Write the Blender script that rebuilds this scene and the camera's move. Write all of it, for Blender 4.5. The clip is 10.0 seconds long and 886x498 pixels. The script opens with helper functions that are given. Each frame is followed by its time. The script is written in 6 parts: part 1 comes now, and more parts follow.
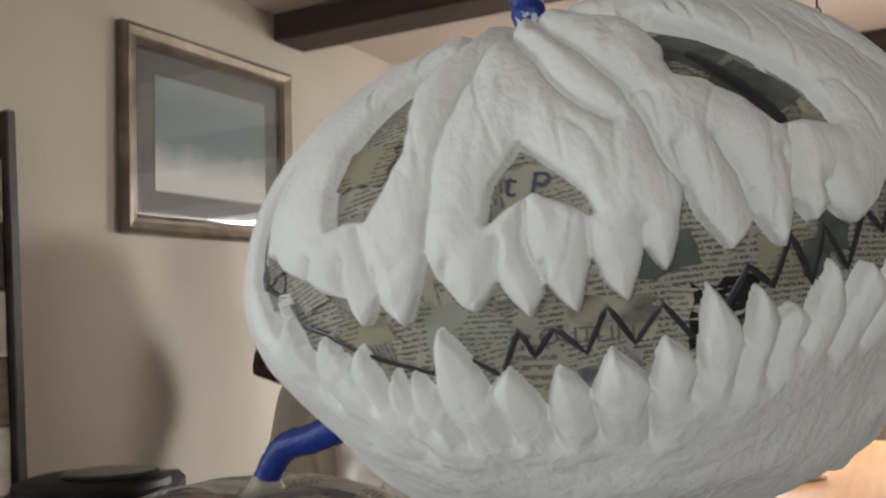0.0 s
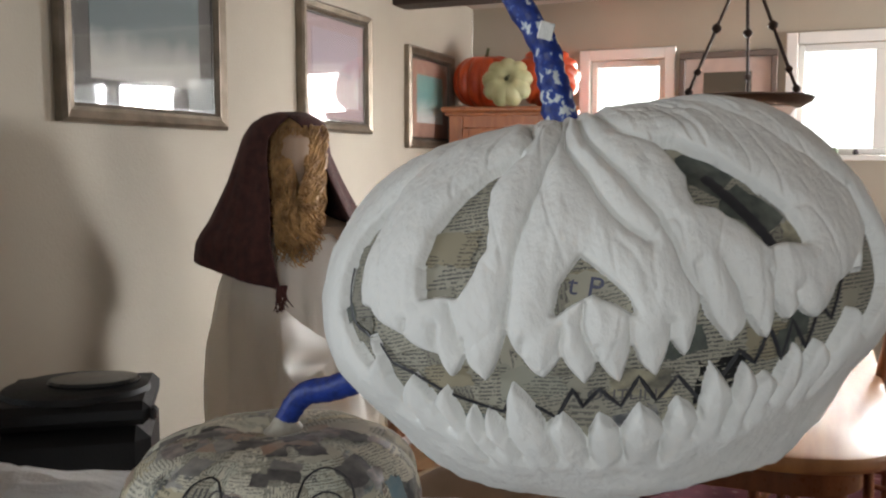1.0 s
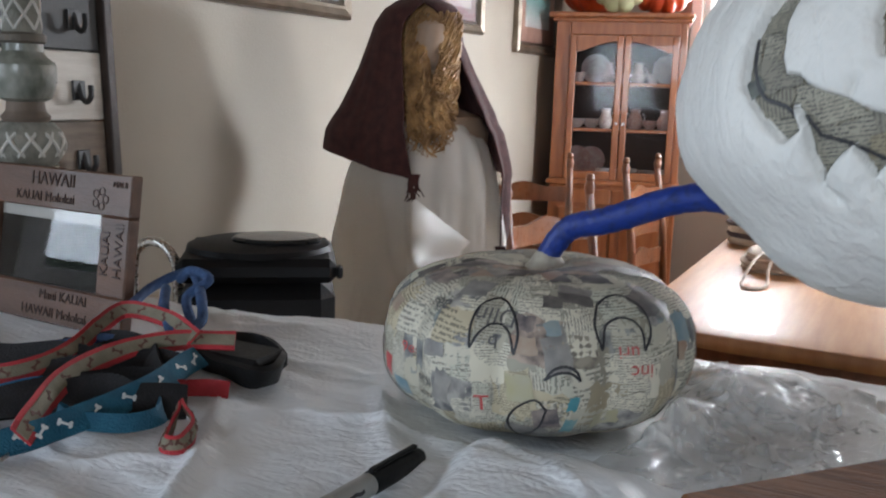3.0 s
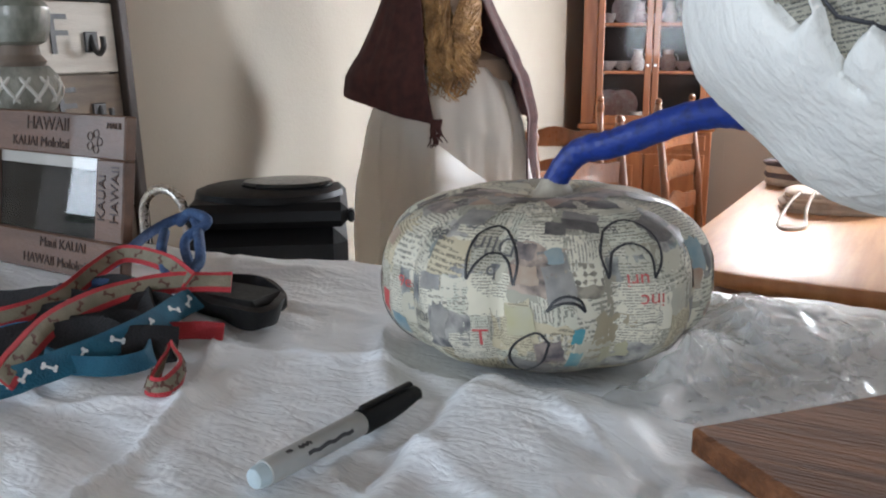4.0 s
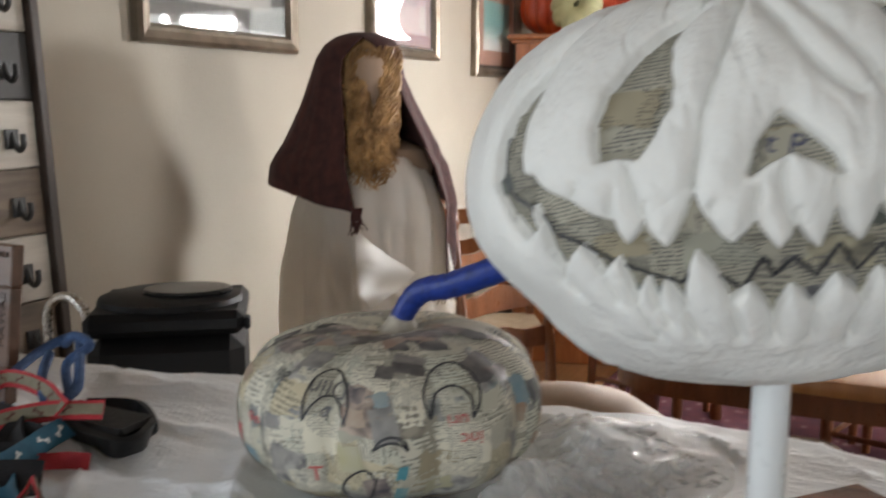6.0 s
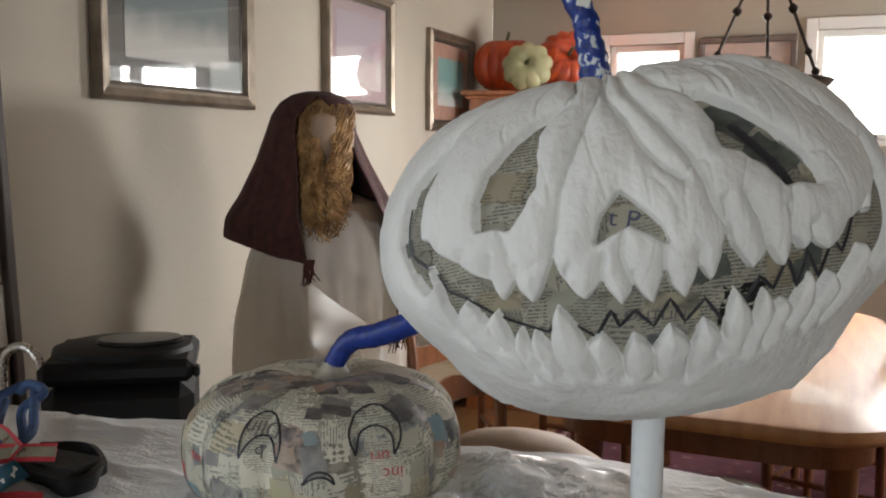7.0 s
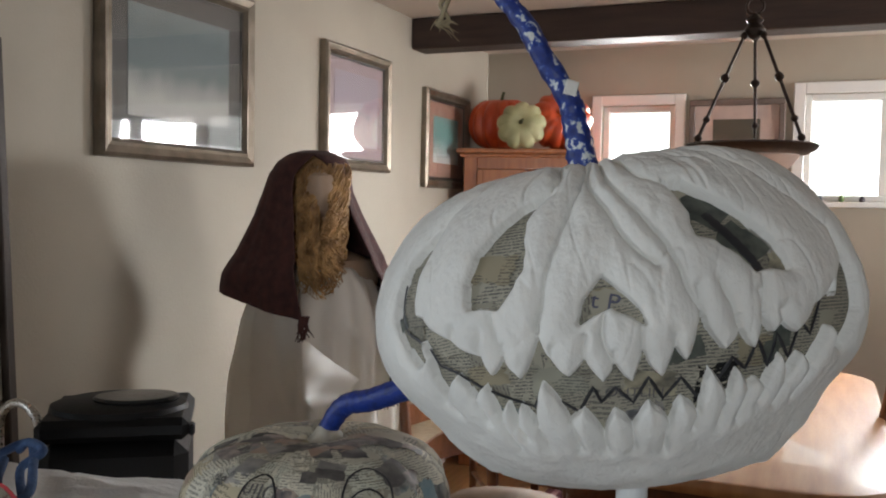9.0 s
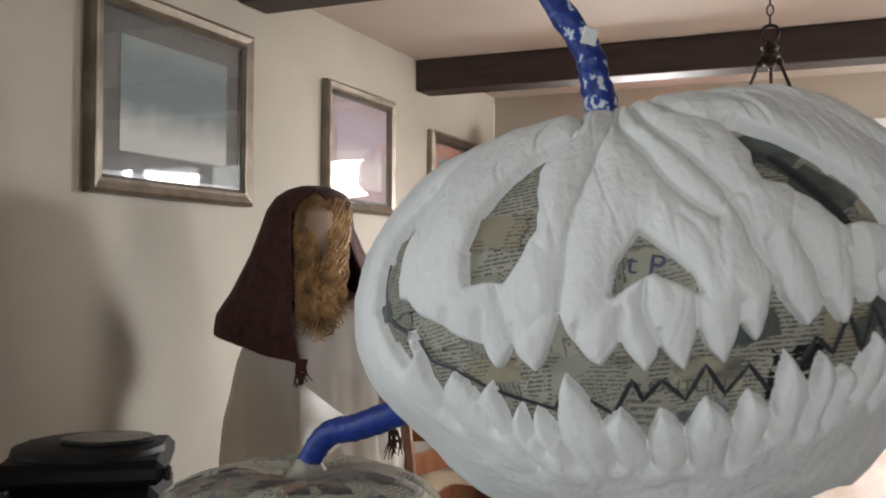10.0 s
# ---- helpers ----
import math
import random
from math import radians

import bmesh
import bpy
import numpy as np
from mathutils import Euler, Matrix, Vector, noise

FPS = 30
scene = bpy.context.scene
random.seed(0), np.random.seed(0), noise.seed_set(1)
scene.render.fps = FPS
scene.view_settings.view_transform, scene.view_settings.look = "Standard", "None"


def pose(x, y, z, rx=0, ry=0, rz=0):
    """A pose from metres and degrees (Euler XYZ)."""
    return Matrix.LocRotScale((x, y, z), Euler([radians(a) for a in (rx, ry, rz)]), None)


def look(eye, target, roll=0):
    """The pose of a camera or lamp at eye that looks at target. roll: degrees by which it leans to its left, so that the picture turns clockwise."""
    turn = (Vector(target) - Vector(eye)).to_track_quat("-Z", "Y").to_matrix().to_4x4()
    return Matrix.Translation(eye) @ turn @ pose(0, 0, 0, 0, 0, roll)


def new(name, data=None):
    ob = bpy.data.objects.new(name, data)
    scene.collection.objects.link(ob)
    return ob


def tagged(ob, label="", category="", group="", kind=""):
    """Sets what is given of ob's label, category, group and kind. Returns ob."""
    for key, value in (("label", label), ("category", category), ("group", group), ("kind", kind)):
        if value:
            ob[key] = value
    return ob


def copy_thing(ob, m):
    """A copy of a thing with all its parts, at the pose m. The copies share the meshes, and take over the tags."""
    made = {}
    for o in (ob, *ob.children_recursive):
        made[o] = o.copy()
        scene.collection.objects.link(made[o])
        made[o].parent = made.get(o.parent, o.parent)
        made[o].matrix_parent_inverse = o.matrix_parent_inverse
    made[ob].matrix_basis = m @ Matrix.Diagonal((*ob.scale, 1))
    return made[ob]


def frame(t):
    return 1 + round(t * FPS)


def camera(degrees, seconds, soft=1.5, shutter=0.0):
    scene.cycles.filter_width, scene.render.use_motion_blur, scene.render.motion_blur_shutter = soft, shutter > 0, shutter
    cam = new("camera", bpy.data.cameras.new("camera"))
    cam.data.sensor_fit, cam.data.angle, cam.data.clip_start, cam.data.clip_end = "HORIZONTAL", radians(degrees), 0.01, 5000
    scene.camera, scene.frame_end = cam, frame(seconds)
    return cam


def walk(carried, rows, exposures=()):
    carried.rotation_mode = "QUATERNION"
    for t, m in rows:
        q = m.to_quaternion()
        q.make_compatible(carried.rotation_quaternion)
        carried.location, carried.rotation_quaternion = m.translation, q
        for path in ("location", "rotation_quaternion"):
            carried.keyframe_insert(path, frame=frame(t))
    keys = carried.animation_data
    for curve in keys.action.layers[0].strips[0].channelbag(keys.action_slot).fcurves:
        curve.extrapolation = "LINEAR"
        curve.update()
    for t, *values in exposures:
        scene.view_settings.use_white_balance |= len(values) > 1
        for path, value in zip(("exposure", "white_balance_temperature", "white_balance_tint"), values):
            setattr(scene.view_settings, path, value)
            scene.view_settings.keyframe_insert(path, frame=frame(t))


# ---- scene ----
cam = camera(52.5, 10.0, soft=2.0, shutter=0.5)
PATH = [
    (0, (0.5, -0.602, 1.358), (-0.445, 1.156, 1.485), -1.7),
    (0.5, (0.484, -0.664, 1.411), (-0.379, 1.138, 1.334), -1.2),
    (1, (0.475, -0.741, 1.467), (-0.287, 1.099, 1.281), -0.0),
    (1.5, (0.482, -0.836, 1.481), (-0.205, 1.023, 1.212), 2.4),
    (2, (0.463, -0.857, 1.476), (-0.195, 1.005, 1.156), 3.3),
    (2.5, (0.388, -0.849, 1.438), (-0.378, 0.969, 1.112), 3.2),
    (3, (0.283, -0.792, 1.369), (-0.592, 0.971, 1.016), 1.8),
    (4.5, (0.301, -0.738, 1.339), (-0.642, 0.96, 0.863), -0.5),
    (5, (0.303, -0.74, 1.343), (-0.645, 0.958, 0.874), -0.8),
    (5.5, (0.31, -0.74, 1.366), (-0.629, 0.975, 0.946), -0.5),
    (6, (0.407, -0.745, 1.423), (-0.454, 1.031, 1.101), 0.1),
    (7.5, (0.483, -0.832, 1.443), (-0.301, 0.999, 1.258), 0.4),
    (8, (0.487, -0.832, 1.445), (-0.291, 1.005, 1.298), 0.3),
    (8.5, (0.489, -0.839, 1.467), (-0.289, 1.0, 1.352), 0.6),
    (9, (0.493, -0.845, 1.463), (-0.29, 0.992, 1.365), 1.1),
    (9.5, (0.479, -0.787, 1.427), (-0.331, 1.041, 1.39), 0.4),
    (10, (0.45, -0.717, 1.405), (-0.354, 1.114, 1.431), 0.5),
]
EXPOSURES = [
    (0.0, -0.52, 6700, 10), (0.5, -0.53, 6650, 10), (1.0, -0.60, 6600, 10), (1.5, -0.96, 6400, 10), (2.0, -0.94, 6300, 10), (2.6, -0.70, 6050, 10), (3.2, -0.27, 6000, 10),
    (4.3, 0.06, 6100, 10), (5.4, 0.10, 6400, 10), (6.0, -0.32, 6600, 10), (7.3, -0.70, 6650, 10), (8.5, -0.82, 6500, 10), (9.2, -0.87, 6500, 10), (9.5, -0.82, 6500, 10), (10.0, -0.62, 6500, 10),
]
walk(cam, [(t, look(eye, target, roll)) for t, eye, target, roll in PATH], EXPOSURES)

# ---- light ----
world = bpy.data.worlds.new("sky")
scene.world = world
world.use_nodes = True
sky = world.node_tree.nodes.new("ShaderNodeTexSky")
sky.sky_type, sky.sun_disc, sky.sun_elevation, sky.sun_rotation = "NISHITA", False, radians(64), radians(17)
backg = world.node_tree.nodes["Background"]
backg.inputs["Strength"].default_value = 0.12
world.node_tree.links.new(sky.outputs[0], backg.inputs[0])

sun = new("sun", bpy.data.lights.new("sun", "SUN"))
sun.data.energy, sun.data.angle, sun.data.color = 2.5, radians(0.6), (1.0, 0.95, 0.88)
sun.matrix_world = look((1.5, 5, 11), (0, 0, 0))


def window_light(name, eye, target, w, h, watts, colour, spread=150):
    ob = new(name, bpy.data.lights.new(name, "AREA"))
    ob.data.shape, ob.data.size, ob.data.size_y = "RECTANGLE", w, h
    ob.data.energy, ob.data.color, ob.data.spread = watts, colour, radians(spread)
    ob.matrix_world = look(eye, target)
    return ob


# the windows' skylight: dining room end, kitchen behind the camera; side and back are added fill
window_light("window_light_dining_pair", (1.42, 4.80, 1.84), (-1.3, 2.2, -0.7), 0.62, 0.52, 155, (0.95, 0.97, 1.0), 86)
window_light("window_light_dining_small", (-0.53, 4.36, 1.80), (-0.3, 0, 1.1), 0.4, 0.5, 30, (0.99, 0.97, 0.96))
# Added fill for the far wall and ceiling, from a window never in view.
window_light("fill_light_side", (4.42, 3.3, 1.45), (1.9, 4.1, 2.2), 1.5, 1.15, 165, (0.98, 0.97, 0.97), 105)
window_light("window_light_kitchen", (-1.66, -1.5, 1.58), (0.5, -1.0, 1.35), 1.6, 0.9, 18, (0.84, 0.92, 1.0), 130)
# Added frontal fill that evens out the pumpkins; its window is unseen.
window_light("fill_light_back", (1.6, -5.44, 1.6), (0.4, 0.0, 1.2), 2.0, 1.0, 42, (0.89, 0.95, 1.0), 100)


# ---- materials ----
def base_mat(name):
    m = bpy.data.materials.new(name)
    m.use_nodes = True
    return m, m.node_tree.nodes, m.node_tree.links, m.node_tree.nodes["Principled BSDF"]


def mat(name, c1, c2=None, scale=6.0, rough=0.6, bump=0.1, bscale=80.0, metal=0.0, stretch=(1, 1, 1), coat=0.0, detail=6.0, trans=0.0, sheen=0.0):
    m, N, L, P = base_mat(name)
    co = N.new("ShaderNodeTexCoord")
    mp = N.new("ShaderNodeMapping")
    mp.inputs["Scale"].default_value = stretch
    L.new(co.outputs["Object"], mp.inputs[0])
    n1, n2 = N.new("ShaderNodeTexNoise"), N.new("ShaderNodeTexNoise")
    n1.inputs["Scale"].default_value, n1.inputs["Detail"].default_value = scale, detail
    n2.inputs["Scale"].default_value, n2.inputs["Detail"].default_value = bscale, 5.0
    L.new(mp.outputs[0], n1.inputs[0])
    L.new(mp.outputs[0], n2.inputs[0])
    ramp = N.new("ShaderNodeValToRGB")
    c2 = c2 or tuple(c * 0.78 for c in c1)
    ramp.color_ramp.elements[0].position, ramp.color_ramp.elements[1].position = 0.32, 0.68
    ramp.color_ramp.elements[0].color, ramp.color_ramp.elements[1].color = (*c2, 1), (*c1, 1)
    L.new(n1.outputs[0], ramp.inputs[0])
    L.new(ramp.outputs[0], P.inputs["Base Color"])
    mr = N.new("ShaderNodeMapRange")
    mr.inputs[3].default_value, mr.inputs[4].default_value = max(0.02, rough - 0.1), min(1, rough + 0.1)
    L.new(n2.outputs[0], mr.inputs[0])
    L.new(mr.outputs[0], P.inputs["Roughness"])
    if bump:
        b = N.new("ShaderNodeBump")
        b.inputs["Strength"].default_value, b.inputs["Distance"].default_value = bump, 0.004
        L.new(n2.outputs[0], b.inputs["Height"])
        L.new(b.outputs[0], P.inputs["Normal"])
    P.inputs["Metallic"].default_value, P.inputs["Coat Weight"].default_value = metal, coat
    P.inputs["Transmission Weight"].default_value, P.inputs["Sheen Weight"].default_value = trans, sheen
    return m


def newsprint(name, paper=(0.49, 0.465, 0.385), use_random=True, pitch=0.0031):
    """Newsprint scraps: lines of small type by UV in metres; the kind of scrap follows the object's random number."""
    m, N, L, P = base_mat(name)

    def math_node(op, a, b=None, c=None):
        n = N.new("ShaderNodeMath")
        n.operation = op
        for i, v in enumerate((a, b, c)):
            if v is None:
                continue
            if isinstance(v, (int, float)):
                n.inputs[i].default_value = v
            else:
                L.new(v, n.inputs[i])
        return n.outputs[0]

    def mix(f, a, b):
        n = N.new("ShaderNodeMix")
        n.data_type = "RGBA"
        for i, v in ((0, f), (6, a), (7, b)):
            if isinstance(v, (tuple, float, int)):
                n.inputs[i].default_value = (*v, 1) if isinstance(v, tuple) else v
            else:
                L.new(v, n.inputs[i])
        return n.outputs[2]

    uv = N.new("ShaderNodeTexCoord")
    sep = N.new("ShaderNodeSeparateXYZ")
    L.new(uv.outputs["UV"], sep.inputs[0])
    u, v = sep.outputs[0], sep.outputs[1]
    rnd = N.new("ShaderNodeObjectInfo").outputs["Random"] if use_random else 0.2
    big = math_node("GREATER_THAN", rnd, 0.78) if use_random else 0.0
    per = math_node("MULTIPLY_ADD", big, pitch * 0.9, pitch)
    row = math_node("DIVIDE", v, per)
    frac, fl = math_node("FRACT", row), math_node("FLOOR", row)
    line = math_node("LESS_THAN", math_node("ABSOLUTE", math_node("SUBTRACT", frac, 0.5)), 0.27)
    comb = N.new("ShaderNodeCombineXYZ")
    L.new(math_node("DIVIDE", math_node("MULTIPLY", u, 1.35), per), comb.inputs[0])
    L.new(math_node("MULTIPLY", fl, 7.31), comb.inputs[1])
    L.new(math_node("MULTIPLY", frac, 1.2), comb.inputs[2])
    let = N.new("ShaderNodeTexNoise")
    let.inputs["Scale"].default_value, let.inputs["Detail"].default_value = 1.7, 2.0
    L.new(comb.outputs[0], let.inputs[0])
    words = N.new("ShaderNodeTexNoise")
    words.inputs["Scale"].default_value, words.inputs["Detail"].default_value = 0.42, 0.0
    L.new(comb.outputs[0], words.inputs[0])
    ink = math_node("MULTIPLY", line, math_node("MULTIPLY", math_node("GREATER_THAN", let.outputs[0], 0.45), math_node("GREATER_THAN", words.outputs[0], 0.34)))
    blotch = N.new("ShaderNodeTexNoise")
    blotch.inputs["Scale"].default_value, blotch.inputs["Detail"].default_value = 38.0, 6.0
    L.new(uv.outputs["Object"], blotch.inputs[0])
    pap = mix(blotch.outputs[0], tuple(c * 0.82 for c in paper), tuple(min(1, c * 1.1) for c in paper))
    block = N.new("ShaderNodeTexNoise")
    block.inputs["Scale"].default_value, block.inputs["Detail"].default_value = 28.0, 0.0
    L.new(uv.outputs["UV"], block.inputs[0])
    ink = math_node("MULTIPLY", ink, math_node("GREATER_THAN", block.outputs[0], 0.42 if use_random else 0.32))
    col = mix(math_node("MULTIPLY", ink, 0.64 if use_random else 0.80), pap, (0.045, 0.045, 0.05))
    if use_random:
        pic = N.new("ShaderNodeTexNoise")
        pic.inputs["Scale"].default_value, pic.inputs["Detail"].default_value = 70.0, 5.0
        L.new(uv.outputs["Object"], pic.inputs[0])
        cr = N.new("ShaderNodeValToRGB")
        els = cr.color_ramp.elements
        els[0].position, els[0].color = 0.34, (0.13, 0.13, 0.135, 1)
        els[1].position, els[1].color = 0.60, (0.50, 0.48, 0.43, 1)
        L.new(pic.outputs[0], cr.inputs[0])
        tint = N.new("ShaderNodeValToRGB")
        tint.color_ramp.interpolation = "CONSTANT"
        for pos, c in ((0.0, (0.7, 0.7, 0.72)), (0.35, (0.5, 0.62, 0.66)), (0.5, (0.8, 0.75, 0.55)), (0.66, (0.7, 0.55, 0.48)), (0.8, (0.6, 0.62, 0.66))):
            e = tint.color_ramp.elements.new(pos)
            e.color = (*c, 1)
        L.new(math_node("FRACT", math_node("MULTIPLY", rnd, 37.7)), tint.inputs[0])
        photo = N.new("ShaderNodeMix")
        photo.data_type, photo.blend_type = "RGBA", "MULTIPLY"
        photo.inputs[0].default_value = 0.85
        L.new(cr.outputs[0], photo.inputs[6])
        L.new(tint.outputs[0], photo.inputs[7])
        pale = math_node("LESS_THAN", rnd, 0.10)
        plain = mix(blotch.outputs[0], (0.43, 0.395, 0.30), (0.30, 0.28, 0.25))
        col = mix(math_node("LESS_THAN", math_node("ABSOLUTE", math_node("SUBTRACT", rnd, 0.31)), 0.065), col, photo.outputs[2])
        col = mix(pale, col, plain)
        shade = N.new("ShaderNodeValToRGB")
        shade.color_ramp.interpolation = "CONSTANT"
        for pos, c in ((0.0, (1.0, 1.0, 1.0)), (0.22, (0.80, 0.80, 0.78)), (0.40, (1.12, 1.12, 1.10)), (0.55, (0.93, 0.97, 0.97)), (0.68, (0.88, 0.82, 0.70)), (0.80, (1.15, 1.15, 1.15)), (0.92, (0.74, 0.74, 0.74))):
            e = shade.color_ramp.elements.new(pos)
            e.color = (*c, 1)
        L.new(math_node("FRACT", math_node("MULTIPLY", rnd, 91.7)), shade.inputs[0])
        toned = N.new("ShaderNodeMix")
        toned.data_type, toned.blend_type = "RGBA", "MULTIPLY"
        toned.inputs[0].default_value = 1.0
        L.new(col, toned.inputs[6])
        L.new(shade.outputs[0], toned.inputs[7])
        col = toned.outputs[2]
    L.new(col, P.inputs["Base Color"])
    P.inputs["Roughness"].default_value = 0.72
    b = N.new("ShaderNodeBump")
    b.inputs["Strength"].default_value, b.inputs["Distance"].default_value = 0.25, 0.002
    L.new(blotch.outputs[0], b.inputs["Height"])
    L.new(b.outputs[0], P.inputs["Normal"])
    return m


def glass_mat(name, rough=0.02, alpha=0.0, tint=(1, 1, 1)):
    """Thin glass: clear, with a mirror's gloss by Fresnel."""
    m, N, L, P = base_mat(name)
    out = N["Material Output"]
    tr, gl, fr, mx = N.new("ShaderNodeBsdfTransparent"), N.new("ShaderNodeBsdfGlossy"), N.new("ShaderNodeLayerWeight"), N.new("ShaderNodeMixShader")
    pw, ma = N.new("ShaderNodeMath"), N.new("ShaderNodeMath")
    pw.operation, ma.operation = "POWER", "MULTIPLY_ADD"
    pw.inputs[1].default_value, ma.inputs[1].default_value, ma.inputs[2].default_value = 4.0, 0.7, 0.03
    fr.inputs["Blend"].default_value = 0.5
    tr.inputs[0].default_value = (*tint, 1)
    gl.inputs["Roughness"].default_value = rough
    L.new(fr.outputs["Facing"], pw.inputs[0])
    L.new(pw.outputs[0], ma.inputs[0])
    L.new(ma.outputs[0], mx.inputs[0])
    L.new(tr.outputs[0], mx.inputs[1])
    L.new(gl.outputs[0], mx.inputs[2])
    L.new(mx.outputs[0], out.inputs[0])
    return m


def glow_mat(name, colour, strength):
    m, N, L, P = base_mat(name)
    em = N.new("ShaderNodeEmission")
    no = N.new("ShaderNodeTexNoise")
    no.inputs["Scale"].default_value = 0.8
    cr = N.new("ShaderNodeValToRGB")
    cr.color_ramp.elements[0].position, cr.color_ramp.elements[1].position = 0.3, 0.7
    cr.color_ramp.elements[0].color = (*[c * 0.8 for c in colour], 1)
    cr.color_ramp.elements[1].color = (*colour, 1)
    L.new(no.outputs[0], cr.inputs[0])
    L.new(cr.outputs[0], em.inputs[0])
    em.inputs[1].default_value = strength
    L.new(em.outputs[0], N["Material Output"].inputs[0])
    return m


WALL = mat("cream_wall_paint", (0.40, 0.357, 0.29), (0.365, 0.322, 0.26), 2.5, 0.75, 0.25, 120)
CEIL = mat("ceiling_paint", (0.64, 0.57, 0.50), (0.60, 0.53, 0.46), 2.0, 0.8, 0.2, 90)
TRIMW = mat("white_trim_paint", (0.80, 0.78, 0.75), (0.75, 0.73, 0.70), 5, 0.45, 0.05)
BEAM = mat("dark_beam_wood", (0.055, 0.030, 0.022), (0.03, 0.016, 0.012), 5, 0.6, 0.5, 60, stretch=(0.6, 6, 6))
FLOOR = mat("oak_floor", (0.37, 0.20, 0.09), (0.26, 0.13, 0.055), 4, 0.32, 0.15, 40, stretch=(8, 0.8, 1), coat=0.2)
PINE = mat("honey_wood", (0.42, 0.155, 0.055), (0.29, 0.095, 0.032), 5, 0.32, 0.15, 50, stretch=(7, 7, 0.8), coat=0.3)
TABLEW = mat("table_wood", (0.54, 0.28, 0.12), (0.42, 0.195, 0.08), 4, 0.42, 0.08, 50, stretch=(7, 0.7, 1), coat=0.4)
CHAIRW = mat("chair_wood", (0.25, 0.09, 0.034), (0.15, 0.052, 0.02), 5, 0.3, 0.1, 50, stretch=(5, 5, 1), coat=0.4)
SHELL = mat("white_paper_clay", (0.82, 0.82, 0.785), (0.75, 0.75, 0.72), 18, 0.68, 0.42, 200, stretch=(1.0, 1.0, 0.6))
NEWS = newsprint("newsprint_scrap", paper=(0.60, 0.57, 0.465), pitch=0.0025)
# Core and inner scraps: the same newsprint with the paper set darker.
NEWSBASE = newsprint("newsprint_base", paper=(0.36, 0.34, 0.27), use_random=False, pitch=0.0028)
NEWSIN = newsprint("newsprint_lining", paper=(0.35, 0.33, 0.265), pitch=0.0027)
INK = mat("black_marker_ink", (0.02, 0.02, 0.024), (0.035, 0.035, 0.04), 60, 0.4, 0.1)
INKBLUE = mat("printed_blue_ink", (0.045, 0.05, 0.10), (0.07, 0.075, 0.13), 60, 0.5, 0)
INKRED = mat("printed_red_ink", (0.45, 0.06, 0.06), (0.5, 0.1, 0.1), 60, 0.5, 0)
INKGREY = mat("printed_grey_ink", (0.10, 0.10, 0.10), (0.14, 0.13, 0.13), 60, 0.5, 0)
PVC = mat("white_pvc", (0.80, 0.83, 0.83), (0.76, 0.79, 0.80), 9, 0.3, 0.03)


def cloth_mat():
    """White plastic sheeting with a fine embossed diamond quilting."""
    m = mat("white_plastic_cloth", (0.83, 0.86, 0.89), (0.76, 0.785, 0.81), 7, 0.48, 0.0, 130)
    N, L = m.node_tree.nodes, m.node_tree.links
    P = N["Principled BSDF"]
    co, warp = N.new("ShaderNodeTexCoord"), N.new("ShaderNodeTexNoise")
    warp.inputs["Scale"].default_value, warp.inputs["Detail"].default_value = 14.0, 2.0
    L.new(co.outputs["Object"], warp.inputs[0])
    add = N.new("ShaderNodeMixRGB")
    add.blend_type = "ADD"
    add.inputs[0].default_value = 0.035
    L.new(co.outputs["Object"], add.inputs[1])
    L.new(warp.outputs["Color"], add.inputs[2])
    last = None
    for turn in (50, -32):
        mp, wv = N.new("ShaderNodeMapping"), N.new("ShaderNodeTexWave")
        mp.inputs["Rotation"].default_value = (0, 0, radians(turn))
        wv.inputs["Scale"].default_value, wv.inputs["Distortion"].default_value, wv.inputs["Detail"].default_value = 40.0, 3.0, 2.0
        L.new(add.outputs[0], mp.inputs[0])
        L.new(mp.outputs[0], wv.inputs[0])
        if last is None:
            last = wv.outputs["Fac"]
        else:
            mx = N.new("ShaderNodeMath")
            mx.operation = "MULTIPLY"
            L.new(last, mx.inputs[0])
            L.new(wv.outputs["Fac"], mx.inputs[1])
            last = mx.outputs[0]
    b = N.new("ShaderNodeBump")
    b.inputs["Strength"].default_value, b.inputs["Distance"].default_value = 0.10, 0.003
    L.new(last, b.inputs["Height"])
    mp, crumple = N.new("ShaderNodeMapping"), N.new("ShaderNodeTexNoise")
    mp.inputs["Rotation"].default_value, mp.inputs["Scale"].default_value = (0, 0, radians(28)), (1.0, 3.2, 1.0)
    crumple.inputs["Scale"].default_value, crumple.inputs["Detail"].default_value, crumple.inputs["Distortion"].default_value = 30.0, 5.0, 0.8
    L.new(co.outputs["Object"], mp.inputs[0])
    L.new(mp.outputs[0], crumple.inputs[0])
    b2 = N.new("ShaderNodeBump")
    b2.inputs["Strength"].default_value, b2.inputs["Distance"].default_value = 0.5, 0.006
    L.new(crumple.outputs[0], b2.inputs["Height"])
    L.new(b.outputs[0], b2.inputs["Normal"])
    L.new(b2.outputs[0], P.inputs["Normal"])
    return m


CLOTH = cloth_mat()
BOARD = mat("brown_board_wood", (0.23, 0.095, 0.040), (0.10, 0.040, 0.017), 9, 0.72, 0.9, 34, stretch=(0.7, 11, 11))
BOARD.node_tree.nodes["Principled BSDF"].inputs["Specular IOR Level"].default_value = 0.25
BLACKP = mat("black_plastic", (0.006, 0.006, 0.007), (0.009, 0.009, 0.009), 9, 0.5, 0.12, 200)
BLACKP.node_tree.nodes["Principled BSDF"].inputs["Specular IOR Level"].default_value = 0.22
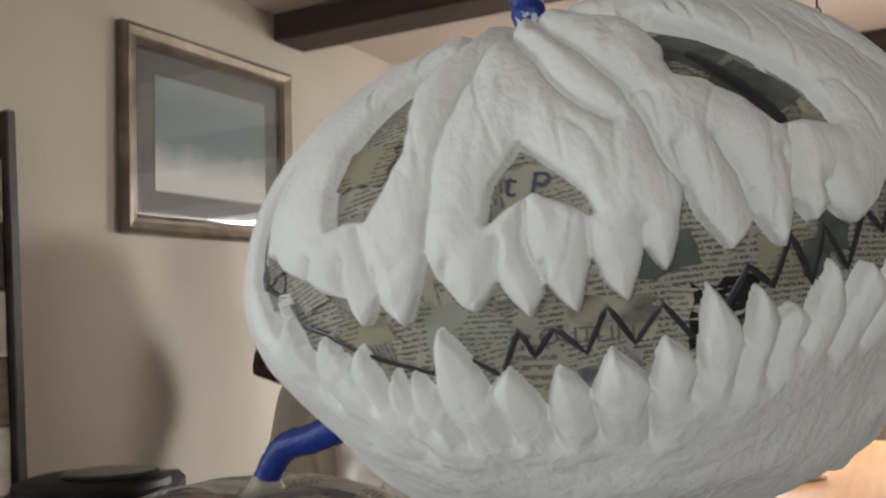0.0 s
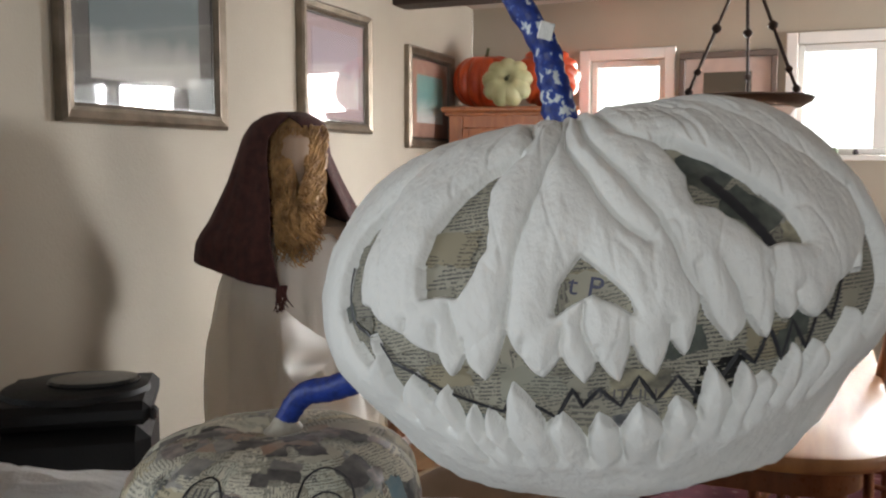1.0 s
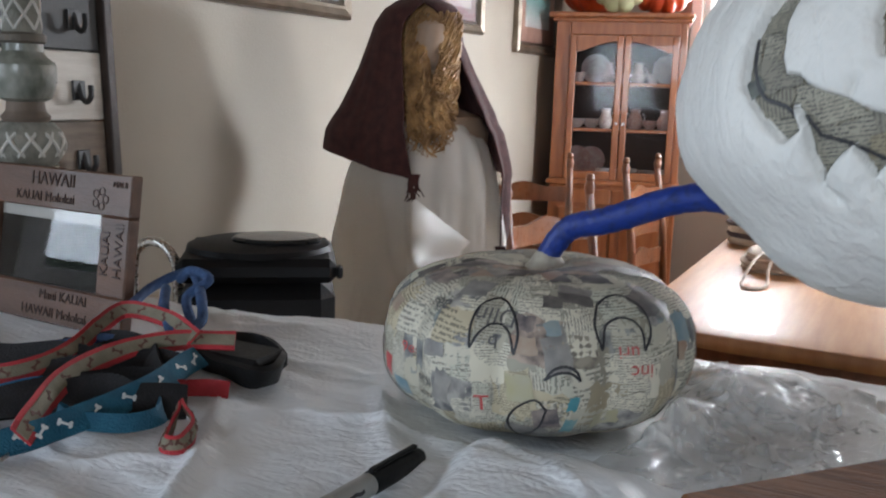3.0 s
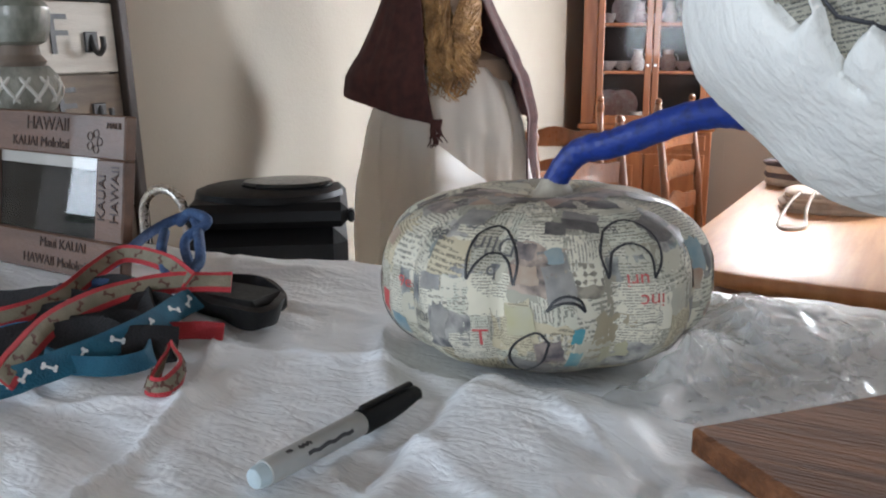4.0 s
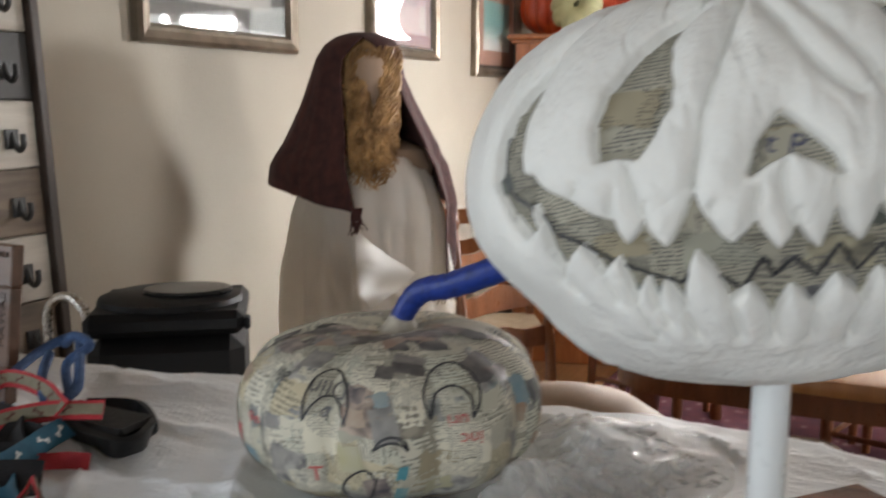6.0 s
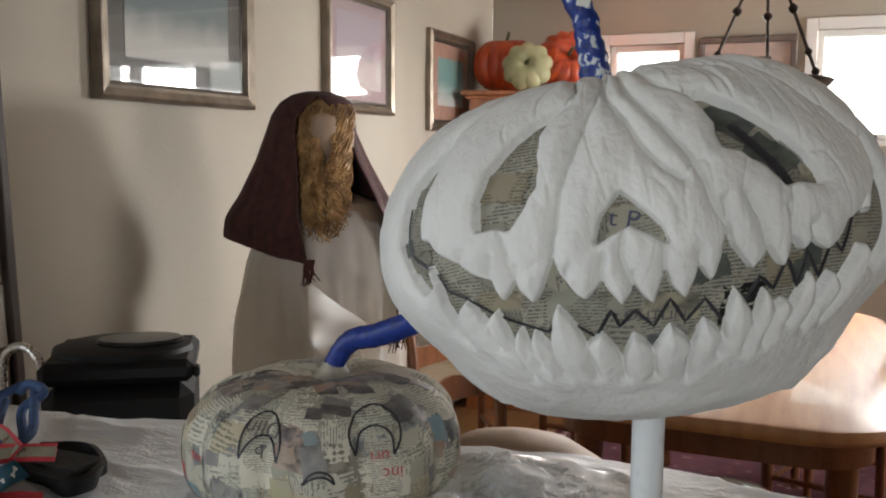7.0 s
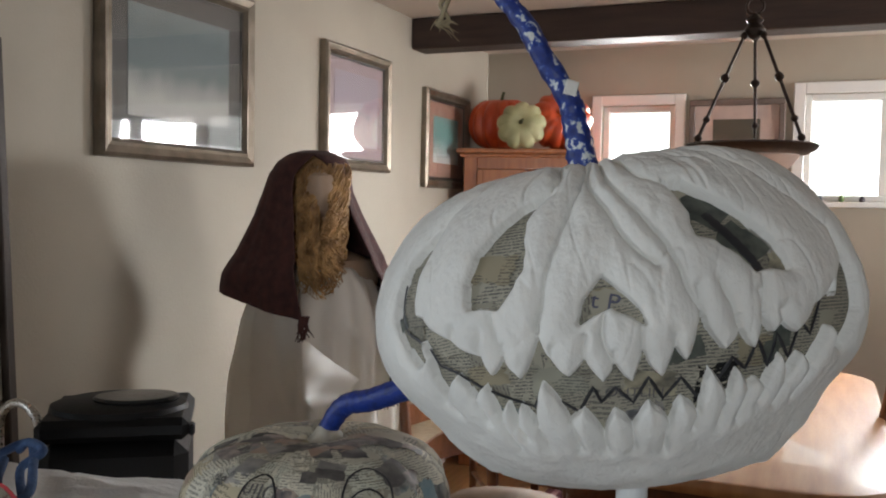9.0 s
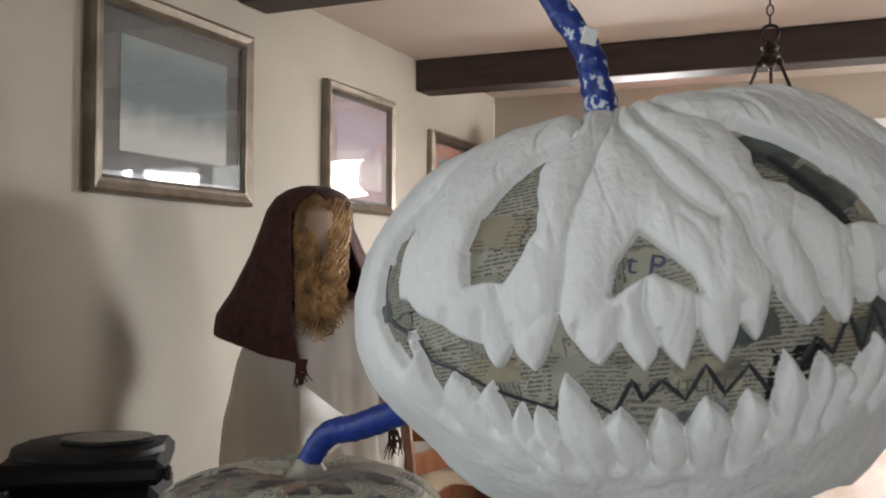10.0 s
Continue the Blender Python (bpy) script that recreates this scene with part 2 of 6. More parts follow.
COUNTERM = mat("counter_laminate", (0.45, 0.40, 0.34), (0.36, 0.31, 0.26), 40, 0.4, 0.05)


def blue_tape(name, flecks):
    m, N, L, P = base_mat(name)
    co, n1, n2 = N.new("ShaderNodeTexCoord"), N.new("ShaderNodeTexNoise"), N.new("ShaderNodeTexNoise")
    n1.inputs["Scale"].default_value, n1.inputs["Detail"].default_value = 130, 9
    n2.inputs["Scale"].default_value, n2.inputs["Detail"].default_value = 120, 3
    L.new(co.outputs["Object"], n1.inputs[0])
    L.new(co.outputs["Object"], n2.inputs[0])
    cr = N.new("ShaderNodeValToRGB")
    e = cr.color_ramp.elements
    e[0].position, e[0].color = 0.30, (0.008, 0.022, 0.13, 1)
    e[1].position, e[1].color = 0.55, (0.010, 0.036, 0.24, 1)
    if flecks:
        x = e.new(0.575)
        x.color = (0.03, 0.09, 0.36, 1)
        x = e.new(0.625)
        x.color = (0.62, 0.66, 0.66, 1)
    L.new(n1.outputs[0], cr.inputs[0])
    L.new(cr.outputs[0], P.inputs["Base Color"])
    b = N.new("ShaderNodeBump")
    b.inputs["Strength"].default_value, b.inputs["Distance"].default_value = 0.5, 0.003
    L.new(n2.outputs[0], b.inputs["Height"])
    L.new(b.outputs[0], P.inputs["Normal"])
    P.inputs["Roughness"].default_value = 0.45
    return m


TAPEF, TAPE = blue_tape("blue_tape_flecked", True), blue_tape("blue_tape", False)


# ---- mesh helpers ----
class Shape:
    """Gathers simple solids into one mesh."""

    def __init__(self):
        self.v, self.f, self.mi = [], [], []
        self.slot = 0

    def add(self, verts, faces, m=None):
        k = len(self.v)
        self.v += [tuple(m @ Vector(p)) if m is not None else tuple(p) for p in verts]
        self.f += [tuple(i + k for i in f) for f in faces]
        self.mi += [self.slot] * len(faces)
        return self

    def box(self, lo, hi, bevel=0.004, m=None):
        lo, hi = np.array(lo, float), np.array(hi, float)
        c, h = (lo + hi) / 2, (hi - lo) / 2
        b = min(bevel, h.min() * 0.6)
        verts, idx = [], {}
        for sx in (-1, 1):
            for sy in (-1, 1):
                for sz in (-1, 1):
                    for ax in range(3):
                        p = np.array([sx * (h[0] - b), sy * (h[1] - b), sz * (h[2] - b)])
                        p[ax] = (sx, sy, sz)[ax] * h[ax]
                        idx[sx, sy, sz, ax] = len(verts)
                        verts.append(tuple(c + p))
        faces = []
        S = (-1, 1)
        for ax in range(3):
            o = [a for a in range(3) if a != ax]
            for s in S:
                q = []
                for a, b2 in ((-1, -1), (1, -1), (1, 1), (-1, 1)):
                    k = [0, 0, 0]
                    k[ax], k[o[0]], k[o[1]] = s, a, b2
                    q.append(idx[(*k, ax)])
                faces.append(q if (s > 0) == (ax != 1) else q[::-1])
            for a in S:
                for b2 in S:
                    k1, k2 = [0, 0, 0], [0, 0, 0]
                    k1[ax], k2[ax] = -1, 1
                    k1[o[0]] = k2[o[0]] = a
                    k1[o[1]] = k2[o[1]] = b2
                    faces.append([idx[(*k1, o[0])], idx[(*k2, o[0])], idx[(*k2, o[1])], idx[(*k1, o[1])]])
        for sx in S:
            for sy in S:
                for sz in S:
                    faces.append([idx[sx, sy, sz, a] for a in range(3)])
        return self.add(verts, faces, m)

    def lathe(self, profile, n=24, m=None, sx=1.0, sy=1.0, cap=True):
        """Profile rows (r, z) turned round z."""
        verts, faces = [], []
        for r, z in profile:
            for i in range(n):
                a = 2 * math.pi * i / n
                verts.append((r * sx * math.cos(a), r * sy * math.sin(a), z))
        for j in range(len(profile) - 1):
            for i in range(n):
                k = (i + 1) % n
                faces.append((j * n + i, j * n + k, (j + 1) * n + k, (j + 1) * n + i))
        if cap:
            faces.append(tuple(range(n))[::-1])
            faces.append(tuple(range((len(profile) - 1) * n, len(profile) * n)))
        return self.add(verts, faces, m)

    def tube(self, path, radii, n=12, m=None, flat=1.0):
        """A tube along a path; flat squeezes it across."""
        path = [Vector(p) for p in path]
        if not isinstance(radii, (list, tuple)):
            radii = [radii] * len(path)
        verts, faces = [], []
        up = Vector((0, 0, 1))
        for j, p in enumerate(path):
            d = (path[min(j + 1, len(path) - 1)] - path[max(j - 1, 0)]).normalized()
            if abs(d.dot(up)) > 0.98:
                up = Vector((0, 1, 0)) if abs(d.y) < 0.9 else Vector((1, 0, 0))
            s = d.cross(up).normalized()
            w = s.cross(d).normalized()
            up = w
            for i in range(n):
                a = 2 * math.pi * i / n
                verts.append(p + radii[j] * (s * math.cos(a) + w * math.sin(a) * flat))
        for j in range(len(path) - 1):
            for i in range(n):
                k = (i + 1) % n
                faces.append((j * n + i, j * n + k, (j + 1) * n + k, (j + 1) * n + i))
        faces.append(tuple(range(n))[::-1])
        faces.append(tuple(range((len(path) - 1) * n, len(path) * n)))
        return self.add(verts, faces, m)

    def make(self, name, materials, parent=None, label="", smooth=True, sharp=35):
        me = bpy.data.meshes.new(name)
        me.from_pydata(self.v, [], self.f)
        for mt in materials if isinstance(materials, (list, tuple)) else [materials]:
            me.materials.append(mt)
        if max(self.mi, default=0):
            me.polygons.foreach_set("material_index", self.mi)
        bm = bmesh.new()
        bm.from_mesh(me)
        bmesh.ops.recalc_face_normals(bm, faces=bm.faces)
        bm.to_mesh(me)
        bm.free()
        if smooth:
            me.polygons.foreach_set("use_smooth", [True] * len(me.polygons))
            me.set_sharp_from_angle(angle=radians(sharp))
        ob = new(name, me)
        if parent is not None:
            ob.parent = parent
        if label:
            ob["label"] = label
        return ob


def thing(name, label, category, at=None, group="", kind=""):
    ob = new(name)
    if at is not None:
        ob.matrix_world = at
    return tagged(ob, label, category, group, kind)


def spline(points, n=8):
    """A smooth way through a few points (Catmull-Rom)."""
    p = [Vector(q) for q in points]
    p = [2 * p[0] - p[1]] + p + [2 * p[-1] - p[-2]]
    out = []
    for i in range(1, len(p) - 2):
        for k in range(n):
            t = k / n
            out.append(0.5 * (2 * p[i] + (p[i + 1] - p[i - 1]) * t + (2 * p[i - 1] - 5 * p[i] + 4 * p[i + 1] - p[i + 2]) * t * t + (3 * p[i] - p[i - 1] - 3 * p[i + 1] + p[i + 2]) * t ** 3))
    return out + [p[-2]]


def vnoise(P, seed=0):
    """Value noise on an (n, 3) array, from -1 to 1."""
    i = np.floor(P).astype(np.int64)
    f = P - i
    f = f * f * (3 - 2 * f)
    tot = np.zeros(len(P))
    for dx in (0, 1):
        for dy in (0, 1):
            for dz in (0, 1):
                h = (i[:, 0] + dx) * 374761393 + (i[:, 1] + dy) * 668265263 + (i[:, 2] + dz) * 2147483647 + seed * 974711
                h = (h ^ (h >> 13)) * 1274126177
                h = ((h ^ (h >> 16)) & 0xFFFF) / 32767.5 - 1
                w = (f[:, 0] if dx else 1 - f[:, 0]) * (f[:, 1] if dy else 1 - f[:, 1]) * (f[:, 2] if dz else 1 - f[:, 2])
                tot += w * h
    return tot


def sheet(name, verts, faces, material, parent=None, label="", uv=None):
    me = bpy.data.meshes.new(name)
    me.from_pydata([tuple(v) for v in verts], [], [tuple(f) for f in faces])
    me.materials.append(material)
    me.polygons.foreach_set("use_smooth", [True] * len(me.polygons))
    if uv is not None:
        lay = me.uv_layers.new(name="uv")
        idx = np.zeros(len(me.loops), np.int32)
        me.loops.foreach_get("vertex_index", idx)
        lay.data.foreach_set("uv", np.asarray(uv, np.float32)[idx].ravel())
    ob = new(name, me)
    if parent is not None:
        ob.parent = parent
    if label:
        ob["label"] = label
    return ob


def grid_faces(nu, nv, wrap=False):
    f = []
    for j in range(nv - 1):
        for i in range(nu if wrap else nu - 1):
            k = (i + 1) % nu
            f.append((j * nu + i, j * nu + k, (j + 1) * nu + k, (j + 1) * nu + i))
    return f


# ---- the room ----
XW, YF, XR, YB, HC = -1.47, 4.42, 4.2, -5.5, 2.40


def structure(name, shape, material, label, category):
    return tagged(shape.make(name, material, smooth=False), label, category, kind="structure")


structure("floor", Shape().box((XW - 0.15, YB - 0.15, -0.1), (XR + 0.15, YF + 0.15, 0), 0.001), FLOOR, "honey oak strip floor of the dining room", "floor")
structure("ceiling", Shape().box((XW - 0.15, YB - 0.15, HC), (XR + 0.15, YF + 0.15, HC + 0.1), 0.001), CEIL, "plain off-white painted ceiling", "ceiling")


def wall_with_holes(name, axis, at, thick, a0, a1, holes, label):
    """A wall along x (axis 'y') or along y (axis 'x') with window holes (from, to, bottom, top)."""
    s = Shape()

    def slab(p, q, z0, z1):
        if q - p < 1e-4 or z1 - z0 < 1e-4:
            return
        if axis == "y":
            s.box((p, min(at, at + thick), z0), (q, max(at, at + thick), z1), 0.0005)
        else:
            s.box((min(at, at + thick), p, z0), (max(at, at + thick), q, z1), 0.0005)

    cur = a0
    for p, q, z0, z1 in sorted(holes):
        slab(cur, p, 0, HC)
        slab(p, q, 0, z0)
        slab(p, q, z1, HC)
        cur = q
    slab(cur, a1, 0, HC)
    return structure(name, s, WALL, label, "wall")


WIN_A, WIN_B = (-0.745, -0.325, 1.52, 2.06), (0.365, 2.0, 1.52, 2.10)
wall_with_holes("wall_far", "y", YF, 0.15, XW, XR, [WIN_A, WIN_B], "cream painted wall with two high windows")
wall_with_holes("wall_right", "x", XR, 0.15, YB, YF, [(2.5, 4.1, 0.85, 2.05)], "cream painted wall with an added unseen window")
wall_with_holes("wall_back", "y", YB, -0.15, XW, XR, [(0.55, 2.65, 1.08, 2.12)], "cream painted kitchen wall with an added unseen window")
wall_with_holes("wall_left", "x", XW, -0.15, YB, YF, [(-2.4, -0.62, 1.08, 2.08)], "cream painted plaster wall with a kitchen window")
GLASS = glass_mat("window_glass")
PICGLASS = glass_mat("picture_glass", 0.03)


def window(name, axis, at, p, q, z0, z1, mull, out, label):
    """A white window frame with panes, set in its hole."""
    def bx(s, a, b, c, d, lo, hi, bev=0.004):
        return s.box((a, lo, c), (b, hi, d), bev) if axis == "y" else s.box((lo, a, c), (hi, b, d), bev)

    root = thing(name, label, "window", kind="structure")
    w = 0.035
    lo, hi = sorted((at + out * 0.03, at + out * 0.09))
    s = Shape()
    bx(s, p, p + w, z0, z1, lo, hi)
    bx(s, q - w, q, z0, z1, lo, hi)
    bx(s, p + w, q - w, z0, z0 + w, lo, hi)
    bx(s, p + w, q - w, z1 - w, z1, lo, hi)
    for k in mull:
        bx(s, k - 0.05, k + 0.05, z0 + w, z1 - w, lo, hi)
    s.make("window_frame", TRIMW, root)
    c = Shape()
    lo2, hi2 = sorted((at, at - out * 0.018))
    bx(c, p - 0.06, p, z0 - 0.0, z1 + 0.06, lo2, hi2)
    bx(c, q, q + 0.06, z0 - 0.0, z1 + 0.06, lo2, hi2)
    bx(c, p, q, z1, z1 + 0.06, lo2, hi2)
    c.make("casing", TRIMW, root)
    lo3, hi3 = sorted((at + out * 0.03, at - out * 0.04))
    bx(Shape(), p - 0.07, q + 0.07, z0 - 0.03, z0 - 0.001, lo3, hi3).make("window_sill", TRIMW, root)
    edges = [p + w] + [e for k in mull for e in (k - 0.05, k + 0.05)] + [q - w]
    for a, b in zip(edges[::2], edges[1::2]):
        lo4, hi4 = sorted((at + out * 0.058, at + out * 0.062))
        g = bx(Shape(), a, b, z0 + w, z1 - w, lo4, hi4, 0.0005).make("pane", GLASS, root, "clear window pane")
        g.visible_shadow = False
    return root


window("window_1", "y", YF, *WIN_A, [], 1, "small white-framed high window with bright daylight")
window("window_2", "y", YF, *WIN_B, [0.79, 1.4], 1, "wide white-framed high window with two posts")
# Unseen window, added to give the side fill an opening.
window("added_window_side", "x", XR, 2.5, 4.1, 0.85, 2.05, [3.03, 3.57], 1, "wide white-framed window, unseen, added to hold the side fill")
window("window_4", "x", XW, -2.4, -0.62, 1.08, 2.08, [-1.5], -1, "white-framed kitchen window")
# Window behind the camera, never in view, added for the frontal fill.
window("added_window_back", "y", YB, 0.55, 2.65, 1.08, 2.12, [1.6], -1, "wide white-framed kitchen window, unseen, added to hold the back fill")

GROUND = mat("garden_ground", (0.10, 0.13, 0.05), (0.07, 0.09, 0.035), 0.5, 0.9, 0.3, 3)
structure("ground", Shape().box((-900, -900, -0.8), (900, 900, -0.4), 0.01), GROUND, "garden ground outside the windows", "ground")
tagged(Shape().box((-6, 9.0, -0.4), (9, 9.1, 7), 0.01).make("backdrop", glow_mat("bright_daylight", (0.95, 1.0, 0.97), 6.5), smooth=False), "bright overcast daylight outside the windows", "backdrop", kind="structure")

beam = structure("ceiling_beam", Shape().box((XW + 0.002, 3.30, 2.245), (XR - 0.002, 3.46, HC - 0.002), 0.006), BEAM, "dark stained ceiling beam", "beam")
structure("ceiling_beam", Shape().box((XW + 0.002, 1.85, 2.30), (XR - 0.002, 2.02, HC - 0.002), 0.006), BEAM, "dark stained ceiling beam", "beam")
structure("baseboard", Shape().box((XW, 0.6, 0.0), (XW + 0.015, YF - 0.6, 0.09), 0.003), TRIMW, "white painted baseboard", "trim")


# ---- the counter and its cloth ----
TOP = 1.07


def far_edge(x):
    return 0.2 + 0.22 * np.clip(x - 0.1, -0.4, 0) + 0.08 * np.minimum(x + 0.3, 0)


root = thing("breakfast_bar", "raised breakfast bar with a laminate top", "counter")
X0, X1, Y0 = XW + 0.004, 1.55, -0.72
s = Shape()
pts = [(X0, Y0), (X1, Y0)] + [(x, float(far_edge(x)) - 0.02) for x in (X1, 0.1, -0.3, X0)]
n = len(pts)
s.add([(x, y, TOP - 0.045) for x, y in pts] + [(x, y, TOP - 0.006) for x, y in pts], [tuple(range(n))[::-1], tuple(range(n, 2 * n))] + [(i, (i + 1) % n, n + (i + 1) % n, n + i) for i in range(n)])
s.make("worktop", COUNTERM, root, smooth=False)
s = Shape()
pts = [(X0, -0.45), (X1 - 0.1, -0.45), (X1 - 0.1, -0.1), (X0, -0.1)]
s.add([(x, y, 0.0) for x, y in pts] + [(x, y, TOP - 0.046) for x, y in pts], [(3, 2, 1, 0), (4, 5, 6, 7), (0, 1, 5, 4), (1, 2, 6, 5), (2, 3, 7, 6), (3, 0, 4, 7)])
s.make("base_wall", WALL, root, smooth=False)


def cloth_height(P):
    """Folds and puckers of the plastic cloth, in metres above the bar; P is (n, 2)."""
    x, y = P[:, 0], P[:, 1]
    Q = np.stack([x, y, 0 * x], 1)
    warp = 0.05 * vnoise(Q * 5 + 3, 5)
    a = x * 0.35 + y + warp
    h = 0.0045 * vnoise(np.stack([a * 26, x * 5, 0 * x], 1), 1) + 0.004 * vnoise(Q * 9, 2)
    r = np.abs(vnoise(np.stack([(y + x * 0.6 + warp) * 16, (x - y) * 6, 0 * x], 1), 3))
    h += 0.006 * (1 - np.minimum(r * 3, 1)) ** 2
    h += 0.0006 * vnoise(Q * 80, 4)
    # a heaped fold in front of the small pumpkin and a heap of thin film behind it
    xe = 0.018 - 0.15 * (y + 0.385) + 0.006 * vnoise(Q * 25, 16)
    lap = np.clip((x - xe) / 0.03, 0, 1) * np.clip((-0.13 + 0.2 * (x - 0.09) - y) / 0.03, 0, 1) * np.clip((0.20 - x - 0.35 * (y + 0.26)) / 0.09, 0, 1)
    lap = lap * lap * (3 - 2 * lap)
    h += lap * (0.017 + 0.006 * vnoise(Q * 16, 6))
    film = np.exp(-((x - 0.175 - 0.2 * (y - 0.1)) / 0.075) ** 2 - ((y - 0.11) / 0.10) ** 2)
    h += film * (0.016 + 0.007 * vnoise(np.stack([x * 14 + y * 8, y * 16, 0 * x], 1), 7) + 0.005 * vnoise(Q * 55, 9))
    # quilted puckers of the stretched film
    pk = np.abs(vnoise(np.stack([(x + warp) * 62, (y - 0.3 * x) * 38, 0 * x], 1), 14))
    h += 0.0008 * (1 - np.minimum(pk * 2.2, 1))
    # broad lazy folds that run in from the front
    fd = np.abs(vnoise(np.stack([(x * 0.8 + y * 0.5 + warp) * 7.5, (y - x) * 2.0, 0 * x], 1), 15))
    h += 0.010 * (1 - np.minimum(fd * 4, 1)) ** 2 * np.clip((0.05 - y) / 0.15, 0, 1)
    # flat where things stand
    flat = np.ones(len(x))
    for cx, cy, rr in ((0.005, -0.005, 0.105), (-0.62, 0.02, 0.12), (0.36, -0.06, 0.13), (0.27, -0.12, 0.10), (0.42, 0.03, 0.10)):
        d = np.sqrt((x - cx) ** 2 + (y - cy) ** 2)
        flat = np.minimum(flat, np.clip((d - rr) / 0.05, 0.05, 1))
    edge = np.clip((far_edge(x) - y) / 0.03, 0, 1)
    return 0.004 + np.maximum(h, -0.006) * flat * (0.4 + 0.6 * edge)


nu, nv = 420, 260
uu, vv = np.meshgrid(np.linspace(-1.25, 1.45, nu), np.linspace(0, 1, nv))
uu, vv = uu.ravel(), vv.ravel()
LY = -0.70
lim = far_edge(uu) + 0.010 * vnoise(np.stack([uu * 4, 0 * uu, 0 * uu], 1), 12)
run = LY + vv * (lim - LY + 0.16)
over = np.maximum(run - lim, 0)
yy = np.minimum(run, lim + 0.012 * np.minimum(over / 0.02, 1))
zz = TOP + cloth_height(np.stack([uu, np.minimum(run, lim)], 1)) - np.maximum(over - 0.008, 0)
yy = yy + np.where(over > 0, 0.012 * vnoise(np.stack([uu * 22, over * 5, 0 * uu], 1), 13) + 0.012, 0)
cloth = sheet("plastic_cloth", np.stack([uu, yy, zz], 1), grid_faces(nu, nv), CLOTH)
tagged(cloth, "crumpled white plastic drop cloth spread over the bar", "drop cloth")


FILM = mat("clear_crinkled_film", (0.72, 0.74, 0.74), (0.62, 0.63, 0.62), 20, 0.14, 0.7, 130, coat=0.6)
FILM.node_tree.nodes["Principled BSDF"].inputs["Alpha"].default_value = 0.36
nu, nv = 110, 130
uu, vv = np.meshgrid(np.linspace(0.085, 0.30, nu), np.linspace(-0.15, 0.17, nv))
fx = uu.ravel() + 0.010 * vnoise(np.stack([vv.ravel() * 30, 0 * vv.ravel(), 0 * vv.ravel()], 1), 71)
fy = vv.ravel() + 0.010 * vnoise(np.stack([uu.ravel() * 30, 0 * vv.ravel(), 0 * vv.ravel()], 1), 72)
gap = 0.016 + (fx - 0.1735) * 0.755 - (fy + 0.186) * 0.656
fx, fy = fx - np.maximum(gap, 0) * 0.755, fy + np.maximum(gap, 0) * 0.656
away = np.hypot(fx + 0.003, fy + 0.014)
grow = np.maximum(away, 0.146) / away
fx, fy = -0.003 + (fx + 0.003) * grow, -0.014 + (fy + 0.014) * grow
Q = np.stack([fx, fy, 0 * fx], 1)
crin = 0.007 * (1 - np.minimum(np.abs(vnoise(np.stack([fx * 34 - fy * 16, fy * 22, 0 * fx], 1), 73)) * 2.6, 1)) + 0.005 * (1 - np.minimum(np.abs(vnoise(Q * 62, 74)) * 3.4, 1)) + 0.002 * np.abs(vnoise(Q * 150, 75))
ridge = 0.030 * np.exp(-((fx - 0.145 - 0.3 * (fy + 0.03)) / 0.016) ** 2) * np.exp(-((fy + 0.045) / 0.055) ** 2)
rim = np.clip(np.minimum.reduce([(uu.ravel() - 0.085) / 0.03, (0.30 - uu.ravel()) / 0.05, (vv.ravel() + 0.15) / 0.03, (0.17 - vv.ravel()) / 0.04]), 0, 1)
film = sheet("plastic_film", np.stack([fx, fy, TOP + cloth_height(np.stack([fx, fy], 1)) + 0.0015 + rim * (crin + ridge)], 1), grid_faces(nu, nv), FILM)
tagged(film, "crinkled clear plastic film bunched up on the cloth", "plastic film")


# ---- pumpkins ----
class Gourd:
    """A round body: local frame, two radii, a dimple, and a boxiness."""

    def __init__(self, centre, turn, roll, pitch, a, b, power=2.0, ribs=0, rib=0.0, dimple=0.03, foot=0.01, phase=0.0, dip=0.28, pinch=0.0):
        self.m = Matrix.Translation(centre) @ (Matrix.Rotation(radians(turn), 4, "Z") @ Matrix.Rotation(roll, 4, "Y") @ Matrix.Rotation(pitch, 4, "X"))
        self.a, self.b, self.power, self.ribs, self.rib, self.dimple, self.foot, self.phase = a, b, power, ribs, rib, dimple, foot, phase
        self.dip, self.pinch = dip, pinch

    def at(self, lon, lat, off=0.0):
        """Local points for degrees of longitude (0 in front, right positive) and latitude, pushed out by off metres."""
        lon, lat = np.radians(np.asarray(lon, float)), np.radians(np.asarray(lat, float))
        cl, sl = np.cos(lat), np.sin(lat)
        k = (np.abs(cl) ** self.power + np.abs(sl) ** self.power) ** (-1 / self.power)
        rib = 1 + self.rib * (np.abs(np.sin(self.ribs / 2 * lon + self.phase)) ** 0.7 - 0.6) * cl ** 0.5 if self.ribs else 1.0
        rho = self.a * k * cl * rib
        if self.pinch:
            rho = rho * (1 - self.pinch * np.clip((np.abs(np.degrees(lon) - 15) - 28) / 45, 0, 1) ** 1.3) * (1 - 0.025 * np.exp(-((np.degrees(lat) + 46) / 17) ** 2))
        z = self.b * k * sl
        n = np.stack([np.sin(lon) * cl / self.a, -np.cos(lon) * cl / self.a, sl / self.b], -1)
        n /= np.linalg.norm(n, axis=-1, keepdims=True)
        p = np.stack([rho * np.sin(lon), -rho * np.cos(lon), z], -1)
        p[..., 2] -= self.dimple * np.exp(-(rho / (self.dip * self.a)) ** 2) * (sl > 0)
        p[..., 2] += self.foot * np.exp(-(rho / (0.45 * self.a)) ** 2) * (sl < 0)
        return p + n * np.asarray(off)[..., None]


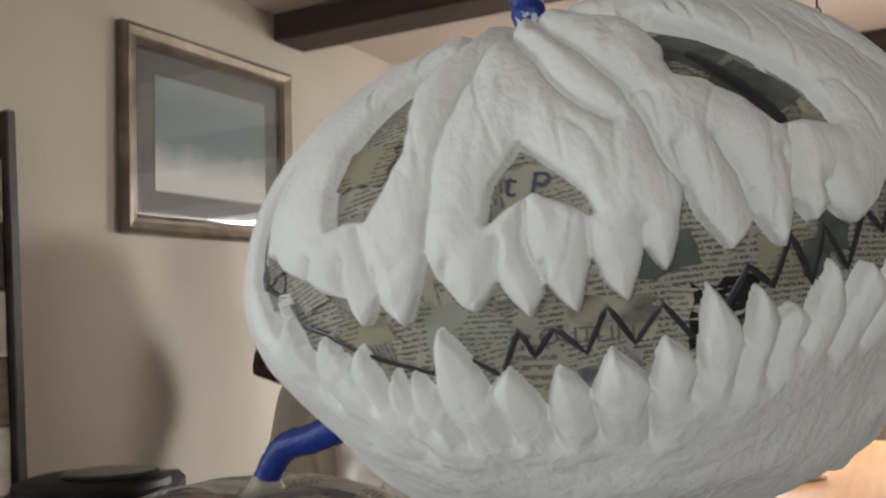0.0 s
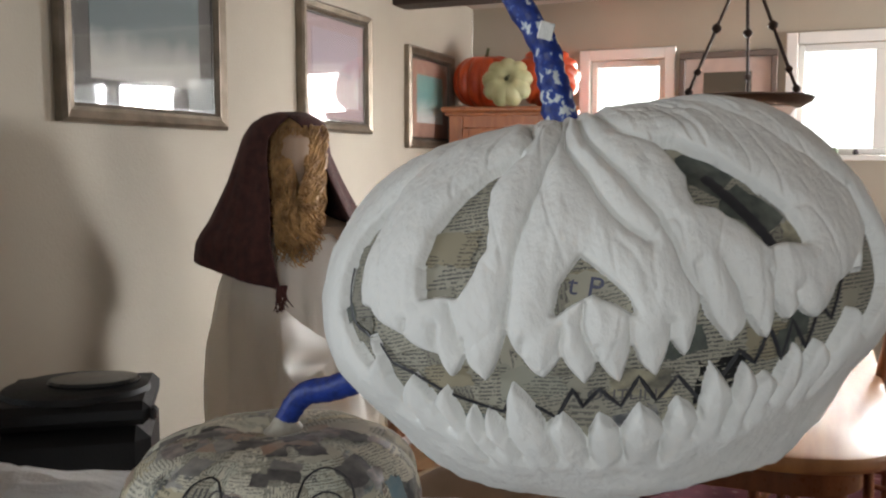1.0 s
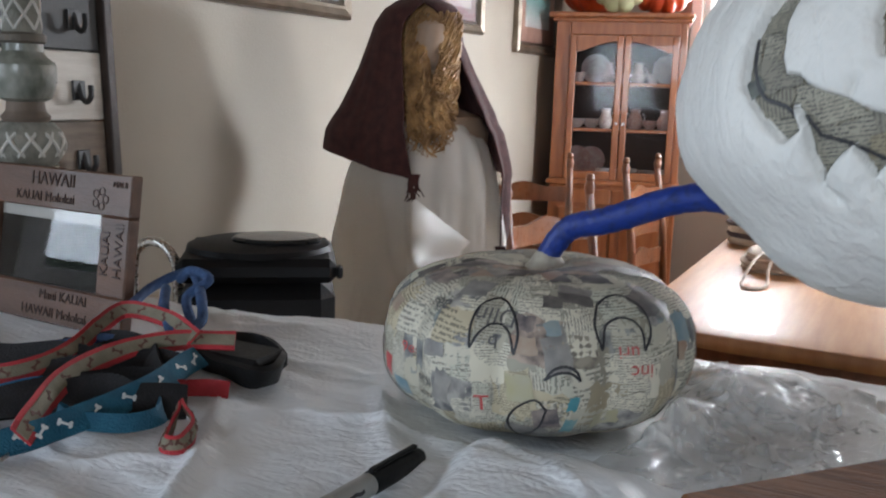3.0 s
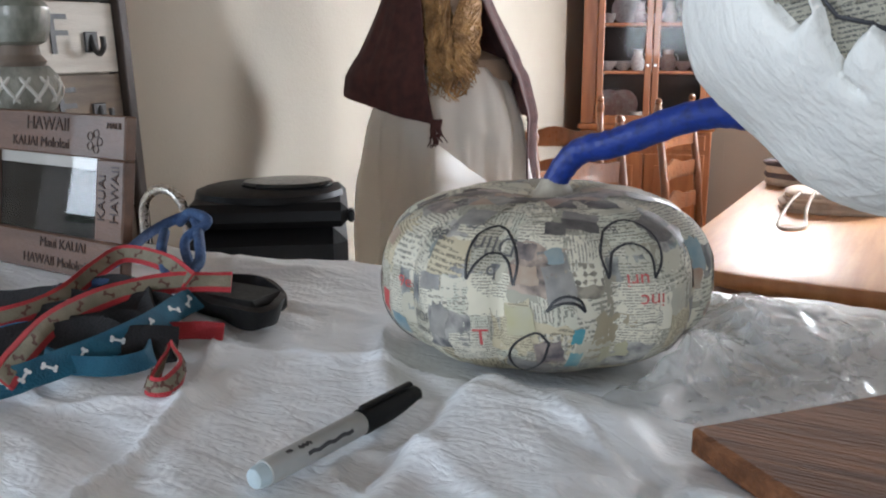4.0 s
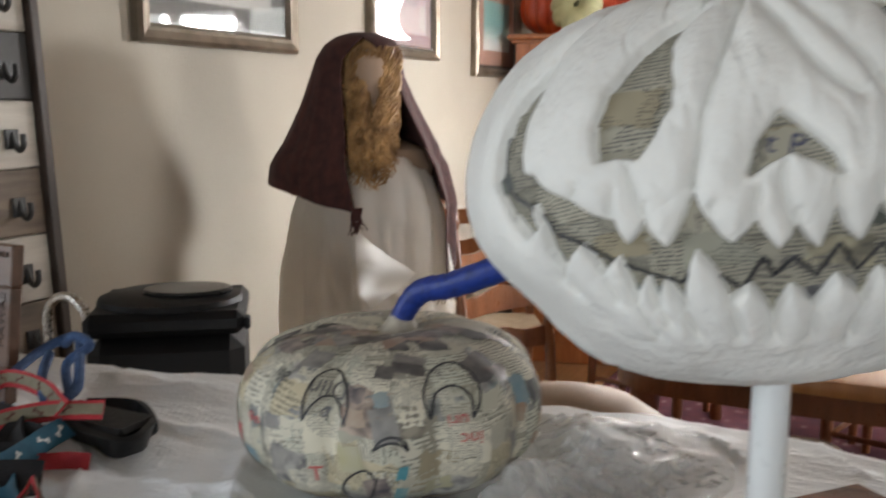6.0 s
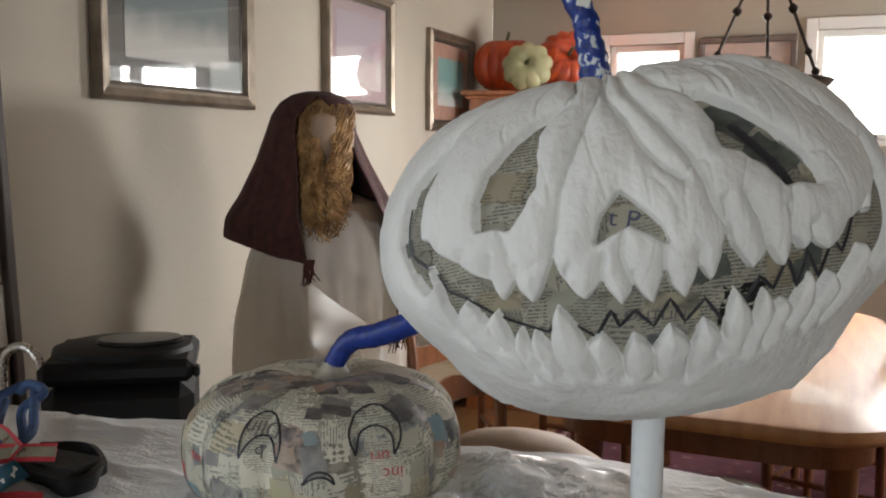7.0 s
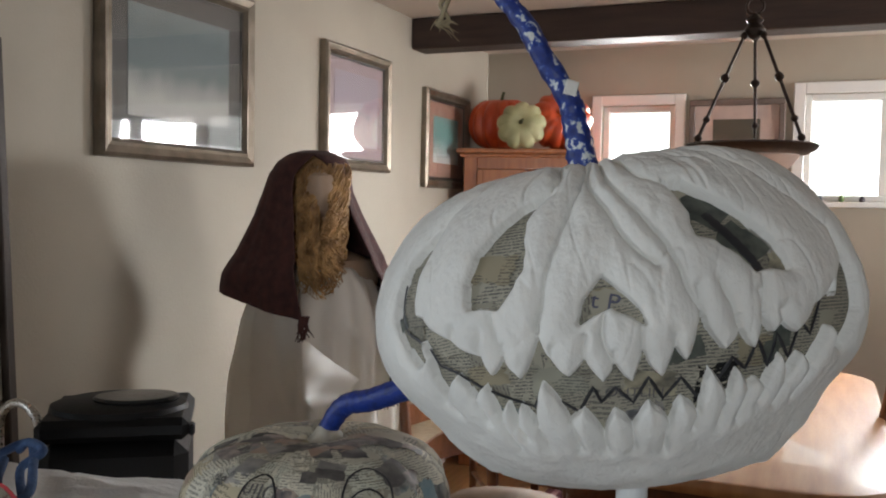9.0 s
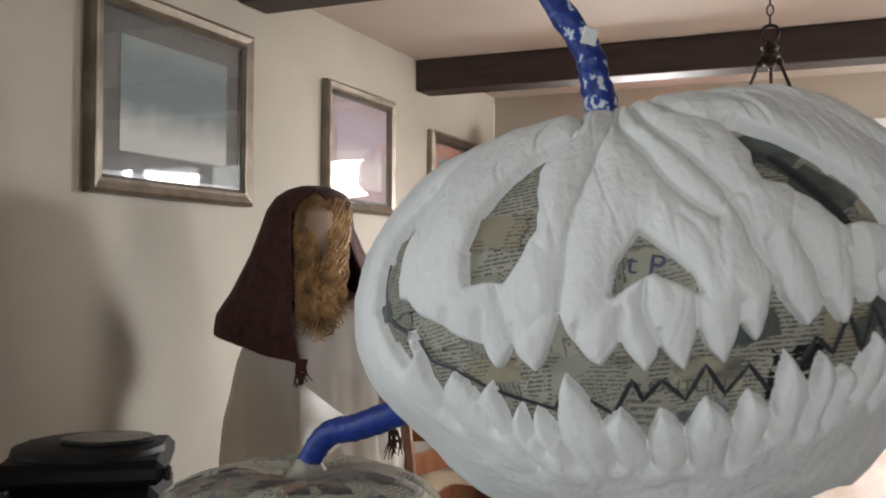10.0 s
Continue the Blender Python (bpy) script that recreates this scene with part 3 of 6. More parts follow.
def gourd_mesh(g, name, nu, nv, off, material, parent, label=""):
    lon, lat = np.meshgrid(np.linspace(-180, 180, nu, endpoint=False), np.linspace(-89.5, 89.5, nv))
    P = g.at(lon.ravel(), lat.ravel(), off if np.isscalar(off) else off.ravel())
    uv = np.stack([np.radians(lon.ravel()) * g.a, np.radians(lat.ravel()) * g.b * 1.1], 1)
    return sheet(name, P, grid_faces(nu, nv, True) + [tuple(range(nu))[::-1], tuple(range(nu * (nv - 1), nu * nv))], material, parent, label, uv)


def scrap(g, lon, lat, w, h, turn, off, parent, n=5, rng=random, name="paper_scrap", material=None):
    """A torn strip of newspaper pasted on a gourd."""
    uu, vv = np.meshgrid(np.linspace(-0.5, 0.5, n), np.linspace(-0.5, 0.5, n))
    x, y = (uu * w).ravel(), (vv * h).ravel()
    x += np.array([rng.uniform(-0.06, 0.06) * w for _ in x]) * (np.abs(uu.ravel()) > 0.45)
    y += np.array([rng.uniform(-0.08, 0.08) * h for _ in y]) * (np.abs(vv.ravel()) > 0.45)
    c, s = math.cos(radians(turn)), math.sin(radians(turn))
    X, Y = c * x - s * y, s * x + c * y
    la = lat + np.degrees(Y / g.b) * 0.85
    lo = lon + np.degrees(X / (g.a * np.maximum(0.2, np.cos(np.radians(np.clip(la, -85, 85))))))
    P = g.at(lo, np.clip(la, -88, 88), off + 0.00005 * np.array([rng.uniform(-1, 1) for _ in x]))
    return sheet(name, P, grid_faces(n, n), material or NEWS, parent, "", np.stack([x, y], 1) + rng.uniform(0, 5))


def ribbon(g, points, width, off, name, material, parent, closed=False, n=6, label=""):
    """A drawn pen line on a gourd, from rows of (lon, lat)."""
    pts = [(p[0], p[1], 0) for p in points]
    way = spline(pts + ([pts[0]] if closed else []), n) if n > 1 else [Vector(p) for p in pts]
    if n == 1:
        way = [a.lerp(b, k / 5) for a, b in zip(way, way[1:]) for k in range(5)] + [way[-1]]
    P = g.at(np.array([p.x for p in way]), np.array([p.y for p in way]), off)
    C = np.array(g.at(np.zeros(1), np.zeros(1)))[0] * 0
    V = []
    for i, p in enumerate(P):
        d = P[min(i + 1, len(P) - 1)] - P[max(i - 1, 0)]
        nrm = (p - C) / np.array([g.a, g.a, g.b]) ** 2
        sd = np.cross(d, nrm)
        sd /= np.linalg.norm(sd) + 1e-9
        nrm /= np.linalg.norm(nrm)
        w = width * 0.5 * (0.85 + 0.3 * abs(math.sin(i * 1.7)))
        V += [p - sd * w - nrm * 0.0004, p + nrm * 0.0003, p + sd * w - nrm * 0.0004]
    return sheet(name, V, grid_faces(3, len(P)), material, parent, label)


def words(g, text, size, lon, lat, turn, off, material, parent, name="printed_word", mirror=False):
    """Printed words laid on a gourd."""
    cu = bpy.data.curves.new("words", "FONT")
    cu.body, cu.size, cu.align_x, cu.align_y = text, size, "CENTER", "CENTER"
    tmp = new("words_tmp", cu)
    dg = bpy.context.evaluated_depsgraph_get()
    me = bpy.data.meshes.new_from_object(tmp.evaluated_get(dg))
    bpy.data.objects.remove(tmp)
    bm = bmesh.new()
    bm.from_mesh(me)
    bmesh.ops.triangulate(bm, faces=bm.faces)
    c, s = math.cos(radians(turn)), math.sin(radians(turn))
    for v in bm.verts:
        x, y = v.co.x * (-1 if mirror else 1), v.co.y
        X, Y = c * x - s * y, s * x + c * y
        la = lat + math.degrees(Y / g.b) * 0.9
        lo = lon + math.degrees(X / (g.a * math.cos(radians(la))))
        v.co = Vector(g.at(np.array([lo]), np.array([la]), off)[0])
    bm.to_mesh(me)
    bm.free()
    me.materials.append(material)
    ob = new(name, me)
    ob.parent = parent
    return ob


DARKPRINT = mat("dark_green_print", (0.035, 0.045, 0.04), (0.12, 0.13, 0.11), 90, 0.45, 0.2)


# the white one: openings as outlines in degrees (longitude, latitude), traced in the camera's view
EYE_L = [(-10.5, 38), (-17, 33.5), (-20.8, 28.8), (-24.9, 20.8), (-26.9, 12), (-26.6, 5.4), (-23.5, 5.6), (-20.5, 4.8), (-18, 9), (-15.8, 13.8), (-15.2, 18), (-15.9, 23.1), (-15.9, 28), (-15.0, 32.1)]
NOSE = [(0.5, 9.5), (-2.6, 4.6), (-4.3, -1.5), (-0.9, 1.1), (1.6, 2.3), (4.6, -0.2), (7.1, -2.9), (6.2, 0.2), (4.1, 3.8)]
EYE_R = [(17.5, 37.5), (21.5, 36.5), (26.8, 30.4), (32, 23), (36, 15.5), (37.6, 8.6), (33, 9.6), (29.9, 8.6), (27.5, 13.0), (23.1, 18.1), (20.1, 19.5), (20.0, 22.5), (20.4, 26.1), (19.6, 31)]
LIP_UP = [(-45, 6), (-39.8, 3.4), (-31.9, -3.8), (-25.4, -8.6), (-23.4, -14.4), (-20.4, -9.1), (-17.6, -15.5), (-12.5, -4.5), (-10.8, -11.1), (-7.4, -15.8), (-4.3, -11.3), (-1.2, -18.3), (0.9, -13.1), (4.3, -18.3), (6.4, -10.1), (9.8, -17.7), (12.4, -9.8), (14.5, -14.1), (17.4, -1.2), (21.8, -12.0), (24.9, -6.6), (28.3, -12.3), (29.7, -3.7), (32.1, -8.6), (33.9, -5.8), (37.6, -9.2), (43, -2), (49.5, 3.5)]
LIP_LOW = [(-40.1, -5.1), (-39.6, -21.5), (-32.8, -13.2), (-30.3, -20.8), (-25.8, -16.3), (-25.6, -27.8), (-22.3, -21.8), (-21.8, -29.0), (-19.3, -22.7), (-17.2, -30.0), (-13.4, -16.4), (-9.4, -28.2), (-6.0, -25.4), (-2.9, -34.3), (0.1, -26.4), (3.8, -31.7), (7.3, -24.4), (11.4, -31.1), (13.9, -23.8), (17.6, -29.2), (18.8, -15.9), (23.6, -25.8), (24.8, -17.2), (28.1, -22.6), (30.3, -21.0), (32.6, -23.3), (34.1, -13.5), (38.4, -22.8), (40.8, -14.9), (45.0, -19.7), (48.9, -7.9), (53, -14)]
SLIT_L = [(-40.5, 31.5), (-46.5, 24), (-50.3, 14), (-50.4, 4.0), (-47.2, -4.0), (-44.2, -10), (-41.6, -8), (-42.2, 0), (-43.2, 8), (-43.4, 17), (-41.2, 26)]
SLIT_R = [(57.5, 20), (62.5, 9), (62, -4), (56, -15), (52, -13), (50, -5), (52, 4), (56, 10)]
# creases that run from the stem down between the fingers, laid out from the same view
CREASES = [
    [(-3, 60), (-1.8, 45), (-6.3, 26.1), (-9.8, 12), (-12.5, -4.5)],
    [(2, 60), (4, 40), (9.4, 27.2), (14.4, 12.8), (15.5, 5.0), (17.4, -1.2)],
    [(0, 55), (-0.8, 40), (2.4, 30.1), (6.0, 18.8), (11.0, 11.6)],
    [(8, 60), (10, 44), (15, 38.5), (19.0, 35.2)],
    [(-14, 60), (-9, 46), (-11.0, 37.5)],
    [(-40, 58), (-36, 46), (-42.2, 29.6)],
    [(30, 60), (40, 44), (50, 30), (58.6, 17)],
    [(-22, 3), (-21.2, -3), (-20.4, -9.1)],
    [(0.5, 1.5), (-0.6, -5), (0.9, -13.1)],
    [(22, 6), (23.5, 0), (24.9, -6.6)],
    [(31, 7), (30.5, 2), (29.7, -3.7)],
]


def toothed(row, up):
    """Rounds a zigzag outline so that each tooth is plump towards its root and sharp at its tip."""
    out = []
    for (u0, v0), (u1, v1) in zip(row, row[1:]):
        down = v1 < v0
        tip_last = down if up else not down
        for k in range(5):
            t = k / 5
            ctrl = (0.72 * u0 + 0.28 * u1, 0.42 * v0 + 0.58 * v1) if tip_last else (0.28 * u0 + 0.72 * u1, 0.58 * v0 + 0.42 * v1)
            out.append(((1 - t) ** 2 * u0 + 2 * t * (1 - t) * ctrl[0] + t * t * u1, (1 - t) ** 2 * v0 + 2 * t * (1 - t) * ctrl[1] + t * t * v1))
    return out + [row[-1]]


MM = np.array([3.30, 2.75])


def line_distance(P, line, closed=False):
    d = np.full(len(P), 1e9)
    line = np.array(line, float) * MM
    n = len(line)
    for i in range(n if closed else n - 1):
        a, b = line[i], line[(i + 1) % n]
        ab = b - a
        t = np.clip(((P - a) @ ab) / (ab @ ab + 1e-12), 0, 1)
        q = P - a - t[:, None] * ab
        d = np.minimum(d, q[:, 0] ** 2 + q[:, 1] ** 2)
    return np.sqrt(d)


def signed(P, poly):
    """Millimetres to an outline, negative inside."""
    d = line_distance(P, poly, True)
    q = np.array(poly, float) * MM
    ins = np.zeros(len(P), bool)
    for (x0, y0), (x1, y1) in zip(q, np.roll(q, -1, 0)):
        if y0 == y1:
            continue
        ins ^= ((y0 > P[:, 1]) != (y1 > P[:, 1])) & (P[:, 0] < (x1 - x0) * (P[:, 1] - y0) / (y1 - y0) + x0)
    return np.where(ins, -d, d)


def inset(lon, lat):
    """Millimetres by which the sides and the cheeks lie within the round body."""
    cheek = np.exp(-((lat + 33) / 17) ** 2) * np.clip((np.abs(lon) - 25) / 30, 0, 1)
    left = np.exp(-((lon + 84) / 24) ** 2) * np.exp(-((lat - 2) / 34) ** 2)
    right = np.exp(-((lon - 92) / 24) ** 2) * np.exp(-((lat - 2) / 34) ** 2)
    return 13.0 * cheek + 9.5 * left + 9.0 * right


def build_white():
    g = Gourd((0.328, -0.094, 1.371), 12, -0.132, -0.127, 0.198, 0.139, dimple=0.046, foot=0.004, dip=0.42)
    root = thing("carved_pumpkin", "white paper-clay jack-o-lantern with jagged teeth over newspaper, on a white pipe", "pumpkin", g.m)
    nu, nv = 1280, 560
    lon, lat = np.meshgrid(np.linspace(-180, 180, nu, endpoint=False), np.linspace(-89.5, 89.5, nv))
    lon, lat = lon.ravel(), lat.ravel()
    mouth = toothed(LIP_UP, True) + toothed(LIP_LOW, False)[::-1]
    near = (np.abs(lon) < 85) & (lat > -55) & (lat < 65)
    P = np.stack([lon, lat], 1)[near] * MM
    wob = np.stack([lon, lat, 0 * lon], 1)[near]
    P = P + 0.7 * np.stack([vnoise(wob * 0.35, 21), vnoise(wob * 0.35, 22)], 1)
    sd = np.full(len(P), 1e9)
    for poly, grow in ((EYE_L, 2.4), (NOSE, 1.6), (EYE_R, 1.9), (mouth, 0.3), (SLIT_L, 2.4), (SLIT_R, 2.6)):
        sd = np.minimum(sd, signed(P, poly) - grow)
    t = np.clip((sd + 0.3) / 3.8, 0, 1)
    body = np.where(sd > 0, -4.2 + 8.8 * (t * (2 - t)) ** 0.42, -9.0)
    crease = np.full(len(P), 1e9)
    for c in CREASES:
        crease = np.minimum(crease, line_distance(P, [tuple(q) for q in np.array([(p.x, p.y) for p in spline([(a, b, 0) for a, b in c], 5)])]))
    roots = np.full(len(P), 1e9)
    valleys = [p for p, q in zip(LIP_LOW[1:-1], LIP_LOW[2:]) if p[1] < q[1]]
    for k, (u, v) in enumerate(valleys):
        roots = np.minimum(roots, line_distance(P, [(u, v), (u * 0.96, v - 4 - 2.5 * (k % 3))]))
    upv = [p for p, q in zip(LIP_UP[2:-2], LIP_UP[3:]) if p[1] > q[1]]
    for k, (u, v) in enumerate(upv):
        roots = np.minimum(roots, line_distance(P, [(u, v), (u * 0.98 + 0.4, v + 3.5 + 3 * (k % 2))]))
    solid = np.clip(sd / 3, 0, 1)
    plump = np.clip(np.minimum(np.minimum(sd, crease), roots * 1.3) / 13.0, 0, 1)
    body += solid * (3.4 * np.sin(plump * math.pi / 2) - 1.6)
    body -= solid * (4.2 * np.exp(-(crease / 0.9) ** 2) + 0.8 * np.exp(-(crease / 3.2) ** 2) + 1.7 * np.exp(-(roots / 1.2) ** 2) + 0.5 * np.exp(-(roots / 3.0) ** 2))
    off = np.full(len(lon), 3.0)
    off[near] = body
    # fibrous streaks that follow the ribs, lumps, and small pits
    N3 = g.at(lon, lat)
    lift = np.clip((lat + 30) / 60, 0, 1)
    streak = vnoise(np.stack([lon * 0.34 + 1.2 * vnoise(N3 * 18, 31), lat * 0.045, 0 * lon], 1), 30)
    streak2 = vnoise(np.stack([lon * 0.8 + 1.5 * vnoise(N3 * 22, 34), lat * 0.10, 0 * lon], 1), 33)
    lumps = vnoise(N3 * 42, 32) + 0.6 * vnoise(N3 * 95, 35)
    pits = 0.5 * vnoise(N3 * 230, 36) + 0.35 * vnoise(N3 * 420, 37)
    lobes = np.abs(np.sin(np.radians(lon * 4.5 + 14))) ** 0.6
    vein = np.abs(vnoise(np.stack([lon * 0.20 + 1.6 * vnoise(N3 * 14, 38), lat * 0.03 + 0.4 * vnoise(N3 * 20, 39), 0 * lon], 1), 40))
    wrinkle = (1 - np.minimum(vein * 7, 1)) ** 2 * (0.2 + 0.8 * lift)
    chin = np.clip((-28 - lat) / 14, 0, 1)
    skin = (0.75 * streak + 0.4 * streak2) * (0.3 + 0.7 * lift) - 1.5 * wrinkle + 0.85 * lumps + 0.22 * pits + chin * (2.2 * vnoise(N3 * 17, 42) + 0.5 * lumps) + np.where(np.abs(lon) > 60, 6.0 * (lobes - 0.7) * np.clip((np.abs(lon) - 60) / 25, 0, 1), 0)
    top = np.clip((lat - 40) / 25, 0, 1)
    skin += top * 1.4 * (np.abs(np.sin(np.radians(lon * 6 + 20))) ** 0.7 - 0.6) * np.clip((89 - lat) / 25, 0, 1)
    full = np.ones(len(lon))
    full[near] = np.clip(sd / 4, 0, 1)
    jaw = np.exp(-((lat + 52) / 20) ** 2) * np.clip(np.cos(np.radians(lon)) + 0.3, 0, 1)
    lobe = np.exp(-((lat - 50) / 18) ** 2) * np.exp(-((lon - 55) / 40) ** 2)
    off = (off - inset(lon, lat) + skin * full - 0.5 * jaw + 9.0 * lobe) * 0.001
    gourd_mesh(g, "shell", nu, nv, off.reshape(nv, nu), SHELL, root, "white paper-clay shell with fingers and teeth")
    lon, lat = np.meshgrid(np.linspace(-180, 180, 160, endpoint=False), np.linspace(-89.5, 89.5, 80))
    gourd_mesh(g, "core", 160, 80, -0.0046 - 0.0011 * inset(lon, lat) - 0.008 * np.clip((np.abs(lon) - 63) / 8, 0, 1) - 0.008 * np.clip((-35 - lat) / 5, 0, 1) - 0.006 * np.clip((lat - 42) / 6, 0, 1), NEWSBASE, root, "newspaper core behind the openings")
    rng = random.Random(4)
    for k in range(70):
        lo, la = rng.uniform(-52, 60), rng.uniform(-32, 4)
        if k > 50:
            lo, la = rng.choice(((-20, 18), (27, 20), (-46, 12), (56, 0), (30, 12))) if k > 60 else (rng.uniform(17, 37), rng.uniform(8, 34))
            lo, la = lo + rng.uniform(-5, 5), la + rng.uniform(-8, 8)
        if inset(lo + 6 * np.sign(lo), la - 5) > 3:
            continue
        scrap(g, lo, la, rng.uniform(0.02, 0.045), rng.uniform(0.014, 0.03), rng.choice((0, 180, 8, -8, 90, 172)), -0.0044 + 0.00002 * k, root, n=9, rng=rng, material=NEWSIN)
    for lo, la, w, h, turn in ((14.5, -11, 0.024, 0.018, 10), (35.5, -9, 0.016, 0.022, -8), (24, 28, 0.034, 0.026, -40), (30, 17, 0.034, 0.024, -50), (-49, 3, 0.012, 0.012, 20), (33, -14, 0.012, 0.016, 0)):
        scrap(g, lo, la, w, h, turn, -0.0028, root, rng=rng, name="printed_patch", material=DARKPRINT)
    zig = [(-39.6, -5.5), (-37.6, -10.6), (-33.1, -13.2), (-27.9, -17.9), (-23.8, -20.7), (-16.9, -24.6), (-14.0, -20.4), (-9.9, -24.2), (-7.4, -27.1), (-3.5, -19.7), (-2.4, -24.5), (0.8, -20.2), (4.1, -25.2), (7.4, -18.0), (10.2, -24.6), (13.8, -18.8), (17.4, -25)]
    ribbon(g, zig, 0.0022, -0.0024, "marker_line", INK, root, n=1, label="black felt-pen zigzag")
    ribbon(g, [(20.5, -22), (24.2, -14.5), (27.2, -18), (29.5, -10), (32.5, -18), (34, -9), (37.5, -16), (40, -6), (43, -10), (46, -1)], 0.0026, -0.0024, "marker_line", INK, root, n=1, label="black felt-pen zigzag")
    ribbon(g, [(-49.5, 15), (-49, 6), (-47, 0), (-43, -3), (-40.5, -7)], 0.0024, -0.0024, "marker_line", INK, root, label="black felt-pen line")
    ribbon(g, [(24.0, 27), (27, 20), (30.4, 12), (32, 7)], 0.007, -0.0022, "marker_line", INK, root, label="broad black felt-pen stroke")
    words(g, "t P", 0.017, 0.6, 3.4, -14, -0.0024, INKBLUE, root)
    words(g, "OUTLIN", 0.0105, 4.5, -22.3, -6, -0.0029, INKGREY, root)
    words(g, "o", 0.010, 31, -13.0, 0, -0.0029, INKGREY, root)
    s = Shape()
    inv = g.m.inverted()
    way = [inv @ p for p in spline([(0.309, -0.082, 1.462), (0.303, -0.085, 1.485), (0.299, -0.09, 1.502), (0.295, -0.09, 1.520), (0.291, -0.09, 1.538), (0.285, -0.09, 1.557), (0.262, -0.09, 1.593), (0.244, -0.088, 1.622), (0.224, -0.085, 1.646), (0.205, -0.082, 1.668), (0.192, -0.08, 1.69)], 6)]
    rad = [0.0135 - 0.0065 * i / (len(way) - 1) + 0.0006 * math.sin(i * 1.9) for i in range(len(way))]
    rad[0] *= 1.1
    s.tube(way, rad, 18)
    st = s.make("stem", TAPEF, root, "blue-taped crooked stem with white paint flecks")
    wr = np.array(s.v)
    dn = vnoise(wr * 130, 41) * 0.0014
    for v, d in zip(st.data.vertices, dn):
        v.co.x += d
        v.co.y += d
    p = Shape()
    a = way[31]
    p.box((-0.0055, -0.0012, -0.0065), (0.0055, 0.0012, 0.0065), 0.001, Matrix.Translation((a.x + 0.006, a.y - 0.0095, a.z)) @ pose(0, 0, 0, 8, 20, 18))
    p.make("paint_dab", SHELL, st, "dab of white paint")
    return root


build_white()

# its pipe and board
pipe = Shape()
pipe.lathe([(0.0, 1.0935), (0.0125, 1.0935), (0.0132, 1.095), (0.0132, 1.30), (0.010, 1.301)], 32, Matrix.Translation((0.349, -0.088, 0)))
tagged(pipe.make("pipe", PVC), "white plastic pipe standing on a wooden board", "pipe")
bd = Shape()
bd.box((0, -0.145, 0), (0.36, 0, 0.019), 0.0025, pose(0.1735, -0.186, 1.0755, 0, 0, 49))
tagged(bd.make("wooden_board", BOARD), "brown stained wooden board lying on the cloth", "board")


def build_news():
    g = Gourd((-0.003, -0.014, 1.1425), 15, -0.02, 0.0, 0.1475, 0.072, power=2.8, ribs=10, rib=0.09, dimple=0.010, foot=0.002, phase=0.5, pinch=0.055)
    root = thing("newspaper_pumpkin", "small papier-mache pumpkin of pasted newspaper with pen-drawn face", "pumpkin", g.m)
    gourd_mesh(g, "core", 200, 90, 0.0, NEWSBASE, root, "pasted newspaper body")
    rng = random.Random(11)
    k = 0
    for lap in range(2):
        for col in range(24):
            la = 78.0 - 9 * lap - rng.uniform(0, 8)
            while la > -62 and k < 290:
                k += 1
                h = rng.uniform(0.026, 0.05)
                w = rng.uniform(0.030, 0.042) * max(0.45, math.cos(radians(la)) ** 0.5)
                lo = -180 + 15 * col + 7.5 * lap + rng.uniform(-2.5, 2.5)
                scrap(g, lo, la, w, h, rng.choice((0, 180, 4, -6, 176, 90, 186)) + rng.uniform(-7, 7), 0.0003 + 0.00017 * (k % 6), root, n=7, rng=rng)
                la -= math.degrees(h / g.b) * rng.uniform(0.55, 0.8)
    o = 0.0021
    return g, root, o


NEWSG, NEWSROOT, NEWSOFF = build_news()


# pen-drawn face and printed words of the newspaper pumpkin
g, root, o = NEWSG, NEWSROOT, NEWSOFF
for eye in ([(-15.0, 18.0), (-16.1, 32.5), (-15.1, 42.3), (-9.4, 46.0), (-2.7, 38.6), (-0.1, 28.1), (-0.9, 16.1)], [(-15.0, 18.0), (-12.8, 26.8), (-8.9, 31.9), (-3.3, 27.9), (-0.9, 16.1)],
            [(27.3, 18.3), (26.0, 33.1), (33.3, 45.0), (42.3, 47.7), (47.1, 40.3), (45.4, 27.9), (41.2, 16.9)], [(27.3, 18.3), (30.6, 30.9), (36.9, 35.5), (41.6, 30.4), (41.2, 16.9)],
            [(8.6, 3.3), (11.0, 9.5), (14.7, 11.6), (18.1, 8.2), (19.4, 2.3)], [(8.6, 3.3), (11.5, 7.0), (14.5, 8.0), (17.0, 6.7), (19.4, 2.3)]):
    ribbon(g, eye, 0.0021, o, "pen_line", INK, root, label="black felt-pen line")
ribbon(g, [(9.4, -15.5), (5.7, -9.5), (-0.6, -18), (-3.0, -30), (0.4, -40), (7.0, -30)], 0.0020, o, "pen_line", INK, root, closed=True, label="black felt-pen mouth")
ribbon(g, [(-66, 4), (-64, -14), (-56, -27), (-48, -33)], 0.0022, o, "pen_line", INK, root, label="black felt-pen line")
ribbon(g, [(65, -20), (60, -30), (54, -34)], 0.004, o, "pen_line", INK, root, label="black felt-pen line")
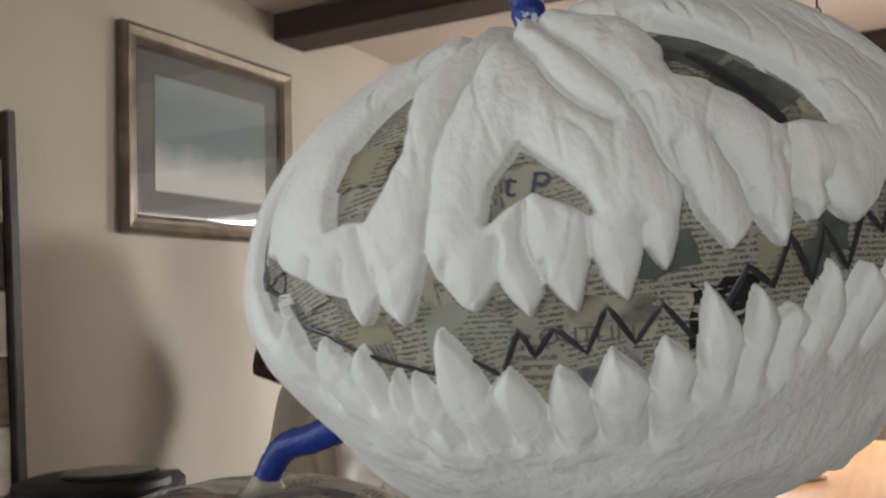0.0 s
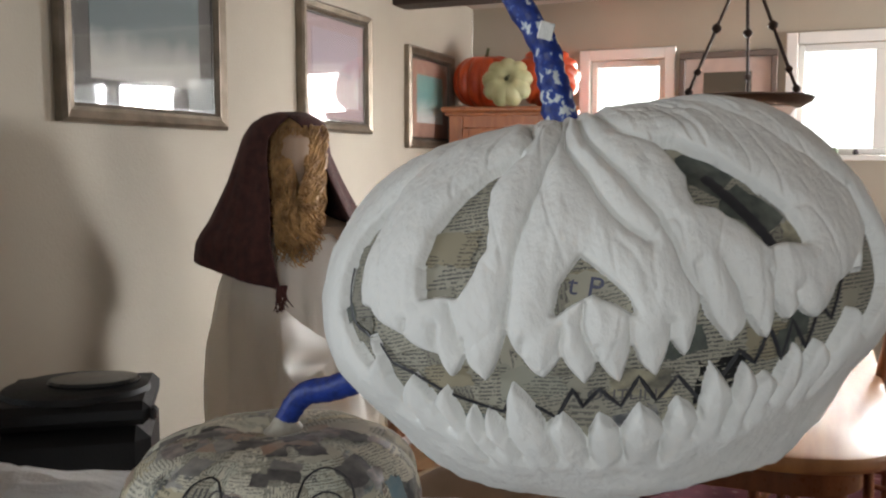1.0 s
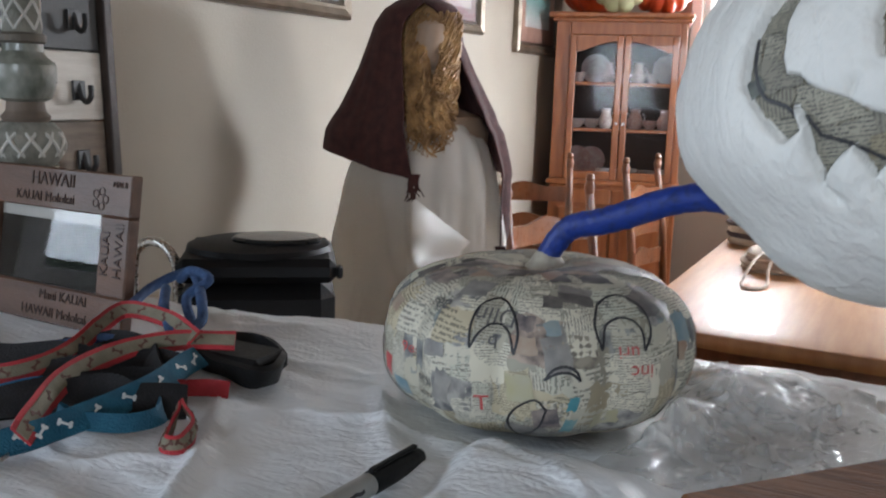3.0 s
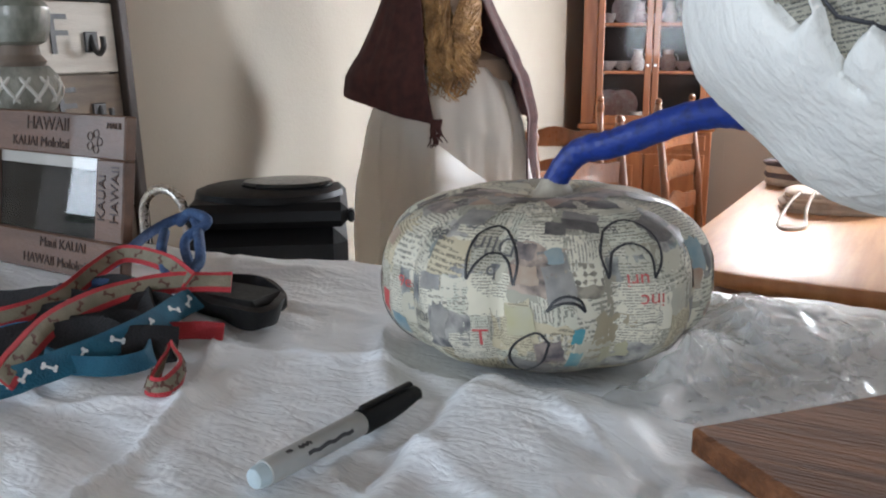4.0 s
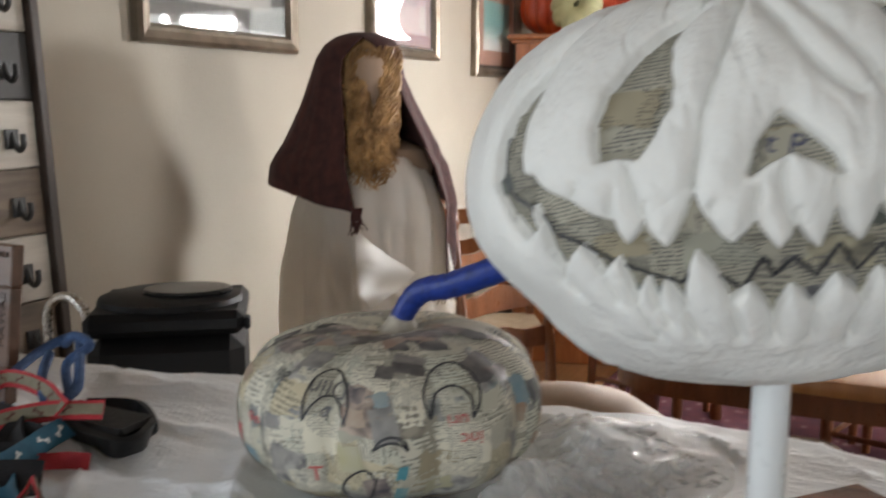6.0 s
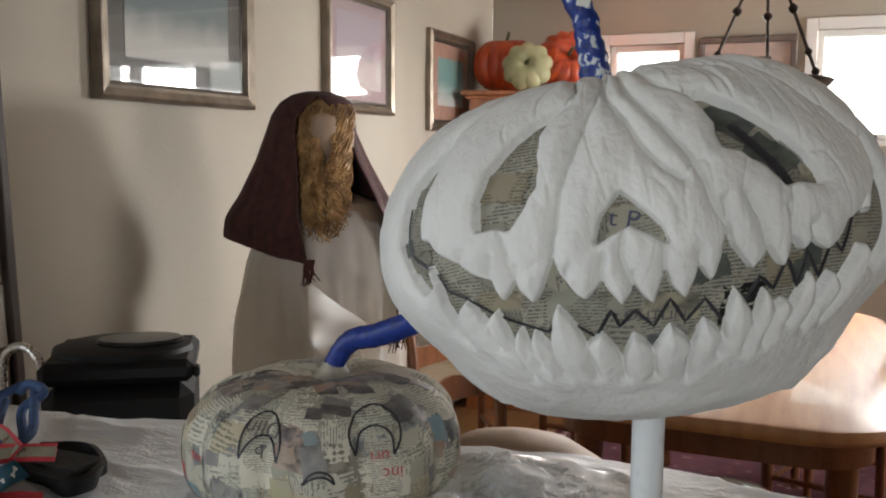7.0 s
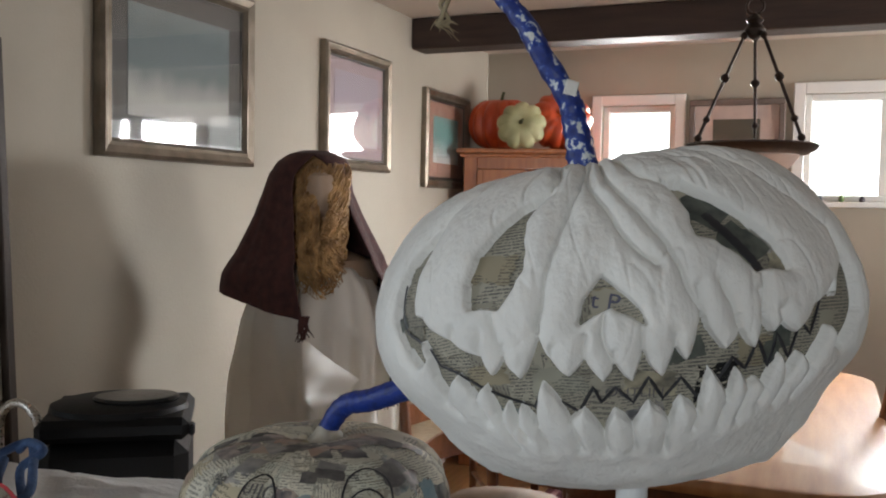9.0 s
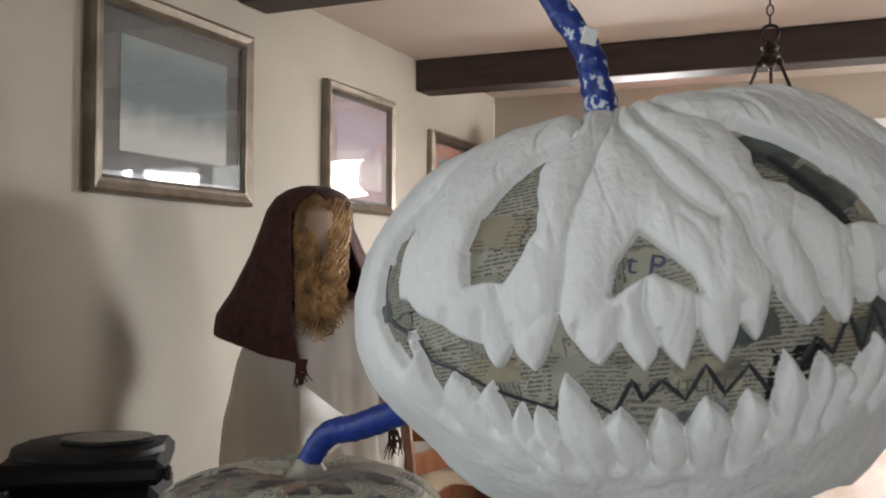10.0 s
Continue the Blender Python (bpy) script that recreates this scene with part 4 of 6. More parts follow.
for text, size, lo, la, turn, ink, flip in (("POI", 0.012, -32, -9, 0, INKGREY, 0), ("EARN", 0.008, -32.5, -17.5, 0, INKGREY, 0), ("T", 0.020, -10.9, -16.1, 0, INKRED, 0), ("ree", 0.017, -33.3, 39.3, 6, INKGREY, 0), ("inc", 0.017, 40.3, 4.7, 180, INKRED, 0), ("uri", 0.015, 36.3, 16.5, 180, INKRED, 0), ("Dlin", 0.019, -8.5, 36.0, 176, INKGREY, 0), ("ib", 0.015, -7.5, 22.0, 180, INKGREY, 0), ("9ee", 0.014, -43.4, 6.4, 0, INKRED, 0), ("Bal", 0.008, 33, 43, 180, INKGREY, 0)):
    words(g, text, size, lo, la, turn, o - 0.0004, ink, root)
TEALP, PHOTOP = mat("printed_teal", (0.07, 0.26, 0.31), (0.26, 0.38, 0.38), 60, 0.5, 0), mat("printed_photo", (0.09, 0.08, 0.09), (0.36, 0.30, 0.26), 75, 0.5, 0.1)
GREYPH, YELP = mat("printed_grey", (0.17, 0.165, 0.16), (0.33, 0.315, 0.285), 55, 0.55, 0.1), mat("printed_yellow", (0.40, 0.37, 0.22), (0.42, 0.40, 0.30), 40, 0.5, 0.1)
DARKG, BLUEP, PINKP = mat("printed_dark_grey", (0.045, 0.042, 0.045), (0.20, 0.185, 0.17), 55, 0.55, 0.1), mat("printed_sky", (0.15, 0.24, 0.28), (0.33, 0.36, 0.34), 50, 0.5, 0.1), mat("printed_flesh", (0.30, 0.18, 0.13), (0.40, 0.34, 0.26), 50, 0.5, 0.1)
rng = random.Random(31)
for lo, la, w, h, ink in ((-57, -10, 0.014, 0.020, INKRED), (17.5, -12, 0.008, 0.013, TEALP), (17.0, -28, 0.009, 0.016, TEALP), (-50, -22, 0.018, 0.018, BLUEP), (9.5, -22, 0.019, 0.022, PHOTOP), (1, -4, 0.022, 0.026, YELP), (3, -34, 0.03, 0.016, GREYPH), (2, 34, 0.014, 0.012, PHOTOP), (2, 22, 0.02, 0.014, PINKP), (12, 20, 0.020, 0.040, GREYPH), (11, 32, 0.011, 0.011, BLUEP), (-28, 14, 0.022, 0.014, GREYPH), (-24, -8, 0.016, 0.030, GREYPH), (54, 42, 0.034, 0.020, DARKG), (42, 60, 0.022, 0.012, DARKG), (-52, 52, 0.03, 0.012, PHOTOP), (-30, 62, 0.026, 0.010, PINKP), (-12, 66, 0.02, 0.009, DARKG), (20, 62, 0.018, 0.010, DARKG), (-68, 14, 0.02, 0.016, GREYPH), (-60, 30, 0.022, 0.012, PINKP), (60, -8, 0.014, 0.024, GREYPH), (30, -26, 0.022, 0.016, YELP), (70, 20, 0.016, 0.03, BLUEP), (12, 46, 0.014, 0.010, DARKG), (-84, -4, 0.02, 0.024, BLUEP), (84, 6, 0.02, 0.022, DARKG)):
    scrap(g, lo, la, w, h, rng.uniform(-14, 14), o - 0.0007 + rng.uniform(0, 0.0002), root, rng=rng, name="printed_patch", material=ink)
for k in range(34):
    lo, la = rng.uniform(-85, 100), rng.uniform(46, 76) if k < 26 else rng.uniform(-30, 40)
    if k >= 26:
        lo = rng.choice((-70, 72, 88, 60)) + rng.uniform(-8, 8)
    scrap(g, lo, la, rng.uniform(0.014, 0.028), rng.uniform(0.008, 0.018), rng.uniform(-30, 30), o - 0.0008 + 0.00002 * k, root, rng=rng, name="printed_patch", material=rng.choice((DARKG, PHOTOP, PINKP, GREYPH)))
s = Shape()
inv = g.m.inverted()
way = [inv @ p for p in spline([(0.000, 0.0, 1.198), (0.000, 0.0, 1.214), (0.012, 0.0, 1.235), (0.026, 0.0, 1.247), (0.050, -0.002, 1.253), (0.074, -0.004, 1.262), (0.111, -0.006, 1.277), (0.142, -0.008, 1.284), (0.165, -0.010, 1.283)], 5)]
s.tube(way, [0.0105 + 0.0022 * min(1, i / 25) * (1 if i < 30 else 0.9) + 0.0005 * math.sin(i * 2.3) for i in range(len(way))], 16)
s.make("stem", TAPE, root, "bent blue-taped stem")
s = Shape()
s.lathe([(0.024, 1.204), (0.016, 1.211), (0.0125, 1.217), (0.0108, 1.221)], 20, inv, cap=False)
s.make("stem_collar", mat("pasted_paper", (0.46, 0.42, 0.34), (0.30, 0.27, 0.22), 60, 0.6, 0.4), root)


# ---- things on the bar ----
marker = thing("marker_pen", "grey felt marker pen with a black cap lying on the cloth", "marker", look((-0.041, -0.366, 1.0855), (-0.0235, -0.202, 1.0855)) @ pose(0, 0, 0, 0, 0, 0))
GREYP = mat("grey_barrel", (0.36, 0.37, 0.36), (0.42, 0.43, 0.42), 30, 0.4, 0.03)
PALE = mat("pale_end", (0.50, 0.60, 0.64), None, 30, 0.4, 0.03)
flipz = Matrix.Scale(-1, 4, (0, 0, 1))
Shape().lathe([(0.004, 0.008), (0.0082, 0.010), (0.0085, 0.012), (0.0085, 0.098), (0.0072, 0.100)], 24, flipz).make("barrel", GREYP, marker)
Shape().lathe([(0.004, 0.0), (0.0062, 0.001), (0.0072, 0.004), (0.0074, 0.011)], 24, flipz).make("end_plug", PALE, marker, "pale blue end plug")
cap = Shape().lathe([(0.0088, 0.099), (0.0092, 0.101), (0.0088, 0.135), (0.0078, 0.150), (0.0066, 0.162), (0.004, 0.1655)], 24, flipz).make("cap", BLACKP, marker, "black ridged cap")
Shape().box((-0.0025, 0.0085, -0.157), (0.0025, 0.0115, -0.100), 0.001).make("clip", BLACKP, cap)
for k, (z0, z1, a0) in enumerate(((0.040, 0.083, 20), (0.036, 0.047, 62), (0.026, 0.031, 70))):
    bar = Shape()
    n = 10
    V, Fc = [], []
    for i in range(n):
        z = z0 + (z1 - z0) * i / (n - 1)
        for da in (-9, 9):
            a = radians(a0 + da + 5 * math.sin(i * 2.1))
            V.append((0.00875 * math.cos(a), 0.00875 * math.sin(a), -z))
    bar.add(V, [(2 * i, 2 * i + 1, 2 * i + 3, 2 * i + 2) for i in range(n - 1)]).make("printed_bar", INK, marker)

RED = mat("red_webbing", (0.46, 0.03, 0.04), (0.34, 0.022, 0.03), 50, 0.75, 0.5, 500)
TEAL = mat("teal_webbing", (0.012, 0.11, 0.18), (0.008, 0.07, 0.12), 50, 0.75, 0.5, 500)
TAN = mat("tan_webbing", (0.23, 0.205, 0.145), (0.165, 0.145, 0.10), 60, 0.8, 0.4, 500)
ROPE = mat("blue_rope", (0.045, 0.095, 0.21), (0.018, 0.042, 0.11), 70, 0.8, 0.7, 300)
BLACKW = mat("black_webbing", (0.006, 0.006, 0.007), (0.012, 0.011, 0.013), 60, 0.85, 0.5, 400)
BONEW, BONEB = mat("white_print", (0.70, 0.72, 0.72), None, 40, 0.7, 0), mat("brown_print", (0.12, 0.05, 0.035), None, 40, 0.7, 0)
STEEL = mat("brushed_steel", (0.62, 0.59, 0.54), (0.5, 0.47, 0.43), 30, 0.28, 0.05, 200, metal=1.0)


def band(points, width, thick, tilt=0.0, n=8):
    """A flat strap along a way; tilt in degrees leans it on its edge."""
    way = spline(points, n)
    V = []
    frames = []
    for i, p in enumerate(way):
        d = (way[min(i + 1, len(way) - 1)] - way[max(i - 1, 0)]).normalized()
        sd = d.cross(Vector((0, 0, 1))).normalized()
        tw = radians(tilt + 9 * math.sin(i * 0.55))
        up = sd.cross(d)
        a, b = sd * math.cos(tw) + up * math.sin(tw), up * math.cos(tw) - sd * math.sin(tw)
        frames.append((p, d, a, b))
        for x, y in ((-1, -1), (1, -1), (1, 1), (-1, 1)):
            V.append(p + a * x * width / 2 + b * y * thick / 2)
    Fc = [(4 * i + k, 4 * i + (k + 1) % 4, 4 * i + 4 + (k + 1) % 4, 4 * i + 4 + k) for i in range(len(way) - 1) for k in range(4)]
    Fc += [(3, 2, 1, 0), tuple(len(V) - 4 + k for k in range(4))]
    return Shape().add(V, Fc), frames


def bones(frames, step, size, material, parent, lift):
    for i in range(3, len(frames) - 2, step):
        p, d, a, b = frames[i]
        s = Shape()
        ax = (d * 0.8 + a * 0.6 * (1 if (i // step) % 2 else -1)).normalized()
        ay = b.cross(ax)
        m = Matrix((( *ax, 0), (*ay, 0), (*b, 0), (0, 0, 0, 1))).transposed()
        m = Matrix.Translation(p + b * lift) @ m
        s.box((-size, -size * 0.22, 0), (size, size * 0.22, 0.0006), 0.0001, m)
        for x in (-1, 1):
            for y in (-1, 1):
                s.lathe([(size * 0.34, 0), (size * 0.34, 0.0007)], 8, m @ Matrix.Translation((x * size, y * size * 0.3, 0)))
        s.make("bone_print", material, parent, smooth=False)


def leash(name, label, strips):
    root = thing(name, label, "leash")
    for nm, pts, w, th, tilt, mt, extra in strips:
        sh, fr = band(pts, w, th, tilt)
        ob = sh.make(nm, mt, root)
        if extra == "trim":
            sh2, fr2 = band([(x, y, z + 0.0004) for x, y, z in pts], w * 0.56, th + 0.0016, tilt)
            ob2 = sh2.make("tan_trim", TAN, ob, "tan trim with brown bone print")
            bones(fr2, 4, 0.0040, BONEB, ob2, th / 2 + 0.0008)
        elif extra == "bones":
            bones(fr, 5, 0.0048, BONEW, ob, th / 2 + 0.0002)
    return root


leash("dog_leash", "red webbing dog leash with tan bone-print trim in a tangled heap", [
    ("strap", [(-0.300, -0.345, 1.092), (-0.318, -0.315, 1.100), (-0.353, -0.251, 1.107), (-0.358, -0.184, 1.112), (-0.331, -0.140, 1.115), (-0.283, -0.110, 1.115)], 0.021, 0.002, -52, RED, "trim"),
    ("strap", [(-0.470, -0.290, 1.094), (-0.419, -0.258, 1.100), (-0.413, -0.203, 1.105), (-0.440, -0.135, 1.114), (-0.445, -0.093, 1.121), (-0.374, -0.104, 1.122), (-0.315, -0.133, 1.118)], 0.019, 0.002, -55, RED, "trim"),
    ("strap", [(-0.300, -0.245, 1.088), (-0.290, -0.205, 1.090), (-0.265, -0.180, 1.090), (-0.245, -0.165, 1.087)], 0.016, 0.002, -60, RED, ""),
    ("strap", [(-0.242, -0.235, 1.092), (-0.222, -0.262, 1.090), (-0.206, -0.290, 1.088), (-0.192, -0.284, 1.088), (-0.205, -0.256, 1.091), (-0.238, -0.232, 1.094)], 0.015, 0.002, -75, RED, "trim"),
])
leash("dog_leash", "teal webbing dog leash with white bone print in a tangled heap", [
    ("strap", [(-0.330, -0.375, 1.083), (-0.305, -0.341, 1.088), (-0.298, -0.316, 1.090), (-0.290, -0.274, 1.094), (-0.284, -0.220, 1.100), (-0.296, -0.165, 1.104), (-0.301, -0.140, 1.104)], 0.023, 0.002, -52, TEAL, "bones"),
    ("strap", [(-0.330, -0.285, 1.088), (-0.300, -0.290, 1.088), (-0.262, -0.277, 1.088), (-0.250, -0.250, 1.088), (-0.265, -0.230, 1.089)], 0.016, 0.002, -70, TEAL, ""),
    ("strap", [(-0.400, -0.300, 1.092), (-0.375, -0.270, 1.096), (-0.345, -0.260, 1.094)], 0.021, 0.002, -45, mat("blue_webbing", (0.03, 0.2, 0.42), None, 50, 0.7, 0.4, 400), "bones"),
])
root = thing("rope_leash", "knotted blue rope leash on top of the heap", "leash")
Shape().tube(spline([(-0.470, -0.110, 1.100), (-0.455, -0.090, 1.115), (-0.475, -0.030, 1.128), (-0.465, 0.005, 1.140), (-0.425, -0.010, 1.148), (-0.375, -0.055, 1.135), (-0.350, -0.085, 1.118), (-0.362, -0.110, 1.112), (-0.400, -0.085, 1.124), (-0.440, -0.040, 1.135)], 8), 0.0058, 12).make("rope", ROPE, root)
Shape().tube(spline([(-0.445, -0.012, 1.140), (-0.420, -0.020, 1.155), (-0.385, -0.030, 1.150), (-0.400, -0.050, 1.132), (-0.365, -0.080, 1.112)], 8), 0.0054, 12).make("rope", ROPE, root)
Shape().tube(spline([(-0.500, -0.190, 1.089), (-0.470, -0.165, 1.092), (-0.440, -0.150, 1.098), (-0.400, -0.135, 1.105)], 6), 0.0085, 12).make("rope", ROPE, root)
root = thing("leash_handle", "black plastic leash handle loop lying on the cloth", "leash handle")
sh, fr = band([(-0.330, -0.120, 1.096), (-0.285, -0.130, 1.094), (-0.240, -0.137, 1.092), (-0.232, -0.112, 1.092), (-0.255, -0.078, 1.092), (-0.300, -0.052, 1.094), (-0.345, -0.075, 1.096)], 0.022, 0.007, 68)
sh.make("loop", BLACKP, root)
Shape().box((-0.33, -0.125, 1.082), (-0.245, -0.070, 1.103), 0.005).make("pad", BLACKP, root)
for pts in ([(-0.40, -0.33, 1.088), (-0.36, -0.28, 1.094), (-0.33, -0.23, 1.096), (-0.29, -0.20, 1.092)], [(-0.50, -0.22, 1.09), (-0.44, -0.20, 1.096), (-0.39, -0.19, 1.098), (-0.33, -0.15, 1.098)], [(-0.36, -0.30, 1.092), (-0.32, -0.25, 1.097), (-0.285, -0.245, 1.094), (-0.25, -0.215, 1.09)], [(-0.43, -0.25, 1.090), (-0.38, -0.22, 1.096), (-0.34, -0.18, 1.100), (-0.30, -0.17, 1.098)], [(-0.46, -0.17, 1.09), (-0.41, -0.15, 1.10), (-0.36, -0.16, 1.103), (-0.31, -0.20, 1.096)]):
    sh, fr = band(pts, 0.034, 0.004, -40)
    sh.make("webbing", BLACKW, root)
ring = thing("metal_ring", "small steel leash ring lying on the cloth", "ring")
Shape().tube([(-0.315 + 0.013 * math.cos(a), -0.362 + 0.013 * math.sin(a), 1.079) for a in np.linspace(0, 2 * math.pi, 22)], 0.0018, 8).make("loop", STEEL, ring)

# picture frame with carved island names
FRAMEW = mat("carved_brown_wood", (0.125, 0.055, 0.026), (0.065, 0.028, 0.013), 6, 0.45, 0.25, 70, stretch=(1, 6, 6), coat=0.15)
PHOTO = mat("dark_sea_photo", (0.020, 0.020, 0.020), (0.003, 0.003, 0.0035), 14, 0.5, 0.0, 90, stretch=(1, 1, 7))
PHOTO.node_tree.nodes["Principled BSDF"].inputs["Specular IOR Level"].default_value = 0.0
PHOTOSKY = mat("pale_sky_photo", (0.42, 0.40, 0.36), (0.34, 0.33, 0.30), 5, 0.5, 0)
FRAMEGLASS = glass_mat("frame_glass", 0.03)
for nd in FRAMEGLASS.node_tree.nodes:
    if nd.type == "MATH" and nd.operation == "MULTIPLY_ADD":
        nd.inputs[1].default_value, nd.inputs[2].default_value = 0.7, 0.04
BURN = mat("burnt_lettering", (0.045, 0.022, 0.014), None, 30, 0.7, 0)
FW, FH = 0.285, 0.187
fr_at = pose(-0.622, -0.065, 1.0755, -8, 0, -3)
frame_root = thing("photo_frame", "wooden photo frame burnt with island names, leaning upright on the bar", "photo frame", fr_at)
for nm, lo, hi in (("top_rail", (-FW / 2, 0, FH - 0.049), (FW / 2, 0.016, FH)), ("bottom_rail", (-FW / 2, 0, 0), (FW / 2, 0.016, 0.0455)), ("side_rail", (FW / 2 - 0.048, 0, 0.0457), (FW / 2, 0.016, FH - 0.0492)), ("side_rail", (-FW / 2, 0, 0.0457), (-FW / 2 + 0.048, 0.016, FH - 0.0492))):
    Shape().box(lo, hi, 0.0018).make(nm, FRAMEW, frame_root)
Shape().box((-FW / 2 + 0.045, 0.009, 0.043), (FW / 2 - 0.045, 0.013, 0.124), 0.0004).make("photo", PHOTO, frame_root, "dark photo of a sea shore", smooth=False)
Shape().box((-FW / 2 + 0.045, 0.009, 0.1242), (FW / 2 - 0.045, 0.013, FH - 0.049), 0.0004).make("photo_sky", PHOTOSKY, frame_root, smooth=False)
gl = Shape().box((-FW / 2 + 0.046, 0.0055, 0.044), (FW / 2 - 0.046, 0.007, FH - 0.048), 0.0003).make("glass", FRAMEGLASS, frame_root, "glossy glass")
gl.visible_shadow = False
Shape().box((-0.02, 0.017, 0.0), (0.02, 0.06, 0.004), 0.001).make("foot", FRAMEW, frame_root)


def flat_words(text, size, m, material, parent, name="lettering", depth=0.0006):
    cu = bpy.data.curves.new("words", "FONT")
    cu.body, cu.size, cu.extrude, cu.align_x, cu.align_y = text, size, depth, "CENTER", "CENTER"
    tmp = new("words_tmp", cu)
    me = bpy.data.meshes.new_from_object(tmp.evaluated_get(bpy.context.evaluated_depsgraph_get()))
    bpy.data.objects.remove(tmp)
    me.transform(m)
    me.materials.append(material)
    ob = new(name, me)
    ob.parent = parent
    return ob


up = pose(0, 0, 0, 90, 0, 0)
for text, size, x, z, turn in (("HAWAII", 0.0220, 0.008, FH - 0.0145, 0), ("KAUAI Molokai", 0.0165, -0.005, FH - 0.036, 0), ("MAUI", 0.010, 0.124, FH - 0.012, 0), ("KAUAI", 0.018, 0.107, 0.095, 90), ("HAWAII", 0.018, 0.129, 0.100, 90), ("Maui KAUAI", 0.0165, 0.040, 0.034, 0), ("HAWAII Molokai", 0.0165, 0.025, 0.013, 0), ("HAWAII", 0.018, -0.118, 0.09, 90)):
    flat_words(text, size, Matrix.Translation((x, -0.0004, z)) @ up @ pose(0, 0, 0, 0, 0, turn), BURN, frame_root)
for k in range(5):
    a = 2 * math.pi * k / 5
    Shape().tube([(0.092 + 0.009 * math.cos(a) + 0.0045 * math.cos(b), -0.0003, FH - 0.030 + 0.009 * math.sin(a) + 0.0045 * math.sin(b)) for b in np.linspace(0, 2 * math.pi, 12)], 0.0006, 5).make("petal_outline", BURN, frame_root)

# carved candle holder behind the frame
CANDLEM = mat("whitewashed_carving", (0.26, 0.25, 0.21), (0.12, 0.115, 0.09), 26, 0.7, 0.8, 120)
cand = thing("candle_holder", "whitewashed carved wooden candle holder with lattice bulb", "candle holder", pose(-0.724, 0.014, 1.0735) @ Matrix.Diagonal((0.80, 0.80, 1, 1)))
Shape().lathe([(0.05, 0), (0.052, 0.012), (0.035, 0.03), (0.028, 0.06), (0.03, 0.13), (0.042, 0.155), (0.040, 0.172), (0.048, 0.18)], 28).make("foot", CANDLEM, cand)
Shape().lathe([(0.040, 0.178), (0.052, 0.190), (0.057, 0.207), (0.052, 0.225), (0.040, 0.236)], 28).make("lattice_bulb", CANDLEM, cand)
lat = Shape()
for sgn in (1, -1):
    for k in range(11):
        lat.tube([((0.0375 + 0.0205 * math.sin(math.pi * t)) * math.cos(2 * math.pi * k / 11 + sgn * 0.9 * t), (0.0375 + 0.0205 * math.sin(math.pi * t)) * math.sin(2 * math.pi * k / 11 + sgn * 0.9 * t), 0.182 + 0.052 * t) for t in np.linspace(0.02, 0.98, 9)], 0.0028, 6)
lat.make("lattice", mat("white_lattice", (0.56, 0.54, 0.49), None, 30, 0.7, 0.3), cand, "raised white lattice")
Shape().lathe([(0.034, 0.236), (0.038, 0.242), (0.030, 0.25), (0.028, 0.262), (0.036, 0.268), (0.034, 0.272)], 28).make("collar", mat("dark_wood_collar", (0.16, 0.12, 0.09), None, 20, 0.7, 0.4), cand)
Shape().lathe([(0.030, 0.262), (0.040, 0.266), (0.046, 0.278), (0.049, 0.296), (0.0485, 0.308), (0.044, 0.313), (0.036, 0.318), (0.031, 0.325), (0.031, 0.334)], 28).make("upper_bulb", mat("weathered_glaze", (0.30, 0.30, 0.26), (0.09, 0.10, 0.075), 26, 0.4, 0.6, 60, coat=0.3), cand, "weathered green-grey glazed bulb")
Shape().lathe([(0.030, 0.334), (0.036, 0.337), (0.036, 0.345), (0.029, 0.348)], 28).make("ring", mat("dark_ring_wood", (0.13, 0.11, 0.085), None, 20, 0.7, 0.4), cand)
Shape().lathe([(0.030, 0.348), (0.0285, 0.353), (0.0265, 0.40), (0.0245, 0.46), (0.034, 0.47), (0.034, 0.48)], 28).make("column", CANDLEM, cand)
lat = Shape()
for sgn in (1, -1):
    for k in range(6):
        lat.tube([((0.0285 - 0.0035 * t) * math.cos(2 * math.pi * k / 6 + sgn * 3.1 * t), (0.0285 - 0.0035 * t) * math.sin(2 * math.pi * k / 6 + sgn * 3.1 * t), 0.352 + 0.106 * t) for t in np.linspace(0, 1, 22)], 0.0024, 6)
lat.make("lattice", bpy.data.materials["white_lattice"], cand, "raised white lattice")

# bin behind the bar, on a low stand that is unseen and added to carry it
stand = thing("plant_stand", "plain dark wooden stand, unseen, added under the bin", "stand", pose(-0.598, 0.335, 0, 0, 0, 36))
Shape().box((-0.14, -0.12, 0.50), (0.14, 0.13, 0.53), 0.004).make("top", BEAM, stand)
for x in (-0.115, 0.115):
    for y in (-0.095, 0.1):
        Shape().box((x - 0.02, y - 0.02, 0), (x + 0.02, y + 0.02, 0.4995), 0.003).make("leg", BEAM, stand)
bin_ = thing("waste_bin", "black plastic lidded bin with an oval flap", "bin", pose(-0.598, 0.330, 0.5305, 0, 0, 36))
Shape().box((-0.1165, -0.0985, 0), (0.1165, 0.1135, 0.541), 0.022).make("body", BLACKP, bin_)
lid = Shape()
lid.box((-0.118, -0.1, 0.543), (0.118, 0.115, 0.580), 0.012)
lid.lathe([(0.113, 0.578), (0.110, 0.588), (0.09, 0.594), (0.02, 0.595)], 40, None, 1.0, 0.85)
lid_ob = lid.make("lid", BLACKP, bin_)
Shape().lathe([(0.068, 0.593), (0.070, 0.598), (0.066, 0.602), (0.02, 0.603)], 40, Matrix.Translation((0.028, -0.01, 0)), 1.0, 0.7).make("flap", mat("black_flap", (0.018, 0.018, 0.018), None, 9, 0.22, 0.05), lid_ob, "oval flap")
